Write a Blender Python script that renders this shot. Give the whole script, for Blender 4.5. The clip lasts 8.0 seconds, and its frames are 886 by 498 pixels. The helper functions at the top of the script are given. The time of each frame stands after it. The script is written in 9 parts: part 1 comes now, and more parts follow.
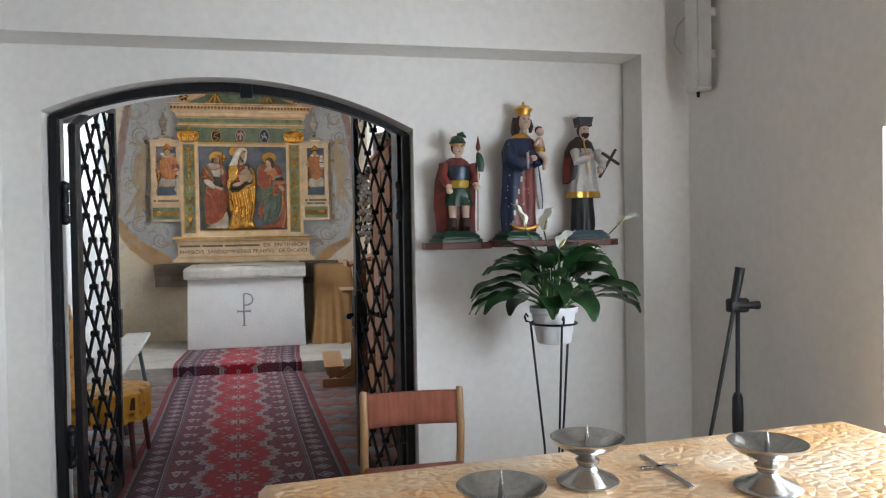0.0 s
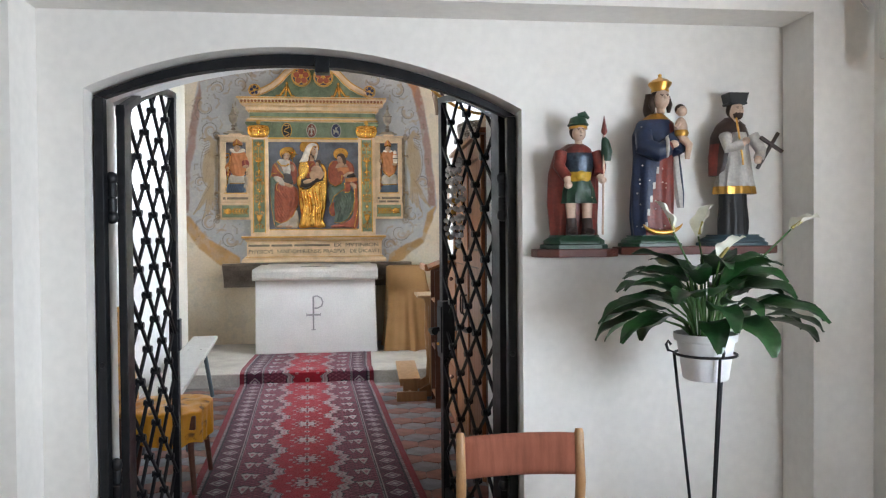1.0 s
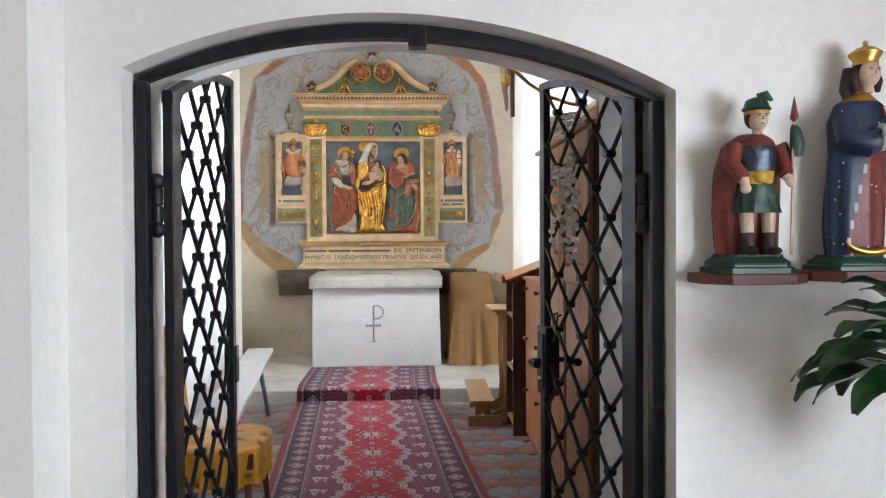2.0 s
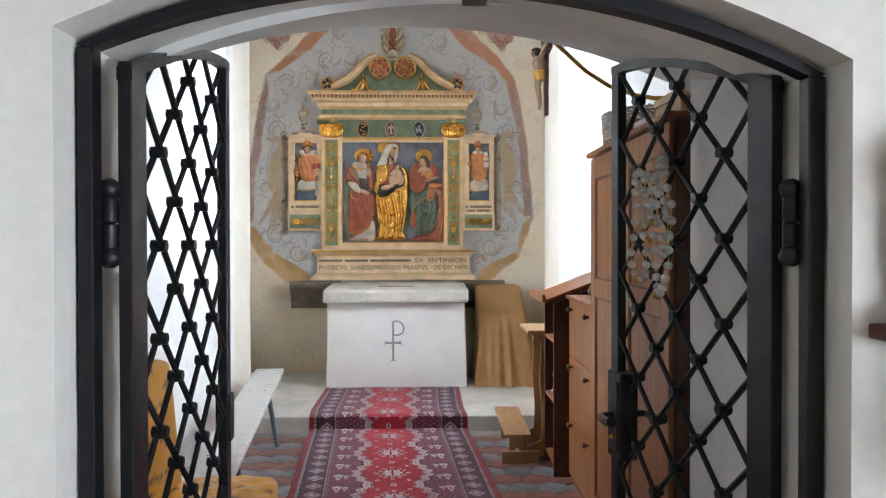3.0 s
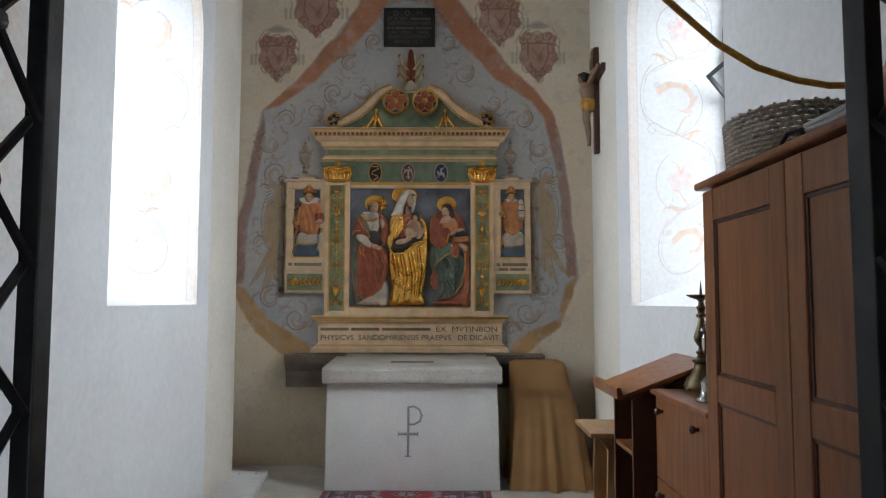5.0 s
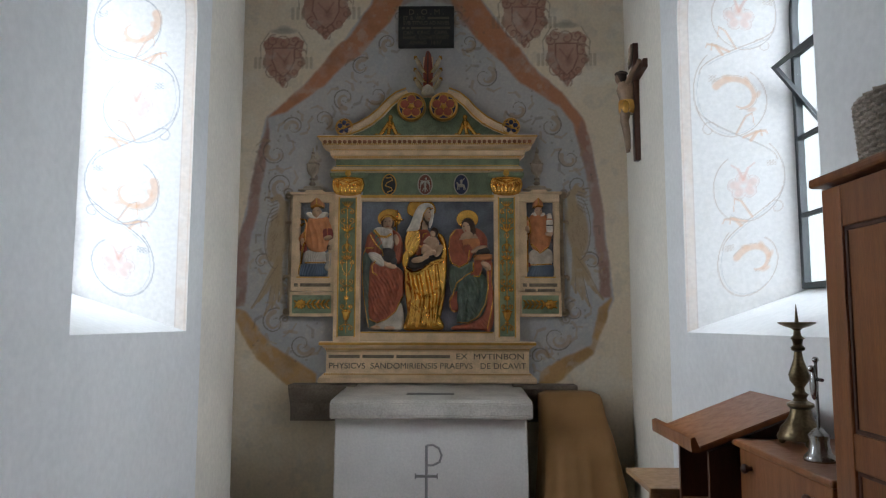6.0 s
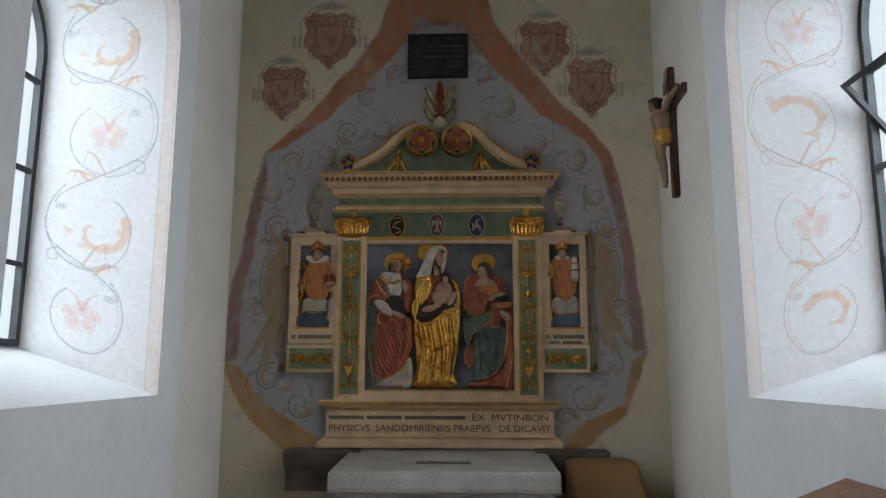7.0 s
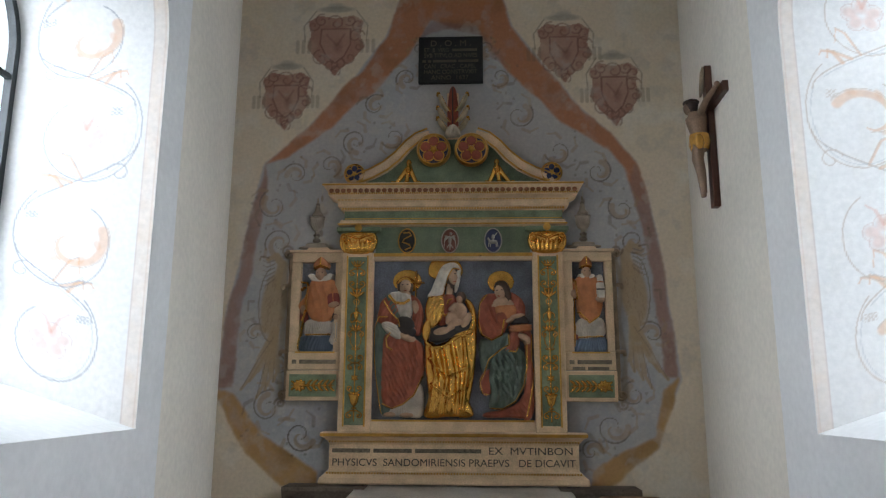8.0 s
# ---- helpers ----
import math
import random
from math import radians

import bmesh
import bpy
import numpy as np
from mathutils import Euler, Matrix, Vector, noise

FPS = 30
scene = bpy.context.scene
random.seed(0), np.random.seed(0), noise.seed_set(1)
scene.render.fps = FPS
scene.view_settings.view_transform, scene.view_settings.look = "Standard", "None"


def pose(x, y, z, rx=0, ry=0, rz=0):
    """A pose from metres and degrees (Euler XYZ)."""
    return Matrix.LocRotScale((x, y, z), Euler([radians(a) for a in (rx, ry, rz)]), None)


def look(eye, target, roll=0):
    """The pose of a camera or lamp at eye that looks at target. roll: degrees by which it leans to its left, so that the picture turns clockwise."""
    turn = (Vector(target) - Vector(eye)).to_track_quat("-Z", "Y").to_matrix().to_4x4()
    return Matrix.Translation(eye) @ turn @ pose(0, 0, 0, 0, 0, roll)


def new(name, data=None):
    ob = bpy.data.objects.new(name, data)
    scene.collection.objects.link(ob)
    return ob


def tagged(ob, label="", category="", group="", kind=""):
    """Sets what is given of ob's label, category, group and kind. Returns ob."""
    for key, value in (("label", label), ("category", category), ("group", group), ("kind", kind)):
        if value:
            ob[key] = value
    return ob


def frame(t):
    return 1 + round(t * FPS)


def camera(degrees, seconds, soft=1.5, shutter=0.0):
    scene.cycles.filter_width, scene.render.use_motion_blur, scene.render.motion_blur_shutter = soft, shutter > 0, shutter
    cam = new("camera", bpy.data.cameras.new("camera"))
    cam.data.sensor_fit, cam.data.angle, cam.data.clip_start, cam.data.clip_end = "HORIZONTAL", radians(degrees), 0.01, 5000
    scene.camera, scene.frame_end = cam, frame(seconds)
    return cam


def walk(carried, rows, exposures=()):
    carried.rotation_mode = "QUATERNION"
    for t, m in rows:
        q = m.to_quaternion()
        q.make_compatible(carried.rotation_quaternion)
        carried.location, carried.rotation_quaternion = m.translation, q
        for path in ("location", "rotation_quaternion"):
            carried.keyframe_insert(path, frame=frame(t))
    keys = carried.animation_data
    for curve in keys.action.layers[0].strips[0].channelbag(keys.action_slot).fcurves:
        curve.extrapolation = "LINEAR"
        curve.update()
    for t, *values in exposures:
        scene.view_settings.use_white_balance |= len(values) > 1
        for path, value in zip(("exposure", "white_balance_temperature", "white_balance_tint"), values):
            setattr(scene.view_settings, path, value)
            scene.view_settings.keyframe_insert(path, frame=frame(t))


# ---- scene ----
cam = camera(64.0, 8.0, soft=1.2)
PATH = [
    (0, (0.339, -0.319, 1.53), (0.744, 1.639, 1.494), -1.0),
    (0.5, (0.316, 0.025, 1.535), (0.66, 1.995, 1.499), -0.8),
    (1, (0.274, 0.346, 1.551), (0.498, 2.333, 1.516), -0.5),
    (1.5, (0.171, 0.674, 1.573), (0.31, 2.669, 1.54), -0.4),
    (3, (-0.002, 1.687, 1.677), (0.049, 3.686, 1.655), -0.1),
    (3.5, (-0.026, 2.055, 1.683), (0.012, 4.055, 1.702), 0.0),
    (4, (-0.026, 2.416, 1.691), (0.008, 4.415, 1.753), -0.1),
    (4.5, (-0.002, 2.755, 1.72), (0.014, 4.752, 1.828), -0.0),
    (6, (-0.119, 3.708, 1.764), (-0.155, 5.698, 1.966), 0.1),
    (6.5, (-0.116, 4.027, 1.831), (-0.165, 6.011, 2.078), 0.1),
    (7, (-0.151, 4.317, 1.853), (-0.218, 6.289, 2.178), 0.1),
    (7.5, (-0.197, 4.589, 1.885), (-0.278, 6.552, 2.259), 0.2),
    (8, (-0.22, 4.764, 1.878), (-0.305, 6.724, 2.269), 0.2),
]
EXPOSURES = [(0.0, -0.05), (0.5, 0.15), (1.0, 0.4), (1.5, 0.46), (3.0, 0.4), (3.5, 0.18), (4.0, -0.2), (4.5, -0.56), (6.0, -1.12), (6.5, -1.38), (7.0, -1.5), (7.5, -1.38), (8.0, -1.06)]
walk(cam, [(t, look(eye, target, roll)) for t, eye, target, roll in PATH], EXPOSURES)
# ---- light ----
world = bpy.data.worlds.new("sky")
scene.world = world
world.use_nodes = True
wn = world.node_tree
sky = wn.nodes.new("ShaderNodeTexSky")
sky.sky_type, sky.sun_disc, sky.sun_elevation, sky.sun_rotation = "NISHITA", False, radians(40), radians(60)
wn.links.new(sky.outputs[0], wn.nodes["Background"].inputs[0])
wn.nodes["Background"].inputs[1].default_value = 0.1

sun_data = bpy.data.lights.new("sun", "SUN")
sun_data.energy, sun_data.angle, sun_data.color = 0.8, radians(12), (1.0, 0.95, 0.88)
sun = new("sun", sun_data)
sun.matrix_world = look((14, -6, 16), (0, 4, 0))


def window_light(name, where, target, width, height, watts, colour=(0.79, 0.88, 1.0)):
    d = bpy.data.lights.new(name, "AREA")
    d.shape, d.size, d.size_y, d.energy, d.color = "RECTANGLE", width, height, watts, colour
    ob = new(name, d)
    ob.matrix_world = look(where, target)
    return ob


window_light("daylight_left", (-3.8, 7.0, 3.5), (-1.3, 7.8, 2.6), 3.0, 3.2, 510)
window_light("daylight_right", (3.2, 6.9, 3.5), (0.7, 7.8, 2.6), 3.0, 3.2, 600)
window_light("daylight_room", (2.95, 0.5, 1.6), (1.0, 2.2, 1.2), 2.3, 1.5, 215)

# ---- materials ----


def mat(name, colour, rough=0.6, metal=0.0, var=0.15, scale=6.0, fine=90.0, bump=0.08, tint=None, stretch=(1, 1, 1), coat=0.0, trans=0.0):
    """A surface with broad stains, fine grain and relief; stretch draws the grain out along an axis."""
    m = bpy.data.materials.new(name)
    m.use_nodes = True
    t = m.node_tree
    b = t.nodes["Principled BSDF"]
    b.inputs["Metallic"].default_value = metal
    b.inputs["Coat Weight"].default_value = coat
    b.inputs["Transmission Weight"].default_value = trans
    tc = t.nodes.new("ShaderNodeTexCoord")
    mp = t.nodes.new("ShaderNodeMapping")
    mp.inputs["Scale"].default_value = stretch
    t.links.new(tc.outputs["Object"], mp.inputs[0])
    oi = t.nodes.new("ShaderNodeObjectInfo")
    broad = t.nodes.new("ShaderNodeTexNoise")
    broad.inputs["Scale"].default_value, broad.inputs["Detail"].default_value = scale, 5
    grain = t.nodes.new("ShaderNodeTexNoise")
    grain.inputs["Scale"].default_value, grain.inputs["Detail"].default_value = fine, 3
    for n in (broad, grain):
        t.links.new(mp.outputs[0], n.inputs["Vector"])
    mix = t.nodes.new("ShaderNodeMix")
    mix.data_type = "RGBA"
    other = tint or tuple(c * (1 - 1.6 * var) for c in colour)
    mix.inputs[6].default_value, mix.inputs[7].default_value = (*colour, 1), (*other, 1)
    ramp = t.nodes.new("ShaderNodeValToRGB")
    ramp.color_ramp.elements[0].position, ramp.color_ramp.elements[1].position = 0.38, 0.72
    t.links.new(broad.outputs[0], ramp.inputs[0])
    t.links.new(ramp.outputs[0], mix.inputs[0])
    hsv = t.nodes.new("ShaderNodeHueSaturation")
    val = t.nodes.new("ShaderNodeMapRange")
    val.inputs[1].default_value, val.inputs[2].default_value = 0.3, 0.7
    val.inputs[3].default_value, val.inputs[4].default_value = 1 - var, 1 + var * 0.6
    t.links.new(grain.outputs[0], val.inputs[0])
    rnd = t.nodes.new("ShaderNodeMapRange")
    rnd.inputs[3].default_value, rnd.inputs[4].default_value = 1 - var * 0.7, 1 + var * 0.5
    t.links.new(oi.outputs["Random"], rnd.inputs[0])
    mul = t.nodes.new("ShaderNodeMath")
    mul.operation = "MULTIPLY"
    t.links.new(val.outputs[0], mul.inputs[0])
    t.links.new(rnd.outputs[0], mul.inputs[1])
    t.links.new(mul.outputs[0], hsv.inputs["Value"])
    t.links.new(mix.outputs[2], hsv.inputs["Color"])
    t.links.new(hsv.outputs[0], b.inputs["Base Color"])
    rr = t.nodes.new("ShaderNodeMapRange")
    rr.inputs[3].default_value, rr.inputs[4].default_value = max(rough - 0.12, 0.03), min(rough + 0.12, 1)
    t.links.new(broad.outputs[0], rr.inputs[0])
    t.links.new(rr.outputs[0], b.inputs["Roughness"])
    bp = t.nodes.new("ShaderNodeBump")
    bp.inputs["Strength"].default_value, bp.inputs["Distance"].default_value = bump * 4, 0.004
    add = t.nodes.new("ShaderNodeMath")
    t.links.new(broad.outputs[0], add.inputs[0])
    t.links.new(grain.outputs[0], add.inputs[1])
    t.links.new(add.outputs[0], bp.inputs["Height"])
    t.links.new(bp.outputs[0], b.inputs["Normal"])
    return m


def painted(name, rough=0.75, metal=0.0, fine=120.0, bump=0.08, sheen=0.0):
    """A surface whose pigment comes from the colour layer laid on its mesh, with fine grain over it."""
    m = bpy.data.materials.new(name)
    m.use_nodes = True
    t = m.node_tree
    b = t.nodes["Principled BSDF"]
    b.inputs["Roughness"].default_value, b.inputs["Metallic"].default_value = rough, metal
    b.inputs["Sheen Weight"].default_value = sheen
    at = t.nodes.new("ShaderNodeAttribute")
    at.attribute_name = "pigment"
    tc = t.nodes.new("ShaderNodeTexCoord")
    g = t.nodes.new("ShaderNodeTexNoise")
    g.inputs["Scale"].default_value, g.inputs["Detail"].default_value = fine, 3
    t.links.new(tc.outputs["Object"], g.inputs["Vector"])
    val = t.nodes.new("ShaderNodeMapRange")
    val.inputs[1].default_value, val.inputs[2].default_value, val.inputs[3].default_value, val.inputs[4].default_value = 0.3, 0.7, 0.93, 1.05
    t.links.new(g.outputs[0], val.inputs[0])
    hsv = t.nodes.new("ShaderNodeHueSaturation")
    t.links.new(val.outputs[0], hsv.inputs["Value"])
    t.links.new(at.outputs["Color"], hsv.inputs["Color"])
    t.links.new(hsv.outputs[0], b.inputs["Base Color"])
    bp = t.nodes.new("ShaderNodeBump")
    bp.inputs["Strength"].default_value, bp.inputs["Distance"].default_value = bump * 4, 0.003
    t.links.new(g.outputs[0], bp.inputs["Height"])
    t.links.new(bp.outputs[0], b.inputs["Normal"])
    return m


PLASTER = mat("white_plaster", (0.79, 0.783, 0.768), 0.85, var=0.05, scale=1.4, fine=28, bump=0.045)
PLASTER_ROOM = mat("cream_plaster", (0.80, 0.775, 0.735), 0.85, var=0.04, scale=1.2, fine=26, bump=0.02)
# white plaster toned down to beige for the weaker light at the altar end
END_PLASTER = mat("beige_plaster_dimmed", (0.77, 0.715, 0.62), 0.88, var=0.07, scale=1.5, fine=28, bump=0.02)
STONE = mat("grey_stone", (0.52, 0.48, 0.42), 0.8, var=0.15, scale=4, fine=70, bump=0.15)
FLOORSTONE = mat("floor_mortar", (0.25, 0.24, 0.23), 0.8, var=0.2)
IRON = mat("black_iron", (0.012, 0.013, 0.016), 0.42, metal=0.3, var=0.3, scale=20, fine=160, bump=0.03)
GREY = mat("room_floor_boards", (0.33, 0.25, 0.17), 0.5, var=0.2)
WOOD = mat("cherry_veneer", (0.275, 0.098, 0.030), 0.36, var=0.18, scale=5, fine=60, bump=0.02, stretch=(6, 6, 0.7))
WOOD_DARK = mat("dark_brown_veneer", (0.10, 0.036, 0.02), 0.42, var=0.2, scale=5, fine=60, bump=0.02, stretch=(6, 6, 0.7))
WOOD_LIGHT = mat("beech", (0.40, 0.22, 0.10), 0.42, var=0.15, scale=6, fine=80, bump=0.03, stretch=(5, 5, 0.8))
PLANK = mat("worn_grey_plank", (0.50, 0.475, 0.44), 0.7, var=0.10, scale=7, fine=70, bump=0.12, stretch=(6, 0.8, 6))
GOLD = mat("gilding", (0.68, 0.37, 0.085), 0.32, metal=0.88, var=0.14, scale=9, fine=60, bump=0.02)
PAPER = mat("pale_limestone", (0.80, 0.575, 0.355), 0.72, var=0.15, scale=9, fine=110, bump=0.12)
GREEN = mat("green_polychrome", (0.225, 0.275, 0.165), 0.7, var=0.24, scale=10, fine=110, bump=0.1)
BLUEBACK = mat("blue_grey_ground", (0.225, 0.235, 0.27), 0.75, var=0.3, scale=7, fine=90, bump=0.1)
RED_ROSE = mat("brick_red_polychrome", (0.36, 0.09, 0.05), 0.65, var=0.2)
DARKBLUE = mat("dark_blue_polychrome", (0.03, 0.035, 0.09), 0.65, var=0.2)
CLOTH_TAN = mat("ochre_cloth", (0.33, 0.175, 0.065), 0.85, var=0.10, scale=5, fine=200, bump=0.05)
# brown deepened beyond the stone's own tone for the shade behind the altar
SHADED_STONE = mat("shade_deepened_brown_stone", (0.21, 0.16, 0.12), 0.85, var=0.25, scale=5, fine=60, bump=0.15)
WHITEBLOCK = mat("whitewash", (0.80, 0.78, 0.74), 0.85, var=0.06, scale=2.5, fine=60, bump=0.04)

# ---- mesh helpers ----


def hold(ob, parent):
    """Parents ob, built in room coordinates, so that it stays where it is."""
    ob.parent = parent
    if parent.type == "EMPTY":
        ob.matrix_parent_inverse = parent.matrix_basis.inverted()
    return ob


def part(name, bm, material, parent=None, label="", smooth=False, local=False):
    """Links a bmesh as one mesh object, under parent where one is given; local: built in the parent's own axes."""
    me = bpy.data.meshes.new(name)
    bmesh.ops.recalc_face_normals(bm, faces=bm.faces)
    bm.to_mesh(me)
    bm.free()
    for m in material if isinstance(material, (list, tuple)) else [material]:
        me.materials.append(m)
    if smooth:
        me.shade_smooth()
        for e in me.edges:
            e.use_edge_sharp = False
        me.set_sharp_from_angle(angle=radians(50))
    ob = new(name, me)
    if parent and local:
        ob.parent = parent
    elif parent:
        hold(ob, parent)
    if label:
        tagged(ob, label)
    return ob


def thing(name, where, label, category, group="", kind="", turn=0):
    """The empty at a thing's base that carries its parts."""
    ob = new(name)
    ob.empty_display_size = 0.05
    ob.matrix_basis = pose(*where, 0, 0, turn)
    return tagged(ob, label, category, group, kind)


def shared(name, me, parent, m):
    """One more object on a mesh that exists already, at a pose in the room."""
    ob = new(name, me)
    ob.matrix_basis = m
    return hold(ob, parent)


def box(bm, x0, x1, y0, y1, z0, z1, bevel=0.0, m=None, mi=0):
    vs = bmesh.ops.create_cube(bm, size=1.0)["verts"]
    for v in vs:
        v.co = Vector(((x0 + x1) / 2 + v.co.x * (x1 - x0), (y0 + y1) / 2 + v.co.y * (y1 - y0), (z0 + z1) / 2 + v.co.z * (z1 - z0)))
        if m:
            v.co = m @ v.co
    fs = {f for v in vs for f in v.link_faces}
    for f in fs:
        f.material_index = mi
    if bevel:
        es = list({e for v in vs for e in v.link_edges})
        r = bmesh.ops.bevel(bm, geom=es, offset=bevel, segments=2, affect="EDGES", profile=0.5)
        for f in r["faces"]:
            f.material_index = mi
    return vs


def boxes(*dims, bevel=0.004):
    bm = bmesh.new()
    for d in dims:
        box(bm, *d, bevel=bevel)
    return bm


def lathe(bm, profile, seg=24, m=None, squash=(1, 1), mi=0):
    """Turns (radius, height) pairs about z."""
    rings = []
    for r, z in profile:
        ring = []
        for i in range(seg):
            a = 2 * math.pi * i / seg
            co = Vector((r * squash[0] * math.cos(a), r * squash[1] * math.sin(a), z))
            ring.append(bm.verts.new(m @ co if m else co))
        rings.append(ring)
    for a, b in zip(rings, rings[1:]):
        for i in range(seg):
            bm.faces.new((a[i], a[(i + 1) % seg], b[(i + 1) % seg], b[i])).material_index = mi
    bm.faces.new(rings[0]).material_index = mi
    bm.faces.new(rings[-1]).material_index = mi
    return rings


def tube(bm, pts, radius, seg=8, mi=0, flat=1.0):
    """A round bar along points; radius is one number or one for each point."""
    pts = [Vector(p) for p in pts]
    rads = radius if isinstance(radius, (list, tuple)) else [radius] * len(pts)
    rings, side = [], None
    for i, p in enumerate(pts):
        d = (pts[min(i + 1, len(pts) - 1)] - pts[max(i - 1, 0)]).normalized()
        if side is None:
            side = d.orthogonal().normalized()
        side = (side - d * side.dot(d)).normalized()
        up = d.cross(side)
        rings.append([bm.verts.new(p + rads[i] * (math.cos(2 * math.pi * k / seg) * side + flat * math.sin(2 * math.pi * k / seg) * up)) for k in range(seg)])
    for a, b in zip(rings, rings[1:]):
        for k in range(seg):
            bm.faces.new((a[k], a[(k + 1) % seg], b[(k + 1) % seg], b[k])).material_index = mi
    for r in (rings[0], rings[-1]):
        bm.faces.new(r).material_index = mi


def ball(bm, c, r, mi=0, u=10, v=7, m=None):
    rr = r if isinstance(r, (list, tuple)) else (r, r, r)
    vs = bmesh.ops.create_uvsphere(bm, u_segments=u, v_segments=v, radius=1)["verts"]
    for w in vs:
        co = Vector((w.co.x * rr[0], w.co.y * rr[1], w.co.z * rr[2]))
        w.co = (m @ co if m else co) + Vector(c)
    for f in {f for w in vs for f in w.link_faces}:
        f.material_index = mi


def prism(bm, outline, axis, a, b, mi=0):
    """Draws a closed outline of (u, v) out along an axis from a to b: u, v are the other two axes in order."""
    def at(u, v, w):
        return (w, u, v) if axis == "x" else (u, w, v) if axis == "y" else (u, v, w)
    lo = [bm.verts.new(at(u, v, a)) for u, v in outline]
    hi = [bm.verts.new(at(u, v, b)) for u, v in outline]
    n = len(outline)
    for i in range(n):
        bm.faces.new((lo[i], lo[(i + 1) % n], hi[(i + 1) % n], hi[i])).material_index = mi
    bm.faces.new(lo).material_index = mi
    bm.faces.new(hi).material_index = mi


def holed(bm, front, front_holes, back, back_holes):
    """A slab between two outlines of 3D points, with holes that go through it."""
    sides = []
    for outline, holes in ((front, front_holes), (back, back_holes)):
        loops, edges = [], []
        for pts in (outline, *holes):
            vs = [bm.verts.new(p) for p in pts]
            edges += [bm.edges.new((vs[i], vs[(i + 1) % len(vs)])) for i in range(len(vs))]
            loops.append(vs)
        bmesh.ops.triangle_fill(bm, use_beauty=True, use_dissolve=False, edges=edges)
        sides.append(loops)
    for a, b in zip(*sides):
        for i in range(len(a)):
            j = (i + 1) % len(a)
            bm.faces.new((a[i], a[j], b[j], b[i]))


def arch_loop(x0, x1, bottom, spring, crown, n=24):
    """An upright opening with a segmental or round head, as (u, v) pairs from the lower left up and over."""
    c, h, rise = (x0 + x1) / 2, (x1 - x0) / 2, crown - spring
    r = (h * h + rise * rise) / (2 * rise)
    a = math.asin(min(1, h / r))
    if rise > h:
        a = math.pi - a
    out = [(x0, bottom)]
    for i in range(n + 1):
        t = -a + 2 * a * i / n
        out.append((c + r * math.sin(t), crown - r + r * math.cos(t)))
    out.append((x1, bottom))
    return out


# ---- the shell ----
LEFT_X, STEP_Y, STEP_Z, ALTAR_Y = -1.77, 7.95, 0.13, 10.1


def right_x(y):
    """The chapel's right wall runs slightly askew up to the window's far side."""
    return 1.25 + max(0.0, 8.0 - y) * 0.105


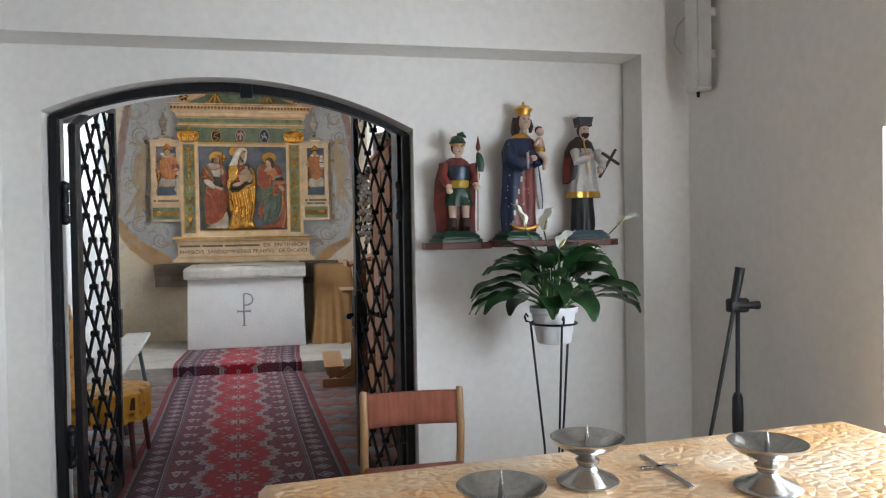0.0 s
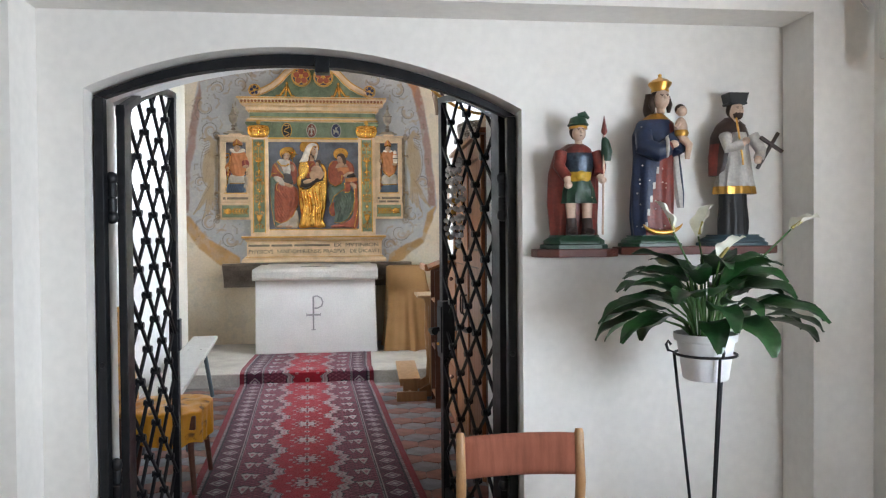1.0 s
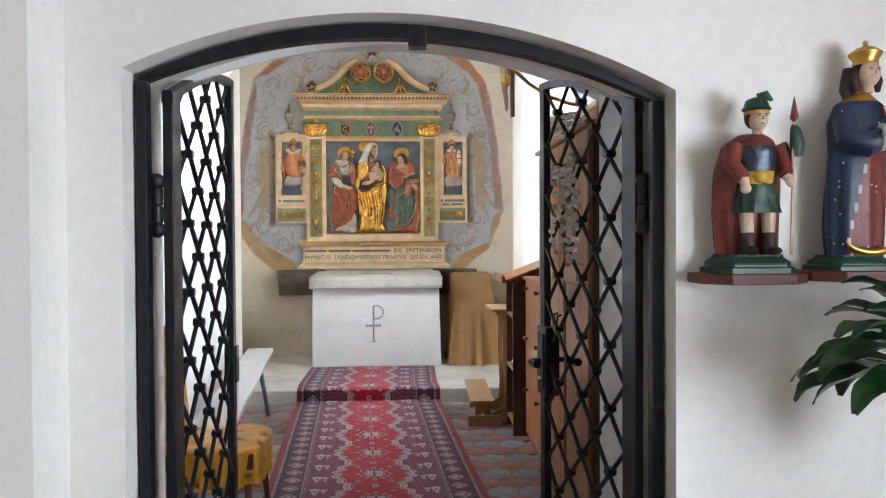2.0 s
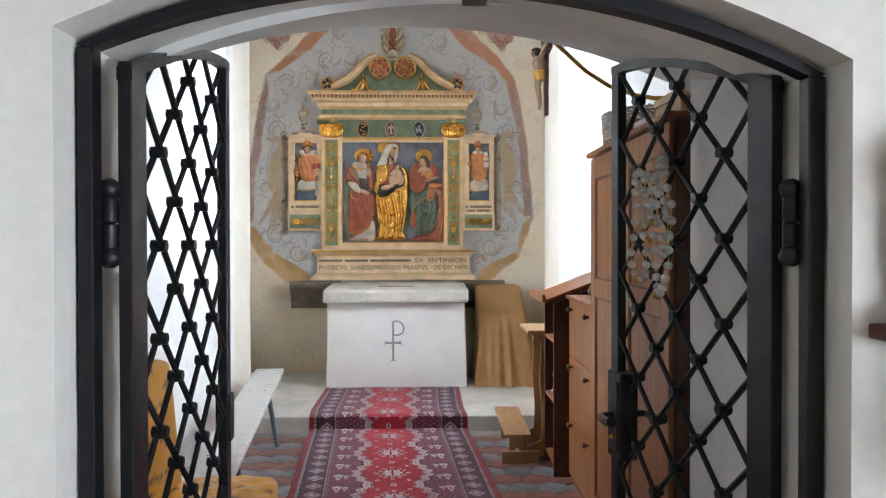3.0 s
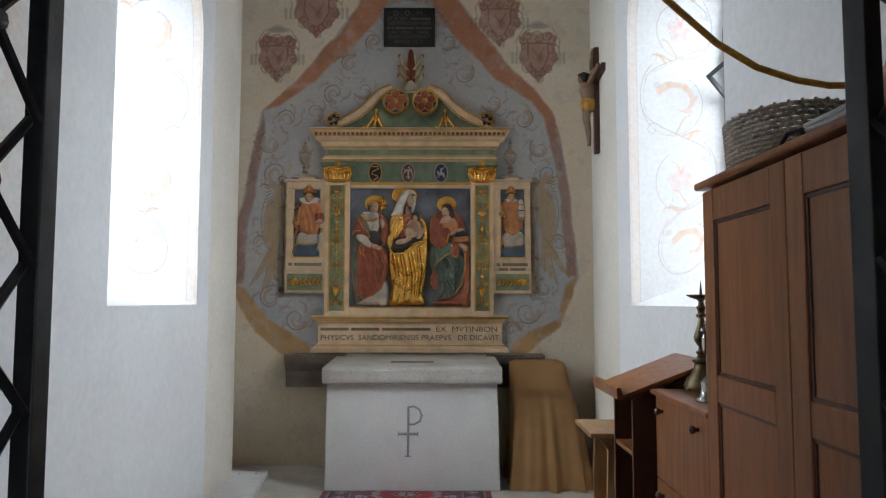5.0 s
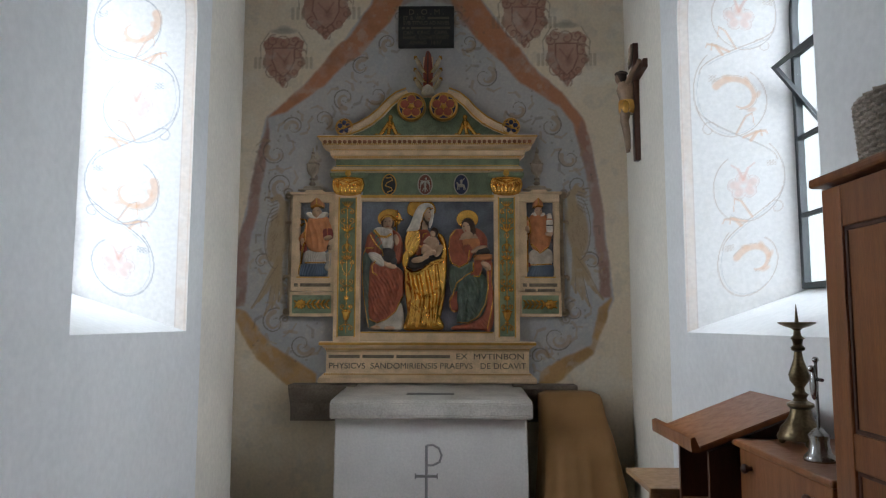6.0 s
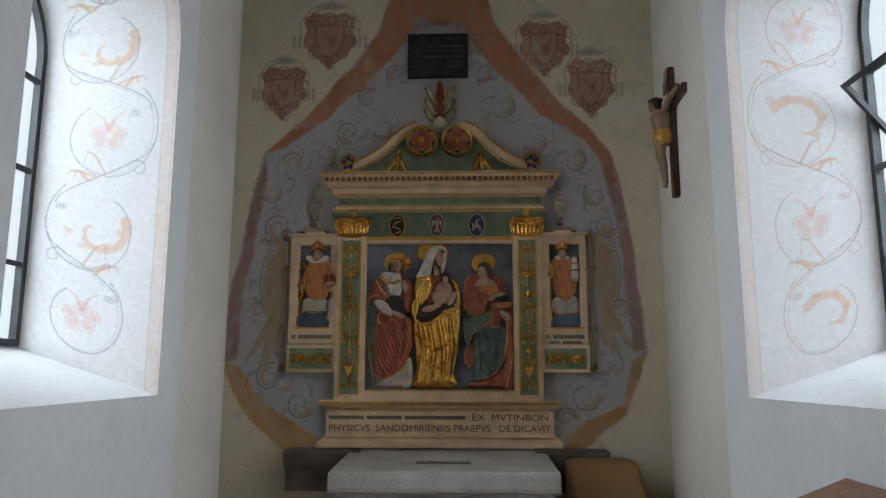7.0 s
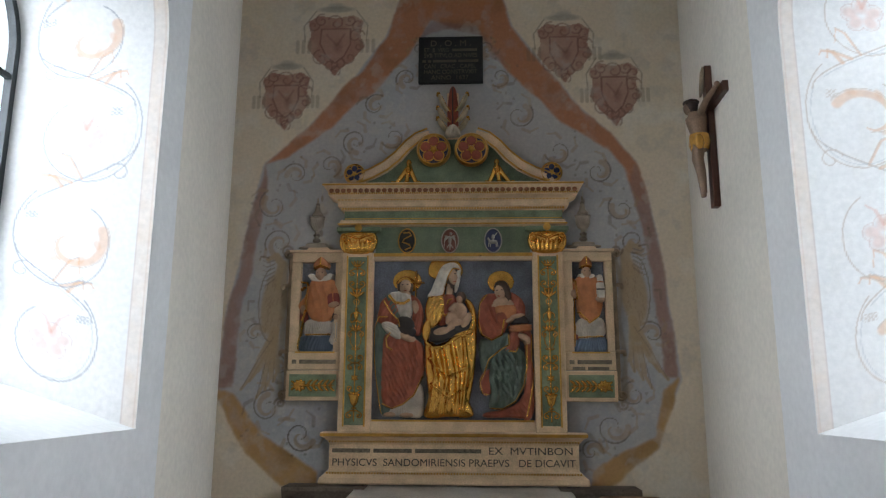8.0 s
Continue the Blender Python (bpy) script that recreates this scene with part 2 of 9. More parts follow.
def add_shell():
    tagged(part("floor", boxes((-2.8, 2.5, -3.0, 3.4, -0.12, 0.0), bevel=0), GREY), "brown boarded floor of the outer room", "floor", kind="structure")
    tagged(part("floor_chapel", boxes((-2.0, 2.0, 3.4, STEP_Y + 0.05, -0.12, -0.012), bevel=0), FLOORSTONE), "mortar bed under the red and grey chapel tiles", "floor", kind="structure")
    bm = bmesh.new()
    box(bm, -2.3, 1.5, STEP_Y, 10.2, -0.05, STEP_Z, bevel=0.012)
    tagged(part("step_chapel", bm, STONE), "worn grey stone altar step", "step", kind="structure")
    # wall with the gate: a shallow bay under a beam, then the arched opening
    bm = bmesh.new()
    rect = [(-2.8, -0.1), (-2.8, 3.0), (2.5, 3.0), (2.5, -0.1)]
    bay = [(-0.95, -0.05), (-0.95, 2.43), (2.06, 2.43), (2.06, -0.05)]
    holed(bm, [(x, 2.99, z) for x, z in rect], [[(x, 2.99, z) for x, z in bay]], [(x, 3.2, z) for x, z in rect], [[(x, 3.2, z) for x, z in bay]])
    tagged(part("wall_bay", bm, PLASTER_ROOM), "cream plastered wall around a shallow bay", "wall", kind="structure")
    bm = bmesh.new()
    settle = lambda loop: [(x, z - 0.031 * (x - 0.07) / 0.85 if z > 0 else z) for x, z in loop]
    arch = settle(arch_loop(-0.784, 0.925, -0.05, 2.10, 2.302, 32))
    inner = settle(arch_loop(-0.81, 0.935, -0.05, 2.12, 2.33, 32))
    tall = [(-2.8, -0.1), (-2.8, 5.4), (2.5, 5.4), (2.5, -0.1)]
    holed(bm, [(x, 3.202, z) for x, z in tall], [[(x, 3.202, z) for x, z in arch]], [(x, 3.62, z) for x, z in tall], [[(x, 3.62, z) for x, z in inner]])
    tagged(part("wall_gate", bm, PLASTER_ROOM), "cream plastered wall with a low arched opening", "wall", kind="structure")
    tagged(part("wall_pier", boxes((0.955, 1.9, 3.62, 4.25, -0.1, 5.3), bevel=0.03), PLASTER), "white plastered pier beside the arch", "wall", kind="structure")
    # the deep arch over the gate, widening towards the chapel
    bm = bmesh.new()
    cols = []
    for i in range(49):
        x = -1.80 + 3.25 * i / 48
        d = min(abs(x - 0.0625), 0.8725)
        zf = 2.318 - 2.04 + math.sqrt(2.04 ** 2 - d * d)
        zb = 2.525 - 2.8 + math.sqrt(2.8 ** 2 - (x + 0.1) ** 2)
        mid = [(x, 3.61 + 0.89 * k / 6, zf + (zb - zf) * k / 6 + 0.004 * math.sin(5 * x + 2 * k)) for k in range(7)]
        cols.append([bm.verts.new(c) for c in [*mid, (x, 4.5, 5.35), (x, 3.61, 5.35)]])
    for a, b in zip(cols, cols[1:]):
        for k in range(9):
            bm.faces.new((a[k], b[k], b[(k + 1) % 9], a[(k + 1) % 9]))
    bm.faces.new(cols[0])
    bm.faces.new(cols[-1][::-1])
    bmesh.ops.recalc_face_normals(bm, faces=bm.faces)
    tagged(part("wall_arch", bm, PLASTER), "white plastered deep arch over the gate", "wall", kind="structure")
    # chapel side walls with deep splayed windows
    for side in (-1, 1):
        xin = (lambda y: LEFT_X) if side < 0 else right_x
        xout = -2.5 if side < 0 else 1.9
        y0, y1 = (6.73, 8.05) if side < 0 else (6.63, 7.97)
        bm = bmesh.new()
        yb = 8.3
        wall = [(3.6, -0.1), (3.6, 5.4), (yb, 5.4), (yb, -0.1)]
        hole = arch_loop(y0, y1, 1.70, 3.62, 4.25, 24)
        small = arch_loop(y0 + 0.22, y1 - (0.12 if side < 0 else 0.17), 1.95, 3.45, 3.98, 24)
        holed(bm, [(xin(y), y, z) for y, z in wall], [[(xin(y), y, z) for y, z in hole]], [(xout, y, z) for y, z in wall], [[(xout, y, z) for y, z in small]])
        name = "wall_left" if side < 0 else "wall_right"
        tagged(part(name, bm, PLASTER), "white plastered chapel wall with a deep splayed window", "wall", kind="structure")
        bm = bmesh.new()
        xe = -2.30 if side < 0 else 1.52
        turn = ((0, 8.3), (0.02, 8.8), (0.07, 9.2), (0.15, 9.5), (0.25, 9.75), (0.36, 9.95), (0.45, 10.12)) if side < 0 else ((0, 8.3), (0.015, 8.8), (0.04, 9.2), (0.075, 9.5), (0.115, 9.75), (0.16, 9.95), (0.20, 10.12))
        pts = [(xin(yb) + side * o, y) for o, y in turn] + [(xe + side * 0.6, 10.12), (xout, yb)]
        prism(bm, pts, "z", -0.1, 5.4)
        tagged(part(name + "_end", bm, END_PLASTER, smooth=True), "white plastered chapel wall beside the altar", "wall", kind="structure")
    tagged(part("wall_altar", boxes((-2.6, 1.9, ALTAR_Y, 10.5, -0.1, 5.4), bevel=0), PLASTER), "pale plastered altar wall", "wall", kind="structure")
    tagged(part("ceiling_chapel", boxes((-2.8, 2.5, 3.21, 10.5, 5.3, 5.5), bevel=0), PLASTER), "white plastered chapel ceiling", "ceiling", kind="structure")
    # outer room
    tagged(part("ceiling", boxes((-2.8, 2.5, -3.0, 3.2, 2.9, 3.05), bevel=0), PLASTER_ROOM), "cream plastered ceiling of the outer room", "ceiling", kind="structure")
    tagged(part("wall_room_left", boxes((-2.8, -2.6, -3.0, 2.99, -0.1, 2.95), bevel=0), PLASTER_ROOM), "cream plastered wall", "wall", kind="structure")
    bm = bmesh.new()
    w = [(-3.0, -0.1), (-3.0, 2.95), (2.99, 2.95), (2.99, -0.1)]
    h = [(-0.2, 0.85), (-0.2, 1.88), (1.765, 1.88), (1.765, 0.85)]
    holed(bm, [(2.32, y, z) for y, z in w], [[(2.32, y, z) for y, z in h]], [(2.62, y, z) for y, z in w], [[(2.62, y, z) for y, z in h]])
    tagged(part("wall_room_right", bm, PLASTER_ROOM), "cream plastered wall with a window", "wall", kind="structure")
    tagged(part("wall_room_back", boxes((-2.8, 2.62, -2.9, -2.6, -0.1, 2.95), bevel=0), PLASTER_ROOM), "cream plastered wall", "wall", kind="structure")


add_shell()

# ---- paint on plaster and cloth ----


class Canvas:
    """A sheet of pigment, width by height in metres, later laid on a fine mesh."""

    def __init__(self, width, height, step, colour, u0=0.0, v0=0.0):
        nu, nv = int(width / step) + 1, int(height / step) + 1
        self.us, self.vs = u0 + np.linspace(0, width, nu), v0 + np.linspace(0, height, nv)
        self.u, self.v = np.meshgrid(self.us, self.vs)
        self.c = np.empty((nv, nu, 3))
        self.c[:] = colour

    def cloud(self, scale, seed, stretch=1.0):
        rng = np.random.RandomState(seed)
        g = rng.rand(96, 96)
        a, b = self.u * scale * stretch + seed, self.v * scale + seed * 2
        i, j = np.floor(a).astype(int), np.floor(b).astype(int)
        fa, fb = a - i, b - j
        fa, fb = fa * fa * (3 - 2 * fa), fb * fb * (3 - 2 * fb)
        at = lambda p, q: g[q % 96, p % 96]
        return (at(i, j) * (1 - fa) + at(i + 1, j) * fa) * (1 - fb) + (at(i, j + 1) * (1 - fa) + at(i + 1, j + 1) * fa) * fb

    def turbulence(self, scale, seed):
        return sum(self.cloud(scale * 2 ** k, seed + k) / 2 ** k for k in range(4)) / 1.875

    def lay(self, mask, colour):
        self.c += np.clip(mask, 0, 1)[..., None] * (np.array(colour) - self.c)

    def window(self, u0, u1, v0, v1):
        a, b = np.searchsorted(self.us, (u0, u1))
        c, d = np.searchsorted(self.vs, (v0, v1))
        return slice(c, d + 1), slice(a, b + 1)

    def blend(self, w, mask, colour):
        self.c[w] += np.clip(mask, 0, 1)[..., None] * (np.array(colour) - self.c[w])

    def spot(self, u, v, ru, rv, colour, alpha=1.0, soft=0.15, turn=0.0):
        r = max(ru, rv) * 1.3
        w = self.window(u - r, u + r, v - r, v + r)
        du, dv = self.u[w] - u, self.v[w] - v
        a, b = du * math.cos(turn) + dv * math.sin(turn), -du * math.sin(turn) + dv * math.cos(turn)
        d = np.sqrt((a / ru) ** 2 + (b / rv) ** 2)
        self.blend(w, alpha * np.clip((1 - d) / soft, 0, 1), colour)

    def ring(self, u, v, r, width, colour, alpha=1.0):
        self.stroke([(u + r * math.cos(k * 0.3), v + r * math.sin(k * 0.3)) for k in range(22)], width, colour, alpha)

    def stroke(self, pts, width, colour, alpha=1.0, taper=False):
        p = np.array(pts, float)
        m = width * 1.5
        w = self.window(p[:, 0].min() - m, p[:, 0].max() + m, p[:, 1].min() - m, p[:, 1].max() + m)
        U, V = self.u[w], self.v[w]
        if U.size == 0:
            return
        best = np.full(U.shape, 9.0)
        n = len(p) - 1
        for k in range(n):
            a, d = p[k], p[k + 1] - p[k]
            l2 = d @ d + 1e-12
            t = np.clip(((U - a[0]) * d[0] + (V - a[1]) * d[1]) / l2, 0, 1)
            dist = np.hypot(U - a[0] - t * d[0], V - a[1] - t * d[1])
            half = width / 2 * ((1 - 0.85 * k / n) if taper else 1)
            best = np.minimum(best, dist / half)
        self.blend(w, alpha * np.clip((1.25 - best) / 0.5, 0, 1), colour)

    def inside(self, pts):
        p = np.array(pts, float)
        odd = np.zeros(self.u.shape, bool)
        for (a, b), (c, d) in zip(p, np.roll(p, -1, 0)):
            if b == d:
                continue
            odd ^= ((b > self.v) != (d > self.v)) & (self.u < (c - a) * (self.v - b) / (d - b) + a)
        return odd

    def mesh(self, name, place, material):
        """place takes the u and v arrays and gives x, y, z arrays."""
        nv, nu = self.u.shape
        co = np.stack(np.broadcast_arrays(*place(self.u, self.v)), -1).reshape(-1, 3)
        idx = np.arange(nu * nv).reshape(nv, nu)
        quads = np.stack([idx[:-1, :-1], idx[:-1, 1:], idx[1:, 1:], idx[1:, :-1]], -1).reshape(-1, 4)
        me = bpy.data.meshes.new(name)
        me.vertices.add(len(co))
        me.vertices.foreach_set("co", co.astype(np.float32).ravel())
        me.loops.add(quads.size)
        me.loops.foreach_set("vertex_index", quads.astype(np.int32).ravel())
        me.polygons.add(len(quads))
        me.polygons.foreach_set("loop_start", np.arange(0, quads.size, 4, dtype=np.int32))
        me.update(calc_edges=True)
        me.polygons.foreach_set("use_smooth", np.ones(len(quads), bool))
        layer = me.attributes.new("pigment", "FLOAT_COLOR", "POINT")
        rgba = np.ones((len(co), 4), np.float32)
        rgba[:, :3] = np.clip(self.c.reshape(-1, 3), 0, 1)
        layer.data.foreach_set("color", rgba.ravel())
        me.materials.append(material)
        return new(name, me)


def spiral(u, v, r, turns, start=0.0, way=1, n=36, end=0.18):
    """Points that wind in from radius r."""
    out = []
    for k in range(n + 1):
        f = k / n
        a = start + way * f * turns * 2 * math.pi
        rr = r * (1 - (1 - end) * f)
        out.append((u + rr * math.cos(a), v + rr * math.sin(a)))
    return out


def arc(u, v, r, a0, a1, n=20, ry=None):
    return [(u + r * math.cos(a0 + (a1 - a0) * k / n), v + (ry or r) * math.sin(a0 + (a1 - a0) * k / n)) for k in range(n + 1)]


FRESCO = painted("lime_fresco", 0.9, fine=40, bump=0.05)


def paint_altar_wall():
    c = Canvas(3.95, 5.17, 0.008, (0.73, 0.615, 0.46), -2.32, 0.13)
    n1, n2, n3 = c.turbulence(1.3, 3), c.turbulence(5, 11), c.turbulence(22, 5)
    c.lay(0.5 * n1, (0.65, 0.54, 0.40))
    c.lay(0.5 * np.clip((n2 - 0.5) * 3, 0, 1), (0.74, 0.70, 0.62))
    def field(pts, frayed=0.05, away=3):
        """A worn patch of colour: its outline wanders and its edge is soft."""
        du, dv = frayed * (c.turbulence(4, 40 + away) - 0.5), frayed * (c.turbulence(4, 60 + away) - 0.5)
        u, v = c.u, c.v
        c.u, c.v = u + du, v + dv
        m = c.inside(pts).astype(float)
        c.u, c.v = u, v
        for _ in range(2):
            g = np.pad(m, 1, mode="edge")
            m = (g[1:-1, 1:-1] + g[:-2, 1:-1] + g[2:, 1:-1] + g[1:-1, :-2] + g[1:-1, 2:]) / 5
        return m

    zone = field([(-0.76, 5.2), (-0.93, 4.71), (-1.13, 4.41), (-1.52, 3.95), (-1.88, 3.64), (-2.1, 2.43), (-2.16, 1.87), (-1.88, 1.43), (-1.63, 1.2), (0.69, 1.2), (1.08, 1.52), (1.3, 1.97), (1.2, 2.77), (1.14, 3.29), (1.05, 3.62), (0.85, 3.88), (0.59, 4.13), (0.34, 4.46), (0.11, 4.79), (-0.03, 5.2)], 0.03)
    c.lay(zone, (0.455, 0.425, 0.40))
    c.lay(zone * 0.8 * np.clip((n1 - 0.3) * 3, 0, 1), (0.375, 0.38, 0.395))
    c.lay(zone * 0.6 * np.clip((n2 - 0.45) * 4, 0, 1), (0.46, 0.43, 0.40))
    c.lay(zone * 0.5 * np.clip((n3 - 0.58) * 6, 0, 1), (0.52, 0.49, 0.44))
    # weathered bands round the picture
    rust, ochre, mauve = (0.45, 0.185, 0.085), (0.47, 0.27, 0.10), (0.33, 0.18, 0.135)
    n4 = c.turbulence(11, 17)
    for pts, col, alpha in (
        ([(-0.76, 5.2), (-0.93, 4.71), (-1.13, 4.41), (-1.52, 3.95), (-1.88, 3.64), (-1.69, 3.69), (-1.35, 3.92), (-1.03, 4.25), (-0.75, 4.55), (-0.55, 4.85), (-0.45, 5.2)], rust, 0.95),
        ([(-0.03, 5.2), (0.11, 4.79), (0.34, 4.46), (0.59, 4.13), (0.85, 3.88), (1.05, 3.62), (1.14, 3.29), (1.0, 3.33), (0.96, 3.56), (0.84, 3.74), (0.49, 3.96), (0.23, 4.24), (0.0, 4.46), (-0.17, 4.8), (-0.3, 5.2)], rust, 0.95),
        ([(-0.76, 5.3), (-0.55, 4.85), (-0.36, 4.78), (-0.17, 4.8), (-0.03, 5.3)], rust, 0.95),
        ([(-0.70, 4.62), (-0.55, 4.84), (-0.17, 4.80), (-0.02, 4.6), (0.06, 4.42), (-0.06, 4.5), (-0.12, 4.72), (-0.4, 4.77), (-0.64, 4.7)], mauve, 0.6),
        ([(1.04, 3.6), (1.14, 3.29), (1.2, 2.77), (1.3, 1.97), (1.19, 1.97), (1.13, 2.59), (1.05, 3.12), (0.97, 3.4)], mauve, 0.85),
        ([(1.31, 1.98), (1.16, 1.87), (1.08, 1.56), (0.96, 1.5), (0.63, 1.32), (0.61, 1.2), (0.74, 1.2), (1.1, 1.48)], ochre, 0.95),
        ([(-1.88, 3.66), (-2.1, 2.43), (-2.17, 1.87), (-2.03, 1.88), (-1.98, 2.43), (-1.85, 3.4)], mauve, 0.85),
        ([(-2.17, 1.87), (-2.01, 1.84), (-1.76, 1.52), (-1.37, 1.3), (-1.37, 1.2), (-1.63, 1.2), (-1.90, 1.42)], ochre, 0.95),
    ):
        m = field(pts, 0.07, 5)
        c.lay(m * alpha * np.clip(0.55 + 0.9 * n4, 0, 1), col)
        c.lay(m * 0.5 * np.clip((n2 - 0.5) * 4, 0, 1), tuple(0.62 * q for q in col))
    # scrolled foliage, drawn in grey-brown line with faded leaf washes
    rng = random.Random(7)
    ink, wash, dark = (0.15, 0.115, 0.09), (0.36, 0.24, 0.13), (0.19, 0.14, 0.10)
    spots = [(-1.78, 3.3, 0.13, 1), (-1.62, 3.55, 0.10, -1), (-1.72, 3.0, 0.12, -1), (-1.35, 3.62, 0.10, 1), (-1.15, 3.82, 0.11, -1), (-0.85, 3.85, 0.10, 1),
             (-1.0, 4.12, 0.10, 1), (-0.75, 4.35, 0.09, -1), (0.0, 4.35, 0.09, 1), (0.15, 4.02, 0.12, -1), (0.45, 3.72, 0.11, 1), (0.75, 3.55, 0.11, -1),
             (0.92, 3.25, 0.11, 1), (1.0, 3.0, 0.10, -1), (-1.75, 1.75, 0.13, 1), (-1.5, 1.55, 0.12, -1), (-1.68, 2.05, 0.09, -1), (0.78, 1.62, 0.13, -1),
             (0.95, 1.85, 0.10, 1), (0.62, 1.45, 0.09, 1), (-1.88, 2.3, 0.08, 1), (1.1, 2.3, 0.09, -1), (-0.1, 4.6, 0.07, -1), (-0.65, 4.6, 0.07, 1)]
    for u, v, r, way in spots:
        a = rng.uniform(0, 6.3)
        c.stroke(spiral(u, v, r, 1.15, a, way), 0.014, ink, 0.75, taper=True)
        c.stroke(spiral(u + 0.01, v - 0.01, r * 0.8, 0.6, a + 0.4, way), 0.045, wash, 0.6, taper=True)
        for k in range(4):
            b = a + k * 1.4
            c.stroke([(u + r * math.cos(b), v + r * math.sin(b)), (u + 1.35 * r * math.cos(b + 0.3), v + 1.35 * r * math.sin(b + 0.3)), (u + 1.5 * r * math.cos(b + 0.7), v + 1.5 * r * math.sin(b + 0.7))], 0.028, dark if k % 3 == 1 else wash, 0.45, taper=True)
        c.spot(u + 0.4 * r, v - 0.2 * r, 0.4 * r, 0.25 * r, wash, 0.4, 0.6, a)
        for k in range(4):
            c.spot(u + r * rng.uniform(-1.6, 1.6), v + r * rng.uniform(-1.6, 1.6), 0.012, 0.012, ink, 0.4)
    # painted urns and heraldic birds beside the carved work
    for s, u, v in ((1, -1.40, 3.16), (-1, 0.63, 3.12)):
        brown = (0.25, 0.19, 0.14)
        for k, (dv, w) in enumerate(((-0.20, 0.13), (-0.17, 0.09), (-0.14, 0.035), (-0.09, 0.02), (-0.03, 0.03), (0.02, 0.05), (0.07, 0.055), (0.10, 0.045), (0.13, 0.02), (0.19, 0.012), (0.25, 0.006))):
            c.spot(u, v + dv, w * 1.05, 0.034, (0.50, 0.44, 0.34) if k % 3 else brown, 0.75, 0.4)
        c.stroke([(u - 0.13, v - 0.22), (u + 0.13, v - 0.22)], 0.02, brown, 0.6)
        bu, bv = (-1.74, 2.52) if s > 0 else (0.98, 2.6)
        bird, soft = (0.40, 0.29, 0.17), (0.30, 0.21, 0.13)
        # tail plumes, body, neck and head, then the drawn outline and barbs
        for k in range(5):
            c.stroke([(bu + s * 0.02, bv - 0.2), (bu - s * 0.03 * k + s * 0.03, bv - 0.42), (bu + s * (0.05 - 0.05 * k), bv - 0.50 - 0.05 * (k % 3)), (bu + s * (0.02 - 0.06 * k), bv - 0.58 - 0.06 * (k % 3))], 0.055, bird, 0.8, taper=True)
            c.stroke([(bu + s * 0.01, bv - 0.25), (bu - s * 0.03 * k + s * 0.02, bv - 0.42), (bu + s * (0.02 - 0.06 * k), bv - 0.58 - 0.06 * (k % 3))], 0.008, dark, 0.6)
        c.spot(bu, bv, 0.115, 0.29, bird, 0.9, 0.25, -0.12 * s)
        c.stroke([(bu + s * 0.03, bv + 0.15), (bu + s * 0.05, bv + 0.30), (bu, bv + 0.37), (bu - s * 0.06, bv + 0.35)], 0.085, bird, 0.9, taper=True)
        c.stroke([(bu - s * 0.06, bv + 0.36), (bu - s * 0.12, bv + 0.37), (bu - s * 0.13, bv + 0.34)], 0.014, dark, 0.8)
        c.stroke(arc(bu - s * 0.005, bv, 0.115, math.pi * (0.6 if s > 0 else 0.4), math.pi * (1.45 if s > 0 else -0.45), 24, 0.29), 0.009, dark, 0.7)
        for k in range(26):
            fu, fv = bu + rng.uniform(-0.07, 0.07), bv + rng.uniform(-0.2, 0.24)
            c.stroke([(fu, fv), (fu - s * 0.012, fv - 0.03), (fu - s * 0.006, fv - 0.07)], 0.007, soft, 0.65, taper=True)
        for k in range(6):
            c.stroke([(bu - s * 0.01, bv + 0.34 - 0.03 * k), (bu - s * 0.07, bv + 0.32 - 0.035 * k), (bu - s * 0.10, bv + 0.34 - 0.04 * k)], 0.012, dark, 0.55, taper=True)
        c.stroke([(bu - s * 0.16, bv + 0.02), (bu - s * 0.2, bv + 0.02), (bu - s * 0.2, bv - 0.05)], 0.02, dark, 0.5)
        # carved-looking side scrolls
        x = -1.63 if s > 0 else 0.84
        c.stroke([(x, 2.9), (x - s * 0.05, 2.7), (x - s * 0.02, 2.4), (x - s * 0.06, 2.1), (x - s * 0.02, 1.8)], 0.035, (0.36, 0.30, 0.22), 0.55)
        c.stroke(spiral(x - s * 0.03, 2.93, 0.045, 1.3, 0, s), 0.018, dark, 0.7)
        c.stroke(spiral(x - s * 0.03, 1.78, 0.04, 1.3, 3, -s), 0.018, dark, 0.7)
    # four faded coats of arms with hats and tassels
    for u, v, ru, rv in ((-1.73, 4.18, 0.20, 0.25), (-1.34, 4.66, 0.24, 0.27), (0.52, 4.56, 0.22, 0.26), (0.91, 4.20, 0.20, 0.27)):
        red, deep, pale = (0.36, 0.17, 0.12), (0.20, 0.09, 0.07), (0.46, 0.28, 0.21)
        body = [(-0.95, 0.75), (-0.6, 0.95), (0, 0.85), (0.6, 0.95), (0.95, 0.75), (0.85, 0.3), (0.98, -0.1), (0.6, -0.55), (0.2, -0.8), (0, -1.05), (-0.2, -0.8), (-0.6, -0.55), (-0.98, -0.1), (-0.85, 0.3)]
        w = c.window(u - ru * 1.2, u + ru * 1.2, v - rv * 1.2, v + rv * 1.2)
        c.lay(c.inside([(u + a * ru, v + b * rv) for a, b in body]) * np.clip(0.35 + 0.9 * n2, 0, 0.9), red)
        for k in range(12):
            a, b = body[k % len(body)]
            c.stroke(spiral(u + 0.82 * a * ru, v + 0.82 * b * rv, 0.05 + 0.012 * (k % 3), 1.1, k * 1.3, 1 if k % 2 else -1), 0.014, deep, 0.55)
            c.spot(u + 0.9 * a * ru, v + 0.9 * b * rv, 0.04, 0.028, red, 0.5, 0.6, k)
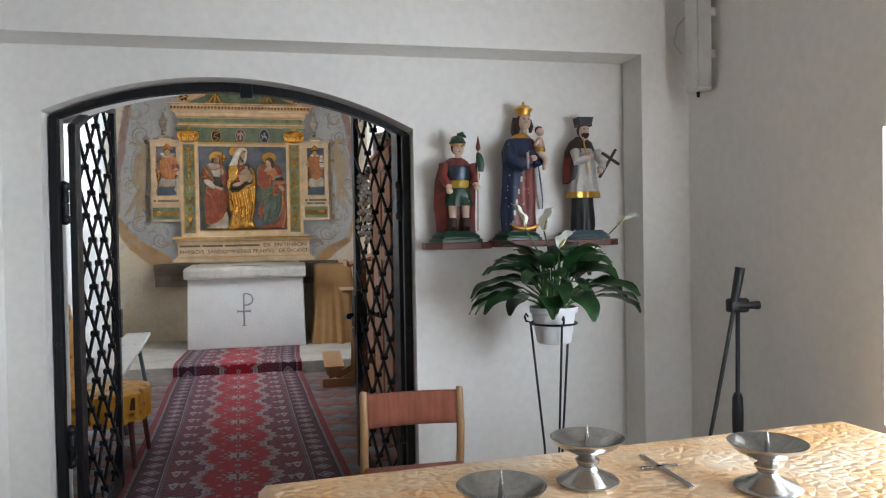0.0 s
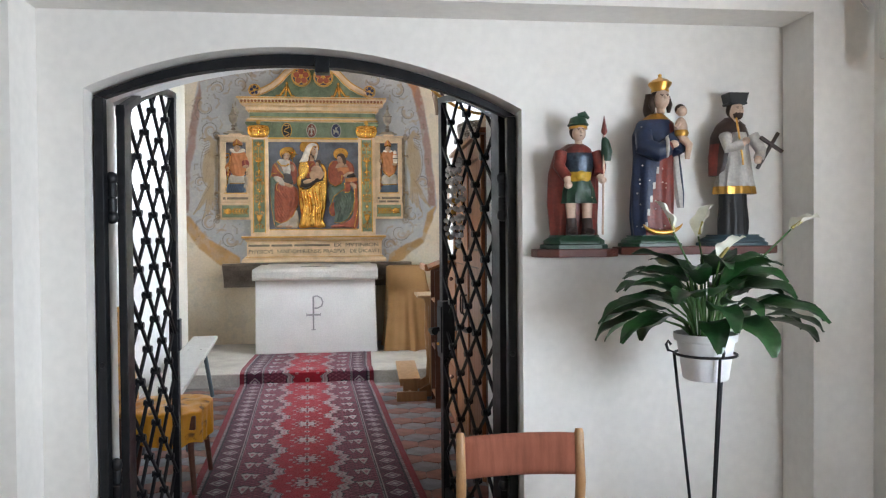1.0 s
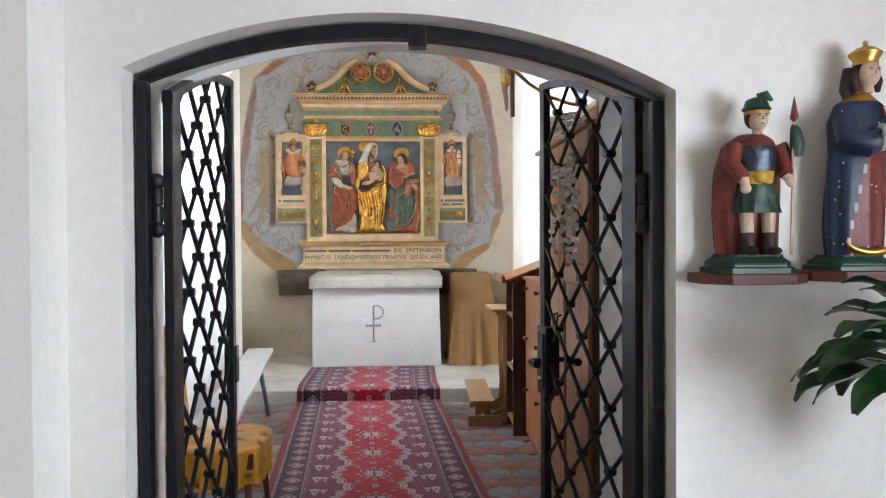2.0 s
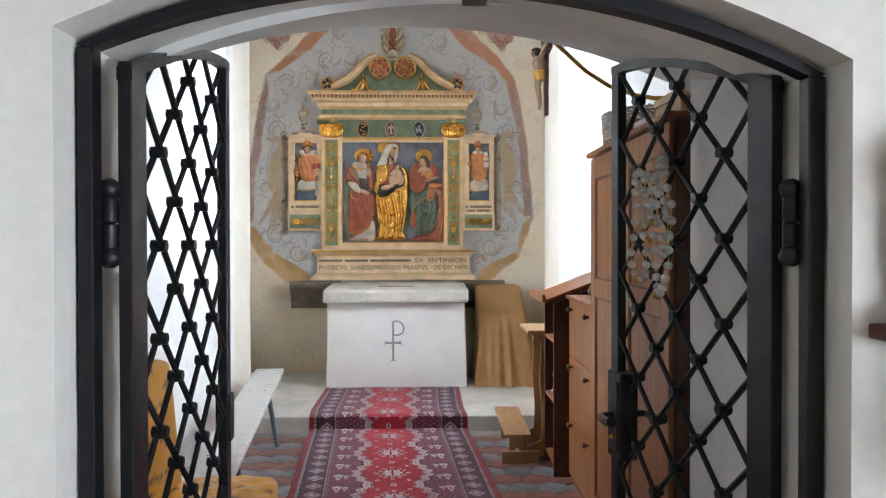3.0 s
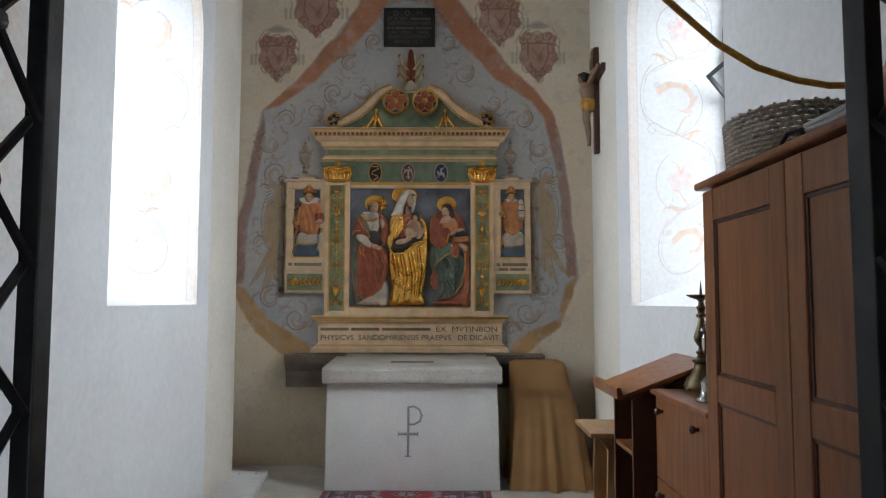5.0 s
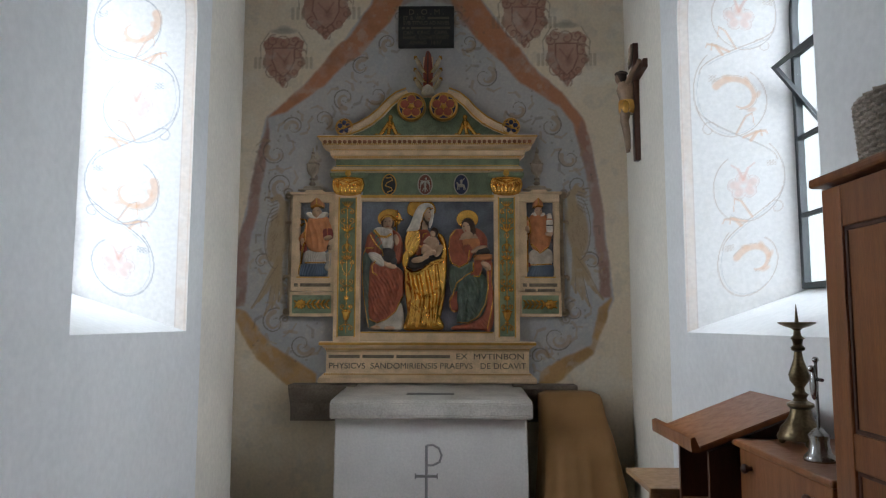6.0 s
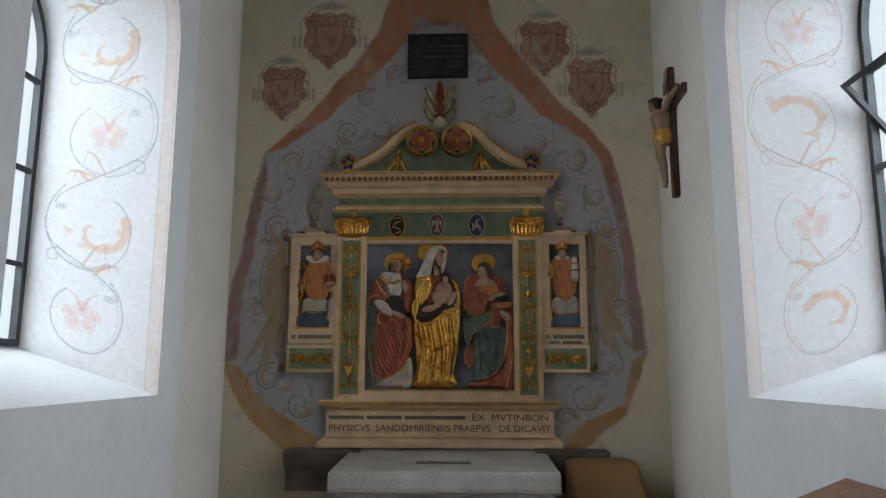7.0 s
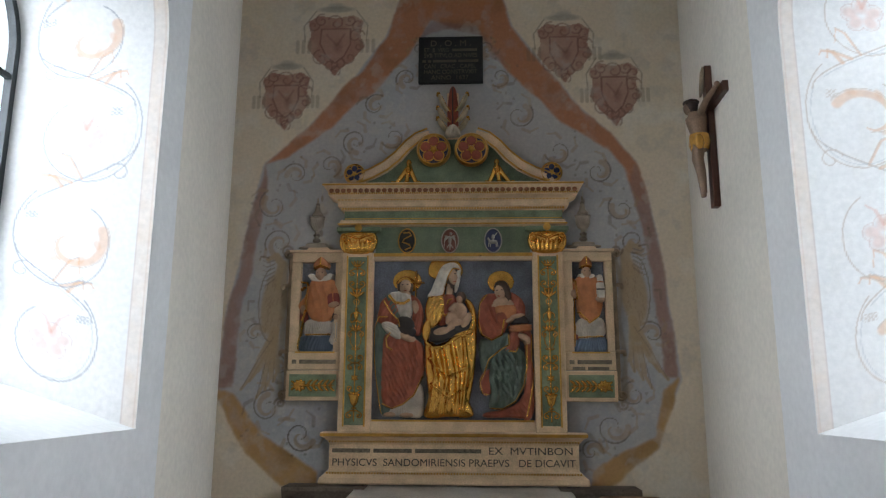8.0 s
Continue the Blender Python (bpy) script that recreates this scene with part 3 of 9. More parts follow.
        field = [(-0.5, 0.5), (0.5, 0.5), (0.52, 0.0), (0.3, -0.4), (0, -0.62), (-0.3, -0.4), (-0.52, 0.0)]
        c.lay(c.inside([(u + a * ru, v + b * rv) for a, b in field]) * 0.6, pale)
        c.stroke([(u + a * ru, v + b * rv) for a, b in field + field[:1]], 0.014, deep, 0.65)
        c.spot(u + 0.02, v - 0.02, ru * 0.22, rv * 0.28, deep, 0.5, 0.7)
        c.stroke([(u - ru * 0.3, v + rv * 0.3), (u + ru * 0.05, v - rv * 0.05), (u + ru * 0.3, v + rv * 0.32)], 0.018, deep, 0.4)
        c.spot(u, v + rv * 1.15, ru * 0.75, 0.035, (0.30, 0.27, 0.22), 0.65, 0.4)
        c.spot(u, v + rv * 1.25, ru * 0.4, 0.04, (0.30, 0.27, 0.22), 0.5, 0.5)
        for s in (-1, 1):
            c.stroke([(u + s * ru * 0.7, v + rv * 1.1), (u + s * ru * 1.1, v + rv * 0.6), (u + s * ru * 1.05, v + rv * 0.1)], 0.012, dark, 0.5)
            for k in range(3):
                c.stroke([(u + s * ru * (0.9 + 0.2 * k), v + rv * 0.1), (u + s * ru * (0.9 + 0.2 * k), v - rv * 0.25)], 0.03, dark, 0.4)
    # grime and losses with shapes of their own
    c.lay(0.35 * np.clip((c.turbulence(9, 31) - 0.62) * 8, 0, 1), (0.50, 0.45, 0.38))
    ob = c.mesh("altar_wall_painting", lambda u, v: (u, ALTAR_Y - 0.004 - 0.004 * (c.turbulence(3, 8) - 0.5), v), FRESCO)
    tagged(ob, "faded lime fresco of scrolls and coats of arms", "painting", kind="structure")


def paint_jamb(side):
    """The far splay of a side window, washed white with a drawn vine."""
    y0, y1 = (6.73, 8.05) if side < 0 else (6.63, 7.97)
    xout = -2.5 if side < 0 else 1.9
    hole = arch_loop(y0, y1, 1.70, 3.62, 4.25, 24)[::-1]
    small = arch_loop(y0 + 0.22, y1 - (0.12 if side < 0 else 0.17), 1.95, 3.45, 3.98, 24)[::-1]
    xin = (lambda y: LEFT_X + 0 * y) if side < 0 else (lambda y: 1.25 + np.maximum(0, 8.0 - y) * 0.105)

    def along(loop, f):
        p = np.array(loop[:10])
        d = np.concatenate([[0], np.cumsum(np.hypot(*np.diff(p, axis=0).T))])
        return np.interp(f, d / d[-1], p[:, 0]), np.interp(f, d / d[-1], p[:, 1])

    W, Hh = 0.72, 2.45
    c = Canvas(W, Hh, 0.006, (0.77, 0.75, 0.73))
    n1, n2 = c.turbulence(2, 4 + side), c.turbulence(14, 9 + side)
    c.lay(0.25 * n1, (0.72, 0.70, 0.67))
    c.lay(0.22 * np.clip((n2 - 0.55) * 5, 0, 1), (0.74, 0.70, 0.64))
    line, peach, rose, grey = (0.30, 0.31, 0.34), (0.66, 0.40, 0.24), (0.64, 0.35, 0.27), (0.38, 0.39, 0.41)
    strip = (c.u < 0.065) * (0.2 + 0.45 * n2)
    c.lay(strip, (0.70, 0.54, 0.42))
    c.stroke([(0.068, 0), (0.066, Hh)], 0.006, (0.55, 0.42, 0.36), 0.6)
    c.stroke([(0.012, 0), (0.014, Hh)], 0.008, (0.60, 0.45, 0.36), 0.4)
    rows = ((0.40, 0.30, 0.20, 1), (0.37, 0.80, 0.24, -1), (0.34, 1.36, 0.25, 1), (0.38, 1.90, 0.22, -1), (0.36, 2.30, 0.16, 1))
    if side > 0:
        line = (0.50, 0.40, 0.33)
    for k, (u, v, r, way) in enumerate(rows):
        # each coil winds in from the stem as an oval, lightly drawn with a doubled line
        oval = lambda pts, f=1.18: [(p, v + (q - v) * f) for p, q in pts]
        c.stroke(oval(spiral(u, v, r * 1.08, 0.80, 2.2 if way > 0 else 0.9, way, 60, 0.62)), 0.0062, line, 0.75)
        c.stroke(oval(spiral(u + 0.012, v - 0.008, r * 1.02, 0.42, 2.6 if way > 0 else 0.5, way, 40, 0.72)), 0.0055, grey, 0.4)
        if k + 1 < len(rows):
            u2, v2, r2, _ = rows[k + 1]
            s = way
            a0, a1 = (u - s * r * 0.85, v + r * 0.55), (u2 + s * r2 * 0.95, v2 - r2 * 0.25)
            wave = [(a0[0] + (a1[0] - a0[0]) * (f * f * (3 - 2 * f)), a0[1] + (a1[1] - a0[1]) * f) for f in [i / 16 for i in range(17)]]
            c.stroke(wave, 0.0068, line, 0.75)
            c.stroke([(p + 0.012, q - 0.010) for p, q in wave[3:14]], 0.0055, grey, 0.45)
            # a curled leaf that springs from the stem
            for q, (du, dv, turn) in enumerate(((0.06, 0.05, 0.3), (0.13, 0.03, 0.9), (0.10, 0.11, -0.4))):
                pu, pv = wave[6 + q]
                c.stroke([(pu, pv), (pu - s * du * 0.6, pv + dv), (pu - s * du, pv + dv * 1.2), (pu - s * du * 1.1, pv + dv * 0.5)], 0.020 - 0.004 * q, peach, 0.6, taper=True)
                c.stroke([(pu, pv + 0.008), (pu - s * du * 0.6, pv + dv + 0.010), (pu - s * du * 1.05, pv + dv * 1.2 + 0.006)], 0.0045, line, 0.5)
            c.stroke(spiral(wave[10][0] + s * 0.075, wave[10][1] - 0.01, 0.055, 1.1, 2.8 if s > 0 else 0.3, -s), 0.006, line, 0.65)
        # a fleshy leaf or blossom inside each coil
        if k % 2 == 0 and side < 0 or k % 2 and side > 0:
            for q in range(5):
                a = q * 1.25 + 0.4
                c.spot(u + 0.055 * math.cos(a), v + 0.045 * math.sin(a) - 0.02, 0.045, 0.036, rose, 0.42, 0.5, a)
                c.stroke(arc(u + 0.055 * math.cos(a), v + 0.045 * math.sin(a) - 0.02, 0.042, a - 1.6, a + 1.6, 10), 0.005, (0.55, 0.36, 0.3), 0.45)
            for s in (-1, 1):
                c.stroke([(u, v + 0.02), (u + s * 0.03, v + 0.09), (u + s * 0.07, v + 0.12)], 0.016, rose, 0.45, taper=True)
        else:
            c.stroke(spiral(u + 0.02 * way, v - 0.02, r * 0.62, 0.7, 2.6, -way, 40, 0.3), 0.045, peach, 0.6, taper=True)
            c.stroke(spiral(u + 0.02 * way, v - 0.02, r * 0.74, 0.66, 2.6, -way, 40, 0.35), 0.005, (0.50, 0.38, 0.30), 0.6)
            for q in range(4):
                a = 2.6 - way * (0.7 + q * 0.9)
                c.spot(u + r * 0.55 * math.cos(a), v + r * 0.5 * math.sin(a), 0.036, 0.020, peach, 0.45, 0.5, a + 1)
        for q in range(6):
            gu, gv = u - 0.15 * way + 0.02 * (q % 3), v + 0.12 - 0.019 * (q // 3)
            c.ring(gu, gv, 0.008, 0.004, line, 0.6)
    ff = 2.45

    def place(u, v):
        f, g = v / ff, u / W
        ya, za = along(hole, f)
        yb, zb = along(small, f)
        y, z = ya + (yb - ya) * g - 0.004, za + (zb - za) * g
        return xin(ya) + (xout - xin(ya)) * g, y, z

    ob = c.mesh("jamb_painting", place, FRESCO)
    tagged(ob, "white window splay with a drawn vine scroll", "painting", kind="structure")


def paint_left_wall():
    """A faded patch of old painting near the gate."""
    c = Canvas(1.1, 1.6, 0.012, (0.78, 0.75, 0.70))
    n = c.turbulence(3.5, 21)
    edge = np.clip(1.3 - 1.5 * np.hypot((c.u - 0.55) / 0.55, (c.v - 0.8) / 0.8), 0, 1)
    c.lay(edge * np.clip((n - 0.4) * 4, 0, 1), (0.66, 0.50, 0.36))
    c.lay(edge * np.clip((c.turbulence(7, 2) - 0.55) * 5, 0, 1), (0.58, 0.42, 0.33))
    ob = c.mesh("wall_painting_patch", lambda u, v: (LEFT_X + 0.004, 5.0 + u, 1.9 + v), FRESCO)
    tagged(ob, "faint ochre remains of a wall painting", "painting", kind="structure")


CARPET = painted("wool_pile", 0.95, fine=260, bump=0.25, sheen=0.08)


def lay_carpet():
    """The patterned red runner: along the floor, up the riser and over the step to the altar."""
    run, rise, top = STEP_Y - 3.72, STEP_Z, 9.16 - STEP_Y
    L = run + rise + top
    c = Canvas(1.40, L, 0.0068, (0.30, 0.015, 0.025), -0.70, 0.0)
    p, per = np.abs(c.u), 0.48
    ph = ((c.v + 0.06) / per) % 1.0
    q = np.abs(ph - 0.5) * 2          # 0 at a medallion, 1 between two
    red, deep, mauve, pale, navy, rose = (0.46, 0.008, 0.026), (0.10, 0.008, 0.02), (0.22, 0.055, 0.085), (0.50, 0.39, 0.39), (0.02, 0.010, 0.022), (0.42, 0.12, 0.17)
    n = c.turbulence(30, 6)
    # broad mauve guard with small motifs
    cell = lambda fu, fv: np.cos(p * fu * math.tau) * np.cos(c.v * fv * math.tau)
    c.lay((p < 0.655) * 1.0, mauve)
    c.lay((p < 0.655) * np.clip(cell(13, 12.5) * 3 - 0.8, 0, 1) * 0.6, pale)
    c.lay((p < 0.655) * np.clip(-cell(19, 25) * 4 - 1, 0, 1) * 0.85, navy)
    c.lay((p < 0.655) * np.clip(cell(26, 16.67) * 4 - 2, 0, 1) * 0.7, rose)
    band = (np.abs(p - 0.545) < 0.075) * 1.0
    dia = np.abs((p - 0.545) / 0.075) + np.abs((((c.v / 0.16) % 1) - 0.5) * 2)
    c.lay(band, (0.16, 0.03, 0.065))
    c.lay(band * (dia < 0.78), pale)
    c.lay(band * (dia < 0.55), (0.20, 0.08, 0.14))
    c.lay(band * (dia < 0.32), (0.55, 0.47, 0.47))
    c.lay(band * (np.abs(dia - 0.9) < 0.07), navy)
    c.lay(band * (dia > 1.15) * (np.sin(c.v * 240) * np.sin(p * 240) > 0.2), navy)
    for edge in (0.462, 0.470, 0.625, 0.633):
        c.lay((np.abs(p - edge) < 0.0035) * 1.0, navy)
    c.lay((np.abs(p - 0.466) < 0.002) * 1.0, pale)
    for lo, hi in ((0.45, 0.46), (0.636, 0.655)):
        c.lay(((p > lo) & (p < hi)) * (np.sin(c.v * 260) > 0) * 0.9, (0.55, 0.46, 0.46))
        c.lay(((p > lo) & (p < hi)) * (np.sin(c.v * 260) < -0.3) * 0.9, navy)
    # lilies standing along the inner guard
    inner = p < 0.445
    c.lay(inner * 1.0, (0.22, 0.03, 0.06))
    c.lay(inner * np.clip(cell(15, 20.8) * 3, 0, 1) * 0.7, rose)
    c.lay(inner * np.clip(cell(22, 33) * 4 - 1.4, 0, 1) * 0.8, navy)
    lily = ((c.v / 0.24) % 1) - 0.5
    for cu, w, h in ((0.385, 0.045, 0.36), (0.33, 0.03, 0.22)):
        d = np.abs((p - cu) / w) + np.abs((lily + 0.12 * np.cos((p - cu) / w * 3)) / h)
        c.lay(inner * (d < 1), navy)
        c.lay(inner * (d < 0.82), (0.58, 0.50, 0.48))
        c.lay(inner * (d < 0.35), rose)
    # red field with scalloped, many-lined edge round every medallion
    lobe = 0.245 - 0.095 * q ** 1.4 + 0.016 * np.cos(ph * math.tau * 5)
    for off, col in ((0.075, navy), (0.066, pale), (0.040, rose), (0.032, pale), (0.012, navy), (0.005, pale), (0.0, red)):
        c.lay((p < lobe + off - 0.02) * 1.0, col)
    field = p < lobe - 0.02
    dm = (ph - 0.5) * per
    r = np.hypot(p, dm * 0.95)
    a = np.arctan2(dm, p + 1e-9)
    petal = 0.066 + 0.012 * np.cos(a * 8)
    c.lay(field * ((r < petal + 0.050) & (r > petal + 0.022)) * (np.cos(a * 12) > 0.1), pale)
    c.lay(field * ((r < petal + 0.042) & (r > petal + 0.030)) * (np.cos(a * 24) > 0.5), deep)
    c.lay(field * (r < petal + 0.010), deep)
    c.lay(field * (r < petal), (0.56, 0.46, 0.46))
    c.lay(field * (r < petal - 0.02) * (np.cos(a * 8 + 3.1) > -0.2), mauve)
    c.lay(field * (r < 0.045), pale)
    c.lay(field * ((np.abs(p) < 0.008) & (np.abs(dm) < 0.07)), deep)
    c.lay(field * (r < 0.014), red)
    for s in (0, 1):
        d2 = np.hypot(p - 0.11, (np.abs(dm) - 0.15))
        c.lay(field * ((d2 < 0.016) & (d2 > 0.007)), pale)
    d3 = np.hypot(p, np.abs(dm) - 0.235)
    c.lay(field * (d3 < 0.022), pale)
    c.lay(field * (d3 < 0.010), deep)
    c.lay((p > 0.668) * 1.0, (0.30, 0.02, 0.035))
    c.c *= (0.44 + 0.26 * n)[..., None]

    def place(u, v):
        x = u * (1 + 0.004 * np.sin(v * 2.3)) - 0.05
        k = 0.022
        y = np.where(v < run, 3.72 + v, np.where(v < run + rise, STEP_Y - 0.012 + 0 * v, STEP_Y + (v - run - rise)))
        z = np.where(v < run, 0.010 + 0 * v, np.where(v < run + rise, 0.010 + (v - run), STEP_Z + 0.010))
        soft = 0.010 * np.exp(-((v - run) / 0.05) ** 2) - 0.012 * np.exp(-((v - run - rise) / 0.03) ** 2)
        z = z + soft + 0.002 * np.sin(u * 9 + v * 4) + 0.003 * np.sin(v * 1.7 + 1)
        lean = -0.045 - 0.075 * (np.minimum(y, 8.2) - 4.2)
        return x + 0.05 + lean, y, z

    ob = c.mesh("carpet_runner", place, CARPET)
    sol = ob.modifiers.new("pile", "SOLIDIFY")
    sol.thickness, sol.offset = 0.008, -1
    tagged(ob, "red patterned wool runner laid up to the altar", "carpet")


paint_altar_wall()
paint_jamb(-1)
paint_jamb(1)
paint_left_wall()
lay_carpet()

# ---- altar and carved retable ----
INK = mat("incised_grey", (0.16, 0.15, 0.14), 0.85, var=0.1)
PALE_INK = mat("pale_incised_grey", (0.33, 0.32, 0.31), 0.85, var=0.1)
WORN_LETTER = mat("worn_lettering", (0.27, 0.21, 0.145), 0.8, var=0.3, scale=40, fine=200)
LETTER = mat("dark_lettering", (0.10, 0.08, 0.062), 0.8, var=0.1)
PALE_SKIN = mat("pale_painted_flesh", (0.62, 0.44, 0.33), 0.55, var=0.1, scale=30)
ROBE_RED = mat("red_brown_robe", (0.27, 0.085, 0.05), 0.7, var=0.25, scale=14)
ROBE_ORANGE = mat("orange_brown_robe", (0.36, 0.14, 0.06), 0.7, var=0.22, scale=14)
LINEN = mat("off_white_linen", (0.50, 0.44, 0.36), 0.75, var=0.15, scale=14)
HAIR = mat("dark_brown_hair", (0.05, 0.026, 0.016), 0.7, var=0.2, scale=30)
SLATE = mat("black_slate", (0.018, 0.018, 0.017), 0.6, var=0.3, scale=9)
PLAQUE_LETTER = mat("worn_gilt_letters", (0.13, 0.108, 0.07), 0.6, var=0.2)
CREAM = mat("cream_polychrome", (0.56, 0.46, 0.33), 0.7, var=0.2, scale=16)


def lettering(name, text, x, y, z, size, material, parent, squeeze=1.0):
    """Raised letters that face the nave, from their left end x and base line z."""
    cu = bpy.data.curves.new(name, "FONT")
    cu.body, cu.size, cu.extrude = text, size, 0.002
    tmp = new(name, cu)
    me = bpy.data.meshes.new_from_object(tmp.evaluated_get(bpy.context.evaluated_depsgraph_get()))
    bpy.data.objects.remove(tmp)
    me.materials.append(material)
    ob = new(name, me)
    ob.matrix_basis = pose(x, y, z, 90) @ Matrix.Diagonal((squeeze, 1, 1, 1))
    return hold(ob, parent)


def fit_line(name, text, x0, x1, y, z, size, material, parent):
    ob = lettering(name, text, x0, y, z, size, material, parent)
    w = max(v.co.x for v in ob.data.vertices)
    ob.matrix_basis = pose(x0, y, z, 90) @ Matrix.Diagonal(((x1 - x0) / w, 1, 1, 1))
    return ob


def word_bars(name, x0, x1, y, z, size, material, parent, words):
    """Plain bars in place of a line of words, one bar a word."""
    total = sum(words) + 0.6 * (len(words) - 1)
    x = x0
    for w in words:
        wid = (x1 - x0) * w / total
        part(name, boxes((x, x + wid, y - 0.002, y + 0.001, z + size * 0.16, z + size * 0.56), bevel=0), material, parent)
        x += wid + (x1 - x0) * 0.6 / total


def moulding(bm, x0, x1, profile, back, mi=0):
    """A run of moulding along x, mitred at its ends: profile of (projection, z) from below."""
    rings = []
    for pr, z in profile:
        rings.append([bm.verts.new(c) for c in ((x0 - pr, back, z), (x0 - pr, back - 0.06 - pr, z), (x1 + pr, back - 0.06 - pr, z), (x1 + pr, back, z))])
    for a, b in zip(rings, rings[1:]):
        for i in range(4):
            bm.faces.new((a[i], a[(i + 1) % 4], b[(i + 1) % 4], b[i])).material_index = mi
    bm.faces.new(rings[0]).material_index = mi
    bm.faces.new(rings[-1]).material_index = mi


def bead_row(name, x0, x1, y, z, n, r, parent, material=GOLD):
    """A row of small cut beads, each a piece of its own on one mesh."""
    step = (x1 - x0) / n
    bm = bmesh.new()
    x = x0 + step / 2
    box(bm, x - r, x + r, y - r, y + r, z - r, z + r, bevel=0)
    first = part(name, bm, material, parent)
    for k in range(1, n):
        ob = new(name, first.data)
        ob.location = (step * k, 0, 0)
        hold(ob, parent)


def egg_row(name, x0, x1, y, z, n, parent, material):
    """Rounded leaf tips side by side along a cornice."""
    step = (x1 - x0) / n
    bm = bmesh.new()
    ball(bm, (x0 + step / 2, y, z), (step * 0.42, 0.014, 0.019), 0, 10, 6)
    first = part(name, bm, material, parent, smooth=True)
    for k in range(1, n):
        ob = new(name, first.data)
        ob.location = (step * k, 0, 0)
        hold(ob, parent)


def drape(bm, rows, colour, centre, folds=9, depth=0.07, seed=0, seg=40, steps=40, flat_back=True):
    """A standing draped body: rows of (height, half width, half depth, shift) from the hem up; colour gives a slot by angle and height."""
    rng = random.Random(seed)
    ph = [rng.uniform(0, 6.3) for _ in range(3)]
    hs = [r[0] for r in rows]
    rings = []
    for k in range(steps + 1):
        h = hs[0] + (hs[-1] - hs[0]) * k / steps
        w, d, sh = (float(np.interp(h, hs, [r[i] for r in rows])) for i in (1, 2, 3))
        f = (h - hs[0]) / (hs[-1] - hs[0])
        ring = []
        for i in range(seg):
            a = 2 * math.pi * i / seg
            amp = depth * max(0.0, 1 - f) ** 0.6
            rr = 1 + amp * (math.sin(a * folds + ph[0] + 1.5 * f) + 0.6 * math.sin(a * (folds - 4) + ph[1] - 3 * f) + 0.5 * math.sin(9 * f + a * 2 + ph[2]))
            x, y = w * rr * math.cos(a), d * rr * math.sin(a)
            if flat_back and y > 0:
                y *= 0.35
            ring.append(bm.verts.new((centre[0] + sh + x, centre[1] + y, centre[2] + h)))
        rings.append(ring)
    for k, (r0, r1) in enumerate(zip(rings, rings[1:])):
        f = k / steps
        for i in range(seg):
            a = 2 * math.pi * (i + 0.5) / seg
            bm.faces.new((r0[i], r0[(i + 1) % seg], r1[(i + 1) % seg], r1[i])).material_index = colour(a, f)
    bm.faces.new(rings[0])
    bm.faces.new(rings[-1])


def head(bm, x, y, z, r, skin, hair, long=0.0):
    ball(bm, (x, y + r * 0.34, z + r * 0.16), (r * 0.95, r * 0.95, r * 1.05), hair, 14, 10)
    ball(bm, (x, y - r * 0.20, z - r * 0.06), (r * 0.80, r * 0.95, r * 1.06), skin, 14, 10)
    tube(bm, [(x, y - r * 1.02, z + r * 0.28), (x, y - r * 1.22, z - r * 0.12), (x, y - r * 1.08, z - r * 0.2)], [r * 0.08, r * 0.14, r * 0.12], 6, skin)
    for s in (-1, 1):
        ball(bm, (x + s * 0.29 * r, y - r * 1.03, z + r * 0.16), (r * 0.11, r * 0.07, r * 0.05), hair, 6, 5)
        tube(bm, [(x + s * 0.14 * r, y - r * 1.05, z + r * 0.30), (x + s * 0.45 * r, y - r * 0.93, z + r * 0.30)], r * 0.04, 5, hair)
        if long:
            tube(bm, [(x + s * r * 0.78, y + 0.15 * r, z + r * 0.3), (x + s * r * 0.98, y + 0.1 * r, z - r * 0.6), (x + s * r * 0.8, y - 0.1 * r, z - r * long)], [r * 0.30, r * 0.36, r * 0.2], 8, hair)
    ball(bm, (x, y - r * 1.03, z - r * 0.52), (r * 0.18, r * 0.07, r * 0.05), skin if long else hair, 6, 5)
    tube(bm, [(x, y, z - r * 1.5), (x, y, z - r * 0.7)], r * 0.45, 8, skin)


def arm(bm, pts, r, sleeve, skin):
    tube(bm, pts[:-1], [r * 1.25] + [r * 1.1] * (len(pts) - 3) + [r], 10, sleeve)
    tube(bm, pts[-2:], [r * 0.7, r * 0.55], 8, skin)
    ball(bm, pts[-1], (r * 0.8, r * 0.6, r * 0.7), skin, 8, 6)


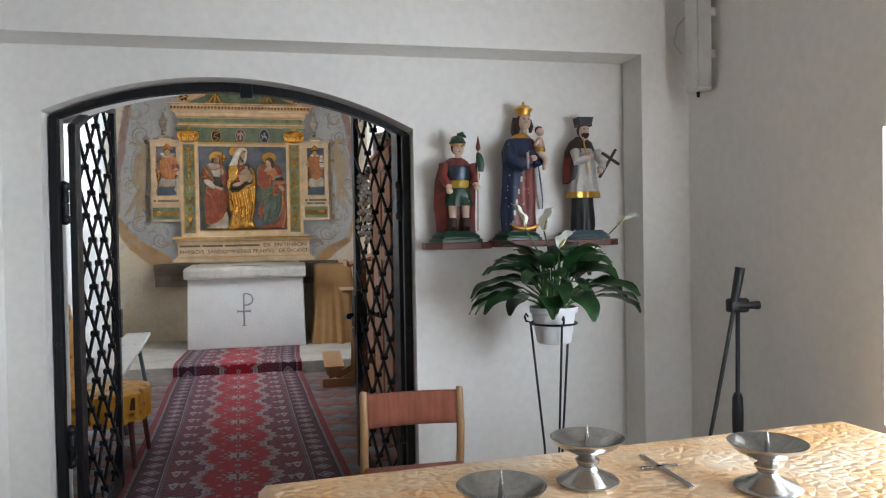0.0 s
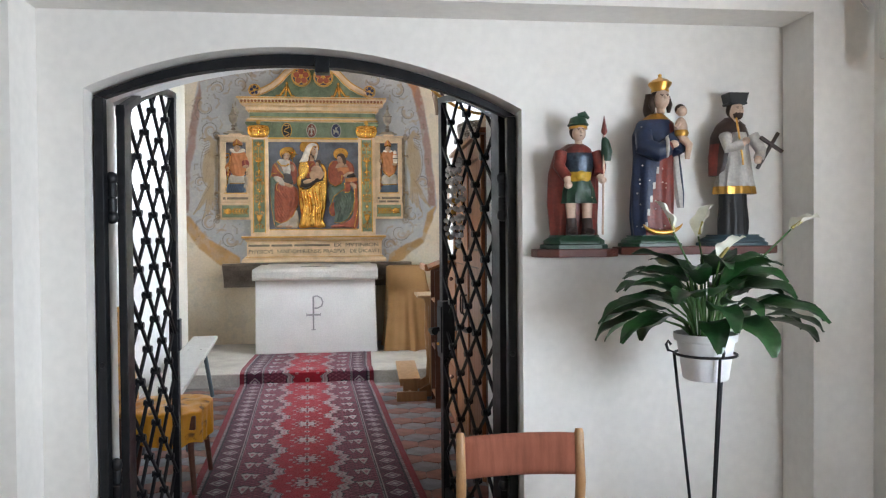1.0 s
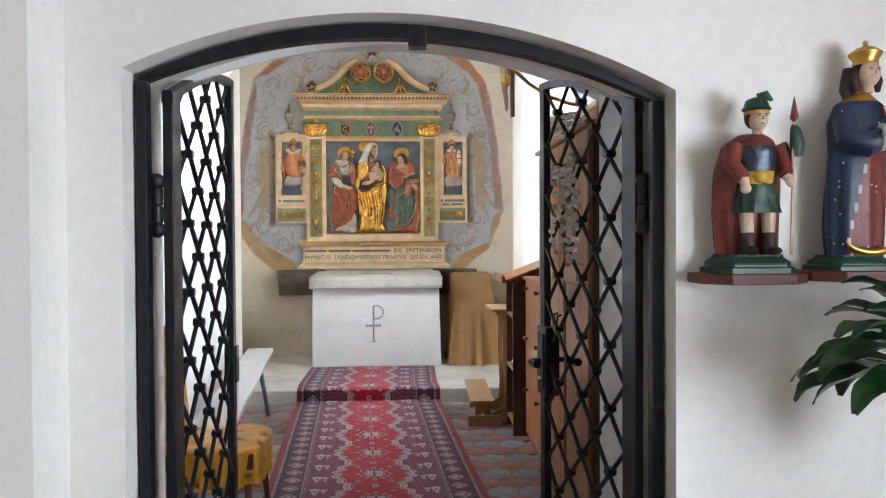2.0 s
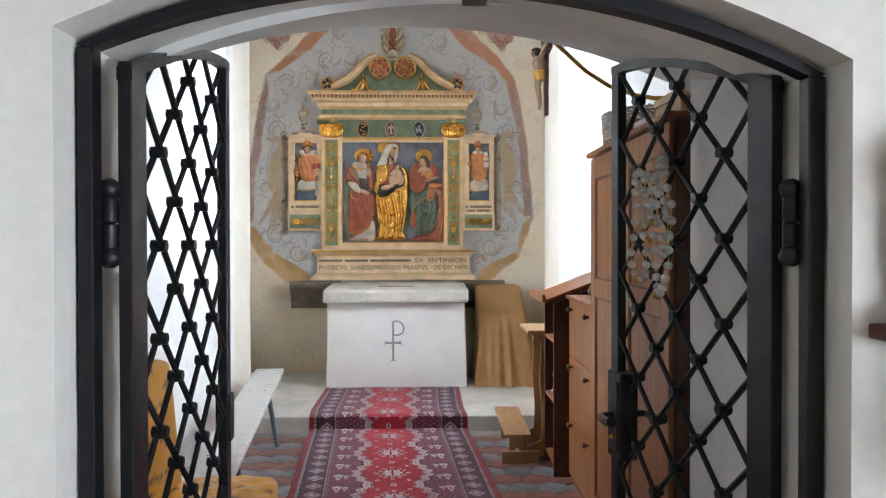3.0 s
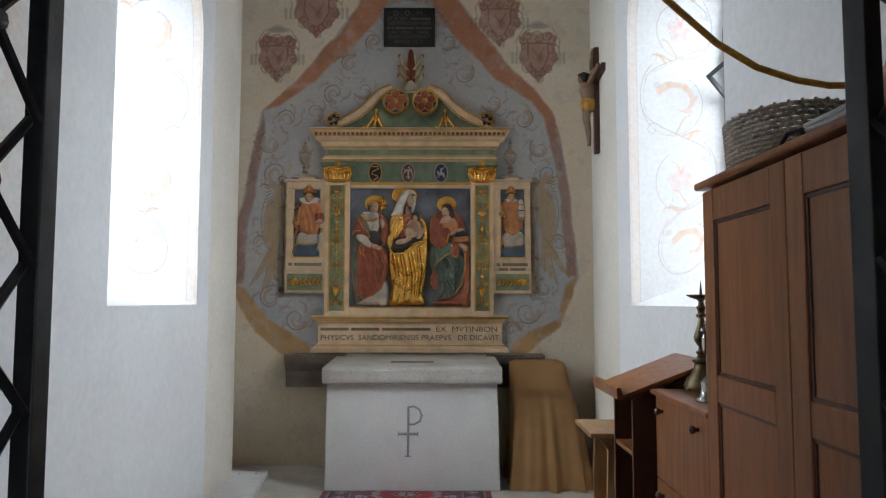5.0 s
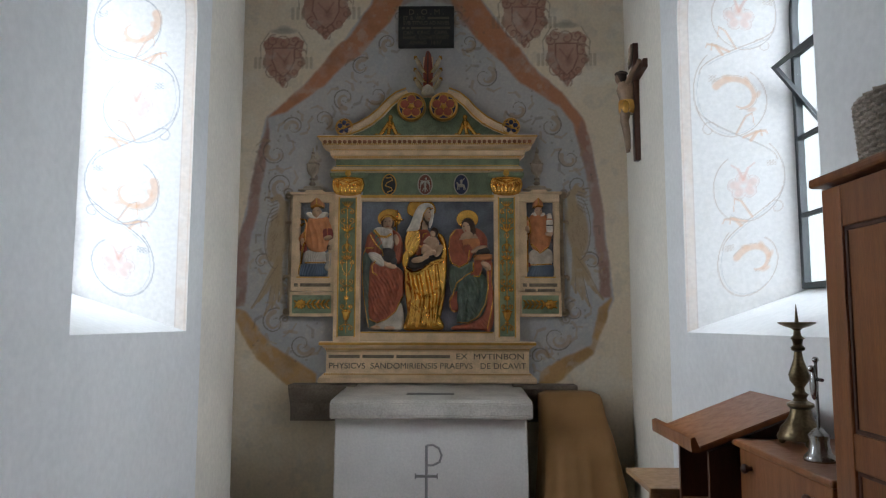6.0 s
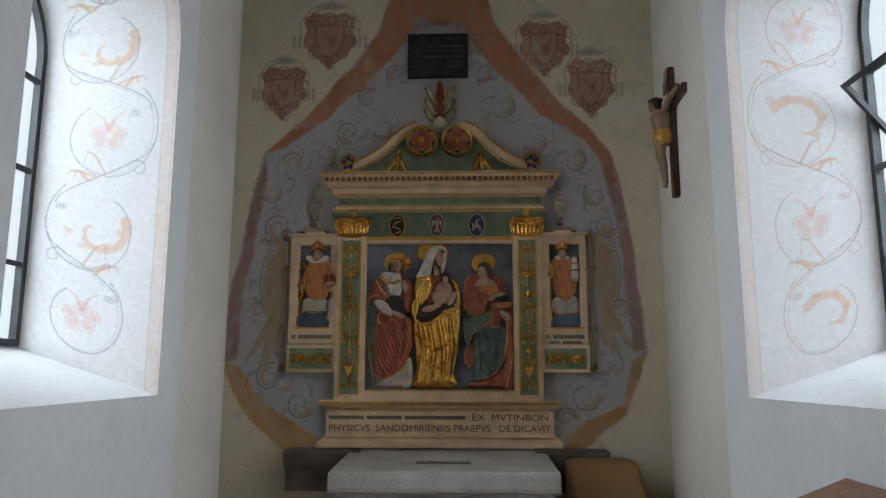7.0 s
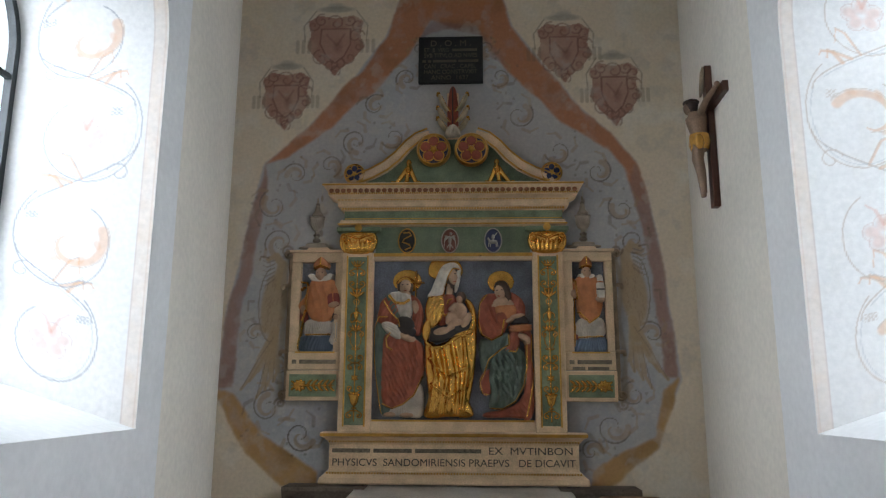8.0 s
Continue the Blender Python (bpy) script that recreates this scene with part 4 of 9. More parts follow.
def build_altar():
    t = thing("altar", (-0.305, 9.5, STEP_Z), "white plastered altar block with stone slab and incised monogram", "altar")
    bm = bmesh.new()
    box(bm, -1.03, 0.42, 9.17, 10.08, STEP_Z, 1.04, bevel=0.012)
    for v in bm.verts:
        v.co.x += 0.02 * (v.co.z - 1.04) * (1 if v.co.x < -0.3 else -1) + 0.004 * math.sin(v.co.z * 5)
    part("body", bm, WHITEBLOCK, t)
    bm = bmesh.new()
    prism(bm, [(9.075, 1.035), (9.06, 1.06), (9.062, 1.15), (9.10, 1.172), (10.085, 1.212), (10.085, 1.035)], "x", -1.06, 0.45)
    bmesh.ops.bevel(bm, geom=[e for e in bm.edges], offset=0.008, segments=2, affect="EDGES")
    bmesh.ops.subdivide_edges(bm, edges=[e for e in bm.edges if e.calc_length() > 0.5], cuts=24)
    for v in bm.verts:
        v.co += 0.006 * noise.noise_vector(v.co * 9)
    slab = part("slab", bm, STONE, t, "worn limestone altar slab")
    part("relic_stone", boxes((-0.51, -0.13, 9.38, 9.62, 1.17, 1.189), bevel=0.003), INK, t, "dark inset relic stone")
    # incised monogram: a staff with a loop and a crossbar
    bm = bmesh.new()
    x, y = -0.34, 9.168
    tube(bm, [(x, y, 0.42), (x, y, 0.83)], 0.011, 6)
    tube(bm, [(x, y, 0.83), (x + 0.05, y, 0.835), (x + 0.095, y, 0.81), (x + 0.115, y, 0.76), (x + 0.10, y, 0.71), (x + 0.05, y, 0.685), (x, y, 0.685)], 0.009, 6)
    tube(bm, [(x - 0.085, y, 0.605), (x + 0.085, y, 0.605)], 0.012, 6)
    for s in (-1, 1):
        tube(bm, [(x + s * 0.082, y, 0.585), (x + s * 0.082, y, 0.625)], 0.005, 6)
    tube(bm, [(x - 0.025, y, 0.42), (x + 0.025, y, 0.42)], 0.006, 6)
    part("monogram", bm, PALE_INK, t, "grey incised monogram cross")
    # old ledge behind the altar that carries the retable, with shade in its brown
    bm = bmesh.new()
    prism(bm, [(9.86, 1.215), (9.86, 1.19), (9.89, 1.13), (9.95, 1.05), (9.965, 0.98), (9.965, 0.90), (10.09, 0.90), (10.09, 1.215)], "x", -1.56, -0.98)
    tagged(part("retable_corbel", bm, SHADED_STONE), "brown stone corbel below the retable, its colour deepened for shade", "corbel", kind="structure")
    bm = bmesh.new()
    prism(bm, [(9.86, 1.215), (9.86, 1.19), (9.89, 1.13), (9.95, 1.05), (9.965, 0.98), (9.965, 0.90), (10.09, 0.90), (10.09, 1.215)], "x", 0.37, 0.92)
    tagged(part("retable_corbel", bm, SHADED_STONE), "brown stone corbel below the retable, its colour deepened for shade", "corbel", kind="structure")


def rosette(name, x, y, z, r, petal, parent):
    t = bmesh.new()
    m = pose(x, y, z, 90)
    lathe(t, [(r, -0.03), (r, 0.012), (r * 0.93, 0.026), (r * 0.86, 0.022), (r * 0.82, 0.0), (0.002, -0.004)], 36, m)
    ob = part(name, t, GOLD, parent, smooth=True)
    t = bmesh.new()
    lathe(t, [(r * 0.83, -0.01), (r * 0.83, 0.004), (0.002, 0.006)], 28, m)
    part("ground", t, DARKBLUE, ob)
    t = bmesh.new()
    for k in range(5):
        a = k * math.tau / 5 + 0.32
        mm = m @ Matrix.Rotation(a, 4, "Z")
        ball(t, m @ (Matrix.Rotation(a, 3, "Z") @ Vector((r * 0.47, 0, 0.012))), (r * 0.34, r * 0.325, 0.016), 0, 10, 7, mm.to_3x3())
    part("petals", t, petal, ob, smooth=True)
    t = bmesh.new()
    for k in range(5):
        a = k * math.tau / 5 + 0.32
        pts = [m @ (Matrix.Rotation(a, 3, "Z") @ Vector((r * (0.47 + 0.34 * math.cos(b)), r * 0.325 * math.sin(b), 0.016))) for b in [i * math.tau / 12 for i in range(13)]]
        tube(t, pts, 0.0055, 5)
    ball(t, m @ Vector((0, 0, 0.018)), r * 0.2, 0, 12, 8)
    part("gilt_edges", t, GOLD, ob, smooth=True)
    return ob


GILT, RUSSET, SAGE, GOWN, VEIL = (0.76, 0.41, 0.09, 1.0), (0.32, 0.082, 0.040, 0), (0.115, 0.150, 0.115, 0), (0.50, 0.43, 0.35, 0), (0.66, 0.58, 0.48, 0)
DARK, FLESH, HAIRC, AMBERC, WINE, SLATEC = (0.045, 0.034, 0.03, 0), (0.46, 0.285, 0.18, 0), (0.075, 0.042, 0.024, 0), (0.50, 0.185, 0.065, 0), (0.20, 0.030, 0.020, 0), (0.085, 0.115, 0.155, 0)


def rounded(pts, n=5):
    """A closed curve through the corner points."""
    out, k = [], len(pts)
    for i in range(k):
        a, b, c, d = (np.array(pts[(i + j) % k], float) for j in (-1, 0, 1, 2))
        for q in range(n):
            t = q / n
            out.append(tuple(0.5 * (2 * b + (c - a) * t + (2 * a - 5 * b + 4 * c - d) * t * t + (3 * b - a - 3 * c + d) * t ** 3)))
    return out


class Relief(Canvas):
    """Carving that stands out from a ground: height, pigment and gilding over a fine sheet."""

    def bare(self):
        self.h = np.zeros(self.u.shape)
        self.on = np.zeros(self.u.shape, bool)
        self.gilt = np.zeros(self.u.shape)
        return self

    def put(self, mask, colour, height):
        mask = mask & (height > self.h)
        self.h = np.where(mask, height, self.h)
        self.on |= mask
        self.c[mask] = colour[:3]
        self.gilt[mask] = colour[3]

    def away(self, pts, closed=True):
        """Distance from every place on the sheet to a line."""
        p = np.array(pts, float)
        best = np.full(self.u.shape, 9.0)
        for a, b in zip(p, np.roll(p, -1, 0) if closed else p[1:]):
            d = b - a
            t = np.clip(((self.u - a[0]) * d[0] + (self.v - a[1]) * d[1]) / (d @ d + 1e-12), 0, 1)
            best = np.minimum(best, np.hypot(self.u - a[0] - t * d[0], self.v - a[1] - t * d[1]))
        return best

    def region(self, pts, colour, base, bulge, radius, folds=()):
        """A swelling piece of cloth or limb; folds are (lean in degrees, ridges a metre, depth)."""
        line = rounded(pts)
        d = np.clip(self.away(line) / radius, 0, 1)
        height = base + bulge * np.sqrt(d * (2 - d))
        for k, (lean, many, deep) in enumerate(folds):
            a = radians(lean)
            run = self.u * math.cos(a) + self.v * math.sin(a) + 0.075 * (self.cloud(8, 3 + k) - 0.5)
            height = height + deep * d * (1 - 2 * np.abs(np.sin(run * many * 1.6)) ** 0.8) * (0.4 + self.cloud(7, 8 + k))
        self.put(self.inside(line), colour, height)

    def oval(self, u, v, ru, rv, colour, base, bulge, turn=0.0):
        du, dv = self.u - u, self.v - v
        a, b = du * math.cos(turn) + dv * math.sin(turn), dv * math.cos(turn) - du * math.sin(turn)
        q = 1 - (a / ru) ** 2 - (b / rv) ** 2
        self.put(q > 0, colour, base + bulge * np.sqrt(np.clip(q, 0, 1)))

    def cord(self, pts, width, colour, height):
        """A raised cord, hem or staff laid over what is there."""
        q = 1 - (self.away(pts, False) / (width / 2 + 0.0012)) ** 2
        self.put(q > 0, colour, np.where(self.on, self.h, 0) + height * (0.4 + 0.6 * np.sqrt(np.clip(q, 0, 1))))

    def fold(self, pts, width, height):
        self.h += np.where(self.on, height * np.exp(-(self.away(pts, False) / width) ** 2), 0)

    def carve(self, name, material, x, y, z, parent, label=""):
        on = self.on
        h = np.where(on, self.h, -0.004)
        g = np.pad(h, 1, mode="edge")
        soft = sum(g[i:i + h.shape[0], j:j + h.shape[1]] for i in range(3) for j in range(3)) / 9
        h = np.where(on, 0.45 * h + 0.55 * soft, h)
        keep = on[:-1, :-1] | on[1:, :-1] | on[:-1, 1:] | on[1:, 1:]
        idx = np.arange(h.size).reshape(h.shape)
        quads = np.stack([idx[:-1, :-1], idx[:-1, 1:], idx[1:, 1:], idx[1:, :-1]], -1)[keep]
        used, new_ids = np.unique(quads, return_inverse=True)
        co = np.stack([self.u + x, y - h, self.v + z], -1).reshape(-1, 3)[used]
        me = bpy.data.meshes.new(name)
        me.from_pydata(co.tolist(), [], new_ids.reshape(-1, 4).tolist())
        me.polygons.foreach_set("use_smooth", np.ones(len(me.polygons), bool))
        # rim verts take the pigment of the carving they border
        c, gl, have = self.c.copy(), self.gilt.copy(), on.copy()
        for _ in range(2):
            for dv, du in ((0, 1), (0, -1), (1, 0), (-1, 0)):
                near = np.roll(have, (dv, du), (0, 1)) & ~have
                c[near], gl[near] = np.roll(c, (dv, du), (0, 1))[near], np.roll(gl, (dv, du), (0, 1))[near]
                have |= near
        rgba = np.concatenate([c, gl[..., None]], -1).reshape(-1, 4)[used].astype(np.float32)
        layer = me.attributes.new("pigment", "FLOAT_COLOR", "POINT")
        layer.data.foreach_set("color", np.clip(rgba, 0, 1).ravel())
        me.materials.append(material)
        ob = hold(new(name, me), parent)
        return tagged(ob, label) if label else ob


def relief_sheet(width, height, step):
    return Relief(width, height, step, (0.5, 0.5, 0.5), -width / 2, -0.02).bare()


def polychrome(name):
    """Old paint over carved stone, gilded where the pigment layer says so."""
    m = painted(name, 0.6, fine=90, bump=0.05)
    t = m.node_tree
    b = t.nodes["Principled BSDF"]
    at = [n for n in t.nodes if n.type == "ATTRIBUTE"][0]
    for slot, lo, hi in (("Metallic", 0.0, 0.92), ("Roughness", 0.62, 0.24)):
        r = t.nodes.new("ShaderNodeMapRange")
        r.inputs[3].default_value, r.inputs[4].default_value = lo, hi
        t.links.new(at.outputs["Alpha"], r.inputs[0])
        t.links.new(r.outputs[0], b.inputs[slot])
    worn = t.nodes.new("ShaderNodeTexNoise")
    worn.inputs["Scale"].default_value, worn.inputs["Detail"].default_value = 14, 6
    tc = [n for n in t.nodes if n.type == "TEX_COORD"][0]
    t.links.new(tc.outputs["Object"], worn.inputs["Vector"])
    val = t.nodes.new("ShaderNodeMapRange")
    val.inputs[1].default_value, val.inputs[2].default_value, val.inputs[3].default_value, val.inputs[4].default_value = 0.3, 0.7, 0.72, 1.2
    t.links.new(worn.outputs[0], val.inputs[0])
    h1 = [n for n in t.nodes if n.type == "HUE_SAT"][0]
    h2 = t.nodes.new("ShaderNodeHueSaturation")
    t.links.new(h1.outputs[0], h2.inputs["Color"])
    t.links.new(val.outputs[0], h2.inputs["Value"])
    t.links.new(h2.outputs[0], b.inputs["Base Color"])
    return m


POLYCHROME = polychrome("aged_polychrome")


def carve_crowned_saint(r):
    """Crowned saint: green cloak over a red robe and white gown, a cross staff and a dark bundle in her arms."""
    r.oval(0.057, 1.005, 0.1087, 0.0876, GILT, 0.004, 0.004)
    r.cord([(0.126, 1.077), (0.118, 0.69)], 0.0106, GILT, 0.045)
    r.cord([(0.074, 0.986), (0.184, 0.99)], 0.0091, GILT, 0.045)
    r.region([(-0.061, 0.915), (-0.11, 0.848), (-0.167, 0.735), (-0.184, 0.57), (-0.177, 0.36), (-0.148, 0.15), (-0.121, 0.027), (-0.059, 0.03), (-0.082, 0.24), (-0.105, 0.45), (-0.098, 0.6), (-0.061, 0.69), (-0.008, 0.75)], SAGE, 0.02, 0.022, 0.04, folds=((8, 70, 0.004),))
    r.region([(-0.111, 0.045), (0, 0.083), (0.164, 0.24), (0.18, 0.015), (0.044, 0.007), (-0.103, 0.007)], GOWN, 0.014, 0.02, 0.04, folds=((10, 110, 0.005),))
    r.region([(-0.098, 0.6), (0.015, 0.6), (0.166, 0.54), (0.192, 0.42), (0.182, 0.3), (0.119, 0.165), (0.037, 0.098), (-0.044, 0.068), (-0.107, 0.098), (-0.122, 0.24), (-0.117, 0.45)], RUSSET, 0.034, 0.032, 0.06, folds=((25, 55, 0.007), (-30, 38, 0.004),))
    r.region([(-0.13, 0.855), (-0.061, 0.893), (-0.008, 0.84), (0.023, 0.735), (0, 0.682), (-0.106, 0.675), (-0.159, 0.705), (-0.152, 0.78)], RUSSET, 0.038, 0.028, 0.04, folds=((-35, 60, 0.004),))
    r.region([(-0.061, 0.915), (0.076, 0.907), (0.099, 0.84), (0.094, 0.75), (0.053, 0.705), (0, 0.735), (-0.038, 0.825)], GOWN, 0.042, 0.022, 0.03, folds=((5, 80, 0.003),))
    r.region([(0.084, 0.893), (0.145, 0.863), (0.179, 0.765), (0.166, 0.615), (0.121, 0.6), (0.099, 0.705), (0.103, 0.795)], RUSSET, 0.04, 0.026, 0.03, folds=((-10, 80, 0.004),))
    r.region([(-0.095, 0.878), (-0.061, 0.9), (0.008, 0.75), (0.03, 0.675), (-0.015, 0.705), (-0.061, 0.78)], SAGE, 0.052, 0.014, 0.02)
    r.region([(-0.124, 0.682), (-0.061, 0.69), (0.015, 0.638), (0.027, 0.585), (-0.008, 0.562), (-0.098, 0.623)], GOWN, 0.058, 0.022, 0.022, folds=((60, 90, 0.004),))
    r.oval(0.058, 0.66, 0.0634, 0.0695, DARK, 0.062, 0.03)
    r.oval(0.03, 0.705, 0.0332, 0.0272, DARK, 0.07, 0.02)
    r.oval(0.103, 0.615, 0.0302, 0.0332, DARK, 0.07, 0.016)
    r.oval(0.072, 0.573, 0.0574, 0.0257, FLESH, 0.062, 0.02, -0.3)
    r.oval(0.033, 0.597, 0.0302, 0.0196, FLESH, 0.062, 0.018)
    r.region([(0.099, 0.84), (0.13, 0.848), (0.152, 0.795), (0.129, 0.75), (0.103, 0.787)], FLESH, 0.062, 0.012, 0.012)
    r.oval(0.043, 0.96, 0.0604, 0.0755, HAIRC, 0.036, 0.022)
    r.region([(0.015, 0.922), (0.076, 0.915), (0.084, 0.87), (0, 0.87)], FLESH, 0.044, 0.014, 0.015)
    r.oval(0.046, 0.957, 0.0423, 0.0574, FLESH, 0.046, 0.024, -0.15)
    r.oval(0.049, 0.948, 0.0076, 0.0181, FLESH, 0.062, 0.012)
    r.oval(0.028, 0.968, 0.0091, 0.0045, DARK, 0.066, 0.003)
    r.oval(0.064, 0.971, 0.0091, 0.0045, DARK, 0.066, 0.003)
    r.oval(0.047, 0.924, 0.0136, 0.0045, RUSSET, 0.064, 0.003)
    r.cord([(-0.012, 0.99), (0.023, 1.017), (0.069, 1.02), (0.104, 0.993)], 0.0242, GILT, 0.012)
    r.cord([(-0.069, 0.885), (-0.023, 0.833), (0.038, 0.828), (0.076, 0.852)], 0.0181, GILT, 0.006)
    r.cord([(-0.11, 0.848), (-0.061, 0.765), (0, 0.705), (0.008, 0.66)], 0.0076, GILT, 0.006)
    r.cord([(-0.083, 0.728), (-0.144, 0.728), (-0.182, 0.66), (-0.184, 0.495), (-0.167, 0.3), (-0.141, 0.135), (-0.121, 0.03)], 0.0076, GILT, 0.008)
    r.cord([(-0.06, 0.608), (-0.091, 0.57), (-0.083, 0.51), (-0.045, 0.487)], 0.0076, GILT, 0.006)
    r.cord([(-0.111, 0.098), (-0.044, 0.065), (0.037, 0.095), (0.119, 0.162), (0.182, 0.297)], 0.0076, GILT, 0.008)
    r.fold([(-0.06, 0.495), (0, 0.36), (-0.015, 0.15)], 0.0181, 0.016)
    r.fold([(0.038, 0.525), (0.09, 0.36), (0.067, 0.165)], 0.0181, 0.0176)
    r.fold([(0.135, 0.51), (0.153, 0.39), (0.112, 0.24)], 0.0158, 0.016)
    r.oval(-0.059, 0.022, 0.0453, 0.0181, FLESH, 0.03, 0.02)
    r.oval(0.066, 0.018, 0.0513, 0.0181, FLESH, 0.03, 0.02)


def carve_mother(r):
    """Veiled mother with the child, in a gilt mantle gathered across the hips."""
    r.region([(-0.149, 1.05), (-0.154, 1.11), (-0.119, 1.163), (-0.031, 1.188), (0.051, 1.167), (0.097, 1.11), (0.095, 1.05), (0.028, 1.012), (-0.08, 1.012)], GILT, 0.004, 0.004, 0.02)
    r.region([(0.111, 0.863), (0.165, 0.848), (0.198, 0.765), (0.205, 0.6), (0.192, 0.36), (0.16, 0.165), (0.13, 0.06), (0.102, 0.3), (0.11, 0.57), (0.164, 0.72)], GILT, 0.034, 0.03, 0.04, folds=((5, 90, 0.006),))
    r.region([(-0.133, 0.9), (-0.049, 0.893), (-0.026, 0.81), (-0.056, 0.705), (-0.124, 0.645), (-0.173, 0.72), (-0.174, 0.825)], GILT, 0.045, 0.03, 0.04, folds=((-30, 70, 0.004),))
    r.region([(-0.056, 0.878), (0.027, 0.9), (0.058, 0.825), (0.027, 0.735), (-0.018, 0.675), (-0.071, 0.66), (-0.049, 0.765)], RUSSET, 0.046, 0.02, 0.03, folds=((0, 90, 0.003),))
    r.region([(-0.139, 0.645), (-0.048, 0.675), (0.058, 0.675), (0.149, 0.765), (0.171, 0.705), (0.133, 0.615), (0.027, 0.578), (-0.078, 0.54), (-0.146, 0.562)], DARK, 0.046, 0.016, 0.03, folds=((70, 60, 0.004),))
    r.region([(-0.173, 0.705), (-0.147, 0.682), (-0.154, 0.555), (-0.048, 0.525), (0.027, 0.585), (0.133, 0.615), (0.194, 0.66), (0.2, 0.48), (0.169, 0.27), (0.138, 0.15), (0.177, 0.015), (-0.003, 0.007), (-0.177, 0.007), (-0.151, 0.15), (-0.17, 0.33), (-0.181, 0.525), (-0.2, 0.63)], GILT, 0.042, 0.04, 0.07, folds=((4, 24, 0.005), (-24, 15, 0.004),))
    r.region([(-0.173, 0.698), (-0.139, 0.705), (-0.132, 0.645), (-0.154, 0.555), (-0.192, 0.57), (-0.197, 0.645)], GILT, 0.062, 0.018, 0.02)
    r.cord([(-0.161, 0.54), (-0.093, 0.507), (-0.003, 0.54), (0.072, 0.593), (0.163, 0.623)], 0.0302, GILT, 0.014)
    r.fold([(-0.123, 0.495), (-0.093, 0.3), (-0.136, 0.045)], 0.0181, 0.0231)
    r.fold([(-0.048, 0.48), (-0.01, 0.27), (-0.047, 0.03)], 0.0181, 0.0231)
    r.fold([(0.027, 0.525), (0.072, 0.3), (0.056, 0.03)], 0.0163, 0.0231)
    r.fold([(0.11, 0.57), (0.139, 0.36), (0.101, 0.06)], 0.0145, 0.0202)
    r.fold([(-0.138, 0.42), (-0.018, 0.3), (0.132, 0.36)], 0.0126, 0.013)
    r.fold([(-0.122, 0.24), (-0.003, 0.15), (0.116, 0.225)], 0.0126, 0.013)
    r.oval(-0.051, 0.623, 0.0634, 0.0272, FLESH, 0.064, 0.022, 0.2)
    r.oval(0.005, 0.642, 0.0423, 0.0181, FLESH, 0.068, 0.02, 0.3)
    r.region([(-0.011, 1.095), (0.066, 1.088), (0.058, 0.975), (0.02, 0.915), (-0.011, 0.96)], HAIRC, 0.046, 0.016, 0.02)
    r.oval(0.031, 1.028, 0.0332, 0.0634, FLESH, 0.056, 0.024, 0.1)
    r.oval(0.058, 1.02, 0.0091, 0.0121, FLESH, 0.064, 0.01)
    r.oval(0.046, 1.047, 0.0091, 0.0045, DARK, 0.076, 0.003)
    r.oval(0.043, 0.99, 0.0121, 0.0045, RUSSET, 0.074, 0.003)
    r.region([(-0.011, 0.975), (0.028, 0.96), (0.027, 0.9), (-0.018, 0.893)], FLESH, 0.05, 0.012, 0.012)
    r.region([(0.012, 1.137), (-0.049, 1.11), (-0.092, 1.035), (-0.133, 0.93), (-0.159, 0.878), (-0.072, 0.882), (-0.037, 0.893), (-0.031, 0.96), (-0.006, 1.035), (0.028, 1.092), (0.071, 1.092), (0.089, 1.065), (0.086, 1.095), (0.059, 1.128)], VEIL, 0.064, 0.02, 0.02, folds=((-25, 80, 0.004),))
    r.region([(0.058, 1.065), (0.086, 1.073), (0.074, 0.975), (0.05, 0.915), (0.04, 0.945), (0.058, 1.005)], VEIL, 0.058, 0.012, 0.012)
    r.cord([(-0.156, 0.873), (-0.072, 0.879), (-0.037, 0.891), (-0.028, 0.96), (-0.003, 1.035), (0.031, 1.089), (0.074, 1.089)], 0.006, GILT, 0.004)
    r.oval(0.073, 0.765, 0.0604, 0.0695, FLESH, 0.068, 0.028, -0.2)
    r.oval(0.092, 0.873, 0.0377, 0.0438, HAIRC, 0.07, 0.026)
    r.oval(0.082, 0.858, 0.0272, 0.0317, FLESH, 0.078, 0.022)
    r.region([(-0.018, 0.75), (0.027, 0.758), (0.073, 0.72), (0.058, 0.675), (0.012, 0.682), (-0.021, 0.675)], FLESH, 0.074, 0.022, 0.02)
    r.region([(0.012, 0.698), (0.088, 0.713), (0.103, 0.675), (0.027, 0.652), (-0.011, 0.645)], FLESH, 0.078, 0.02, 0.018)
    r.region([(0.043, 0.833), (0.065, 0.818), (0.035, 0.765), (-0.003, 0.772), (0, 0.792)], FLESH, 0.08, 0.014, 0.012)
    r.oval(0.126, 0.705, 0.0332, 0.0604, FLESH, 0.062, 0.018, -0.5)
    r.cord([(-0.049, 0.765), (-0.026, 0.735), (-0.011, 0.75)], 0.0076, GILT, 0.006)
    r.cord([(-0.011, 0.825), (-0.003, 0.852), (0.02, 0.858)], 0.0076, GILT, 0.006)
    r.oval(-0.077, 0.026, 0.0604, 0.0181, GILT, 0.045, 0.02)
    r.oval(0.071, 0.026, 0.0664, 0.0181, GILT, 0.045, 0.02)


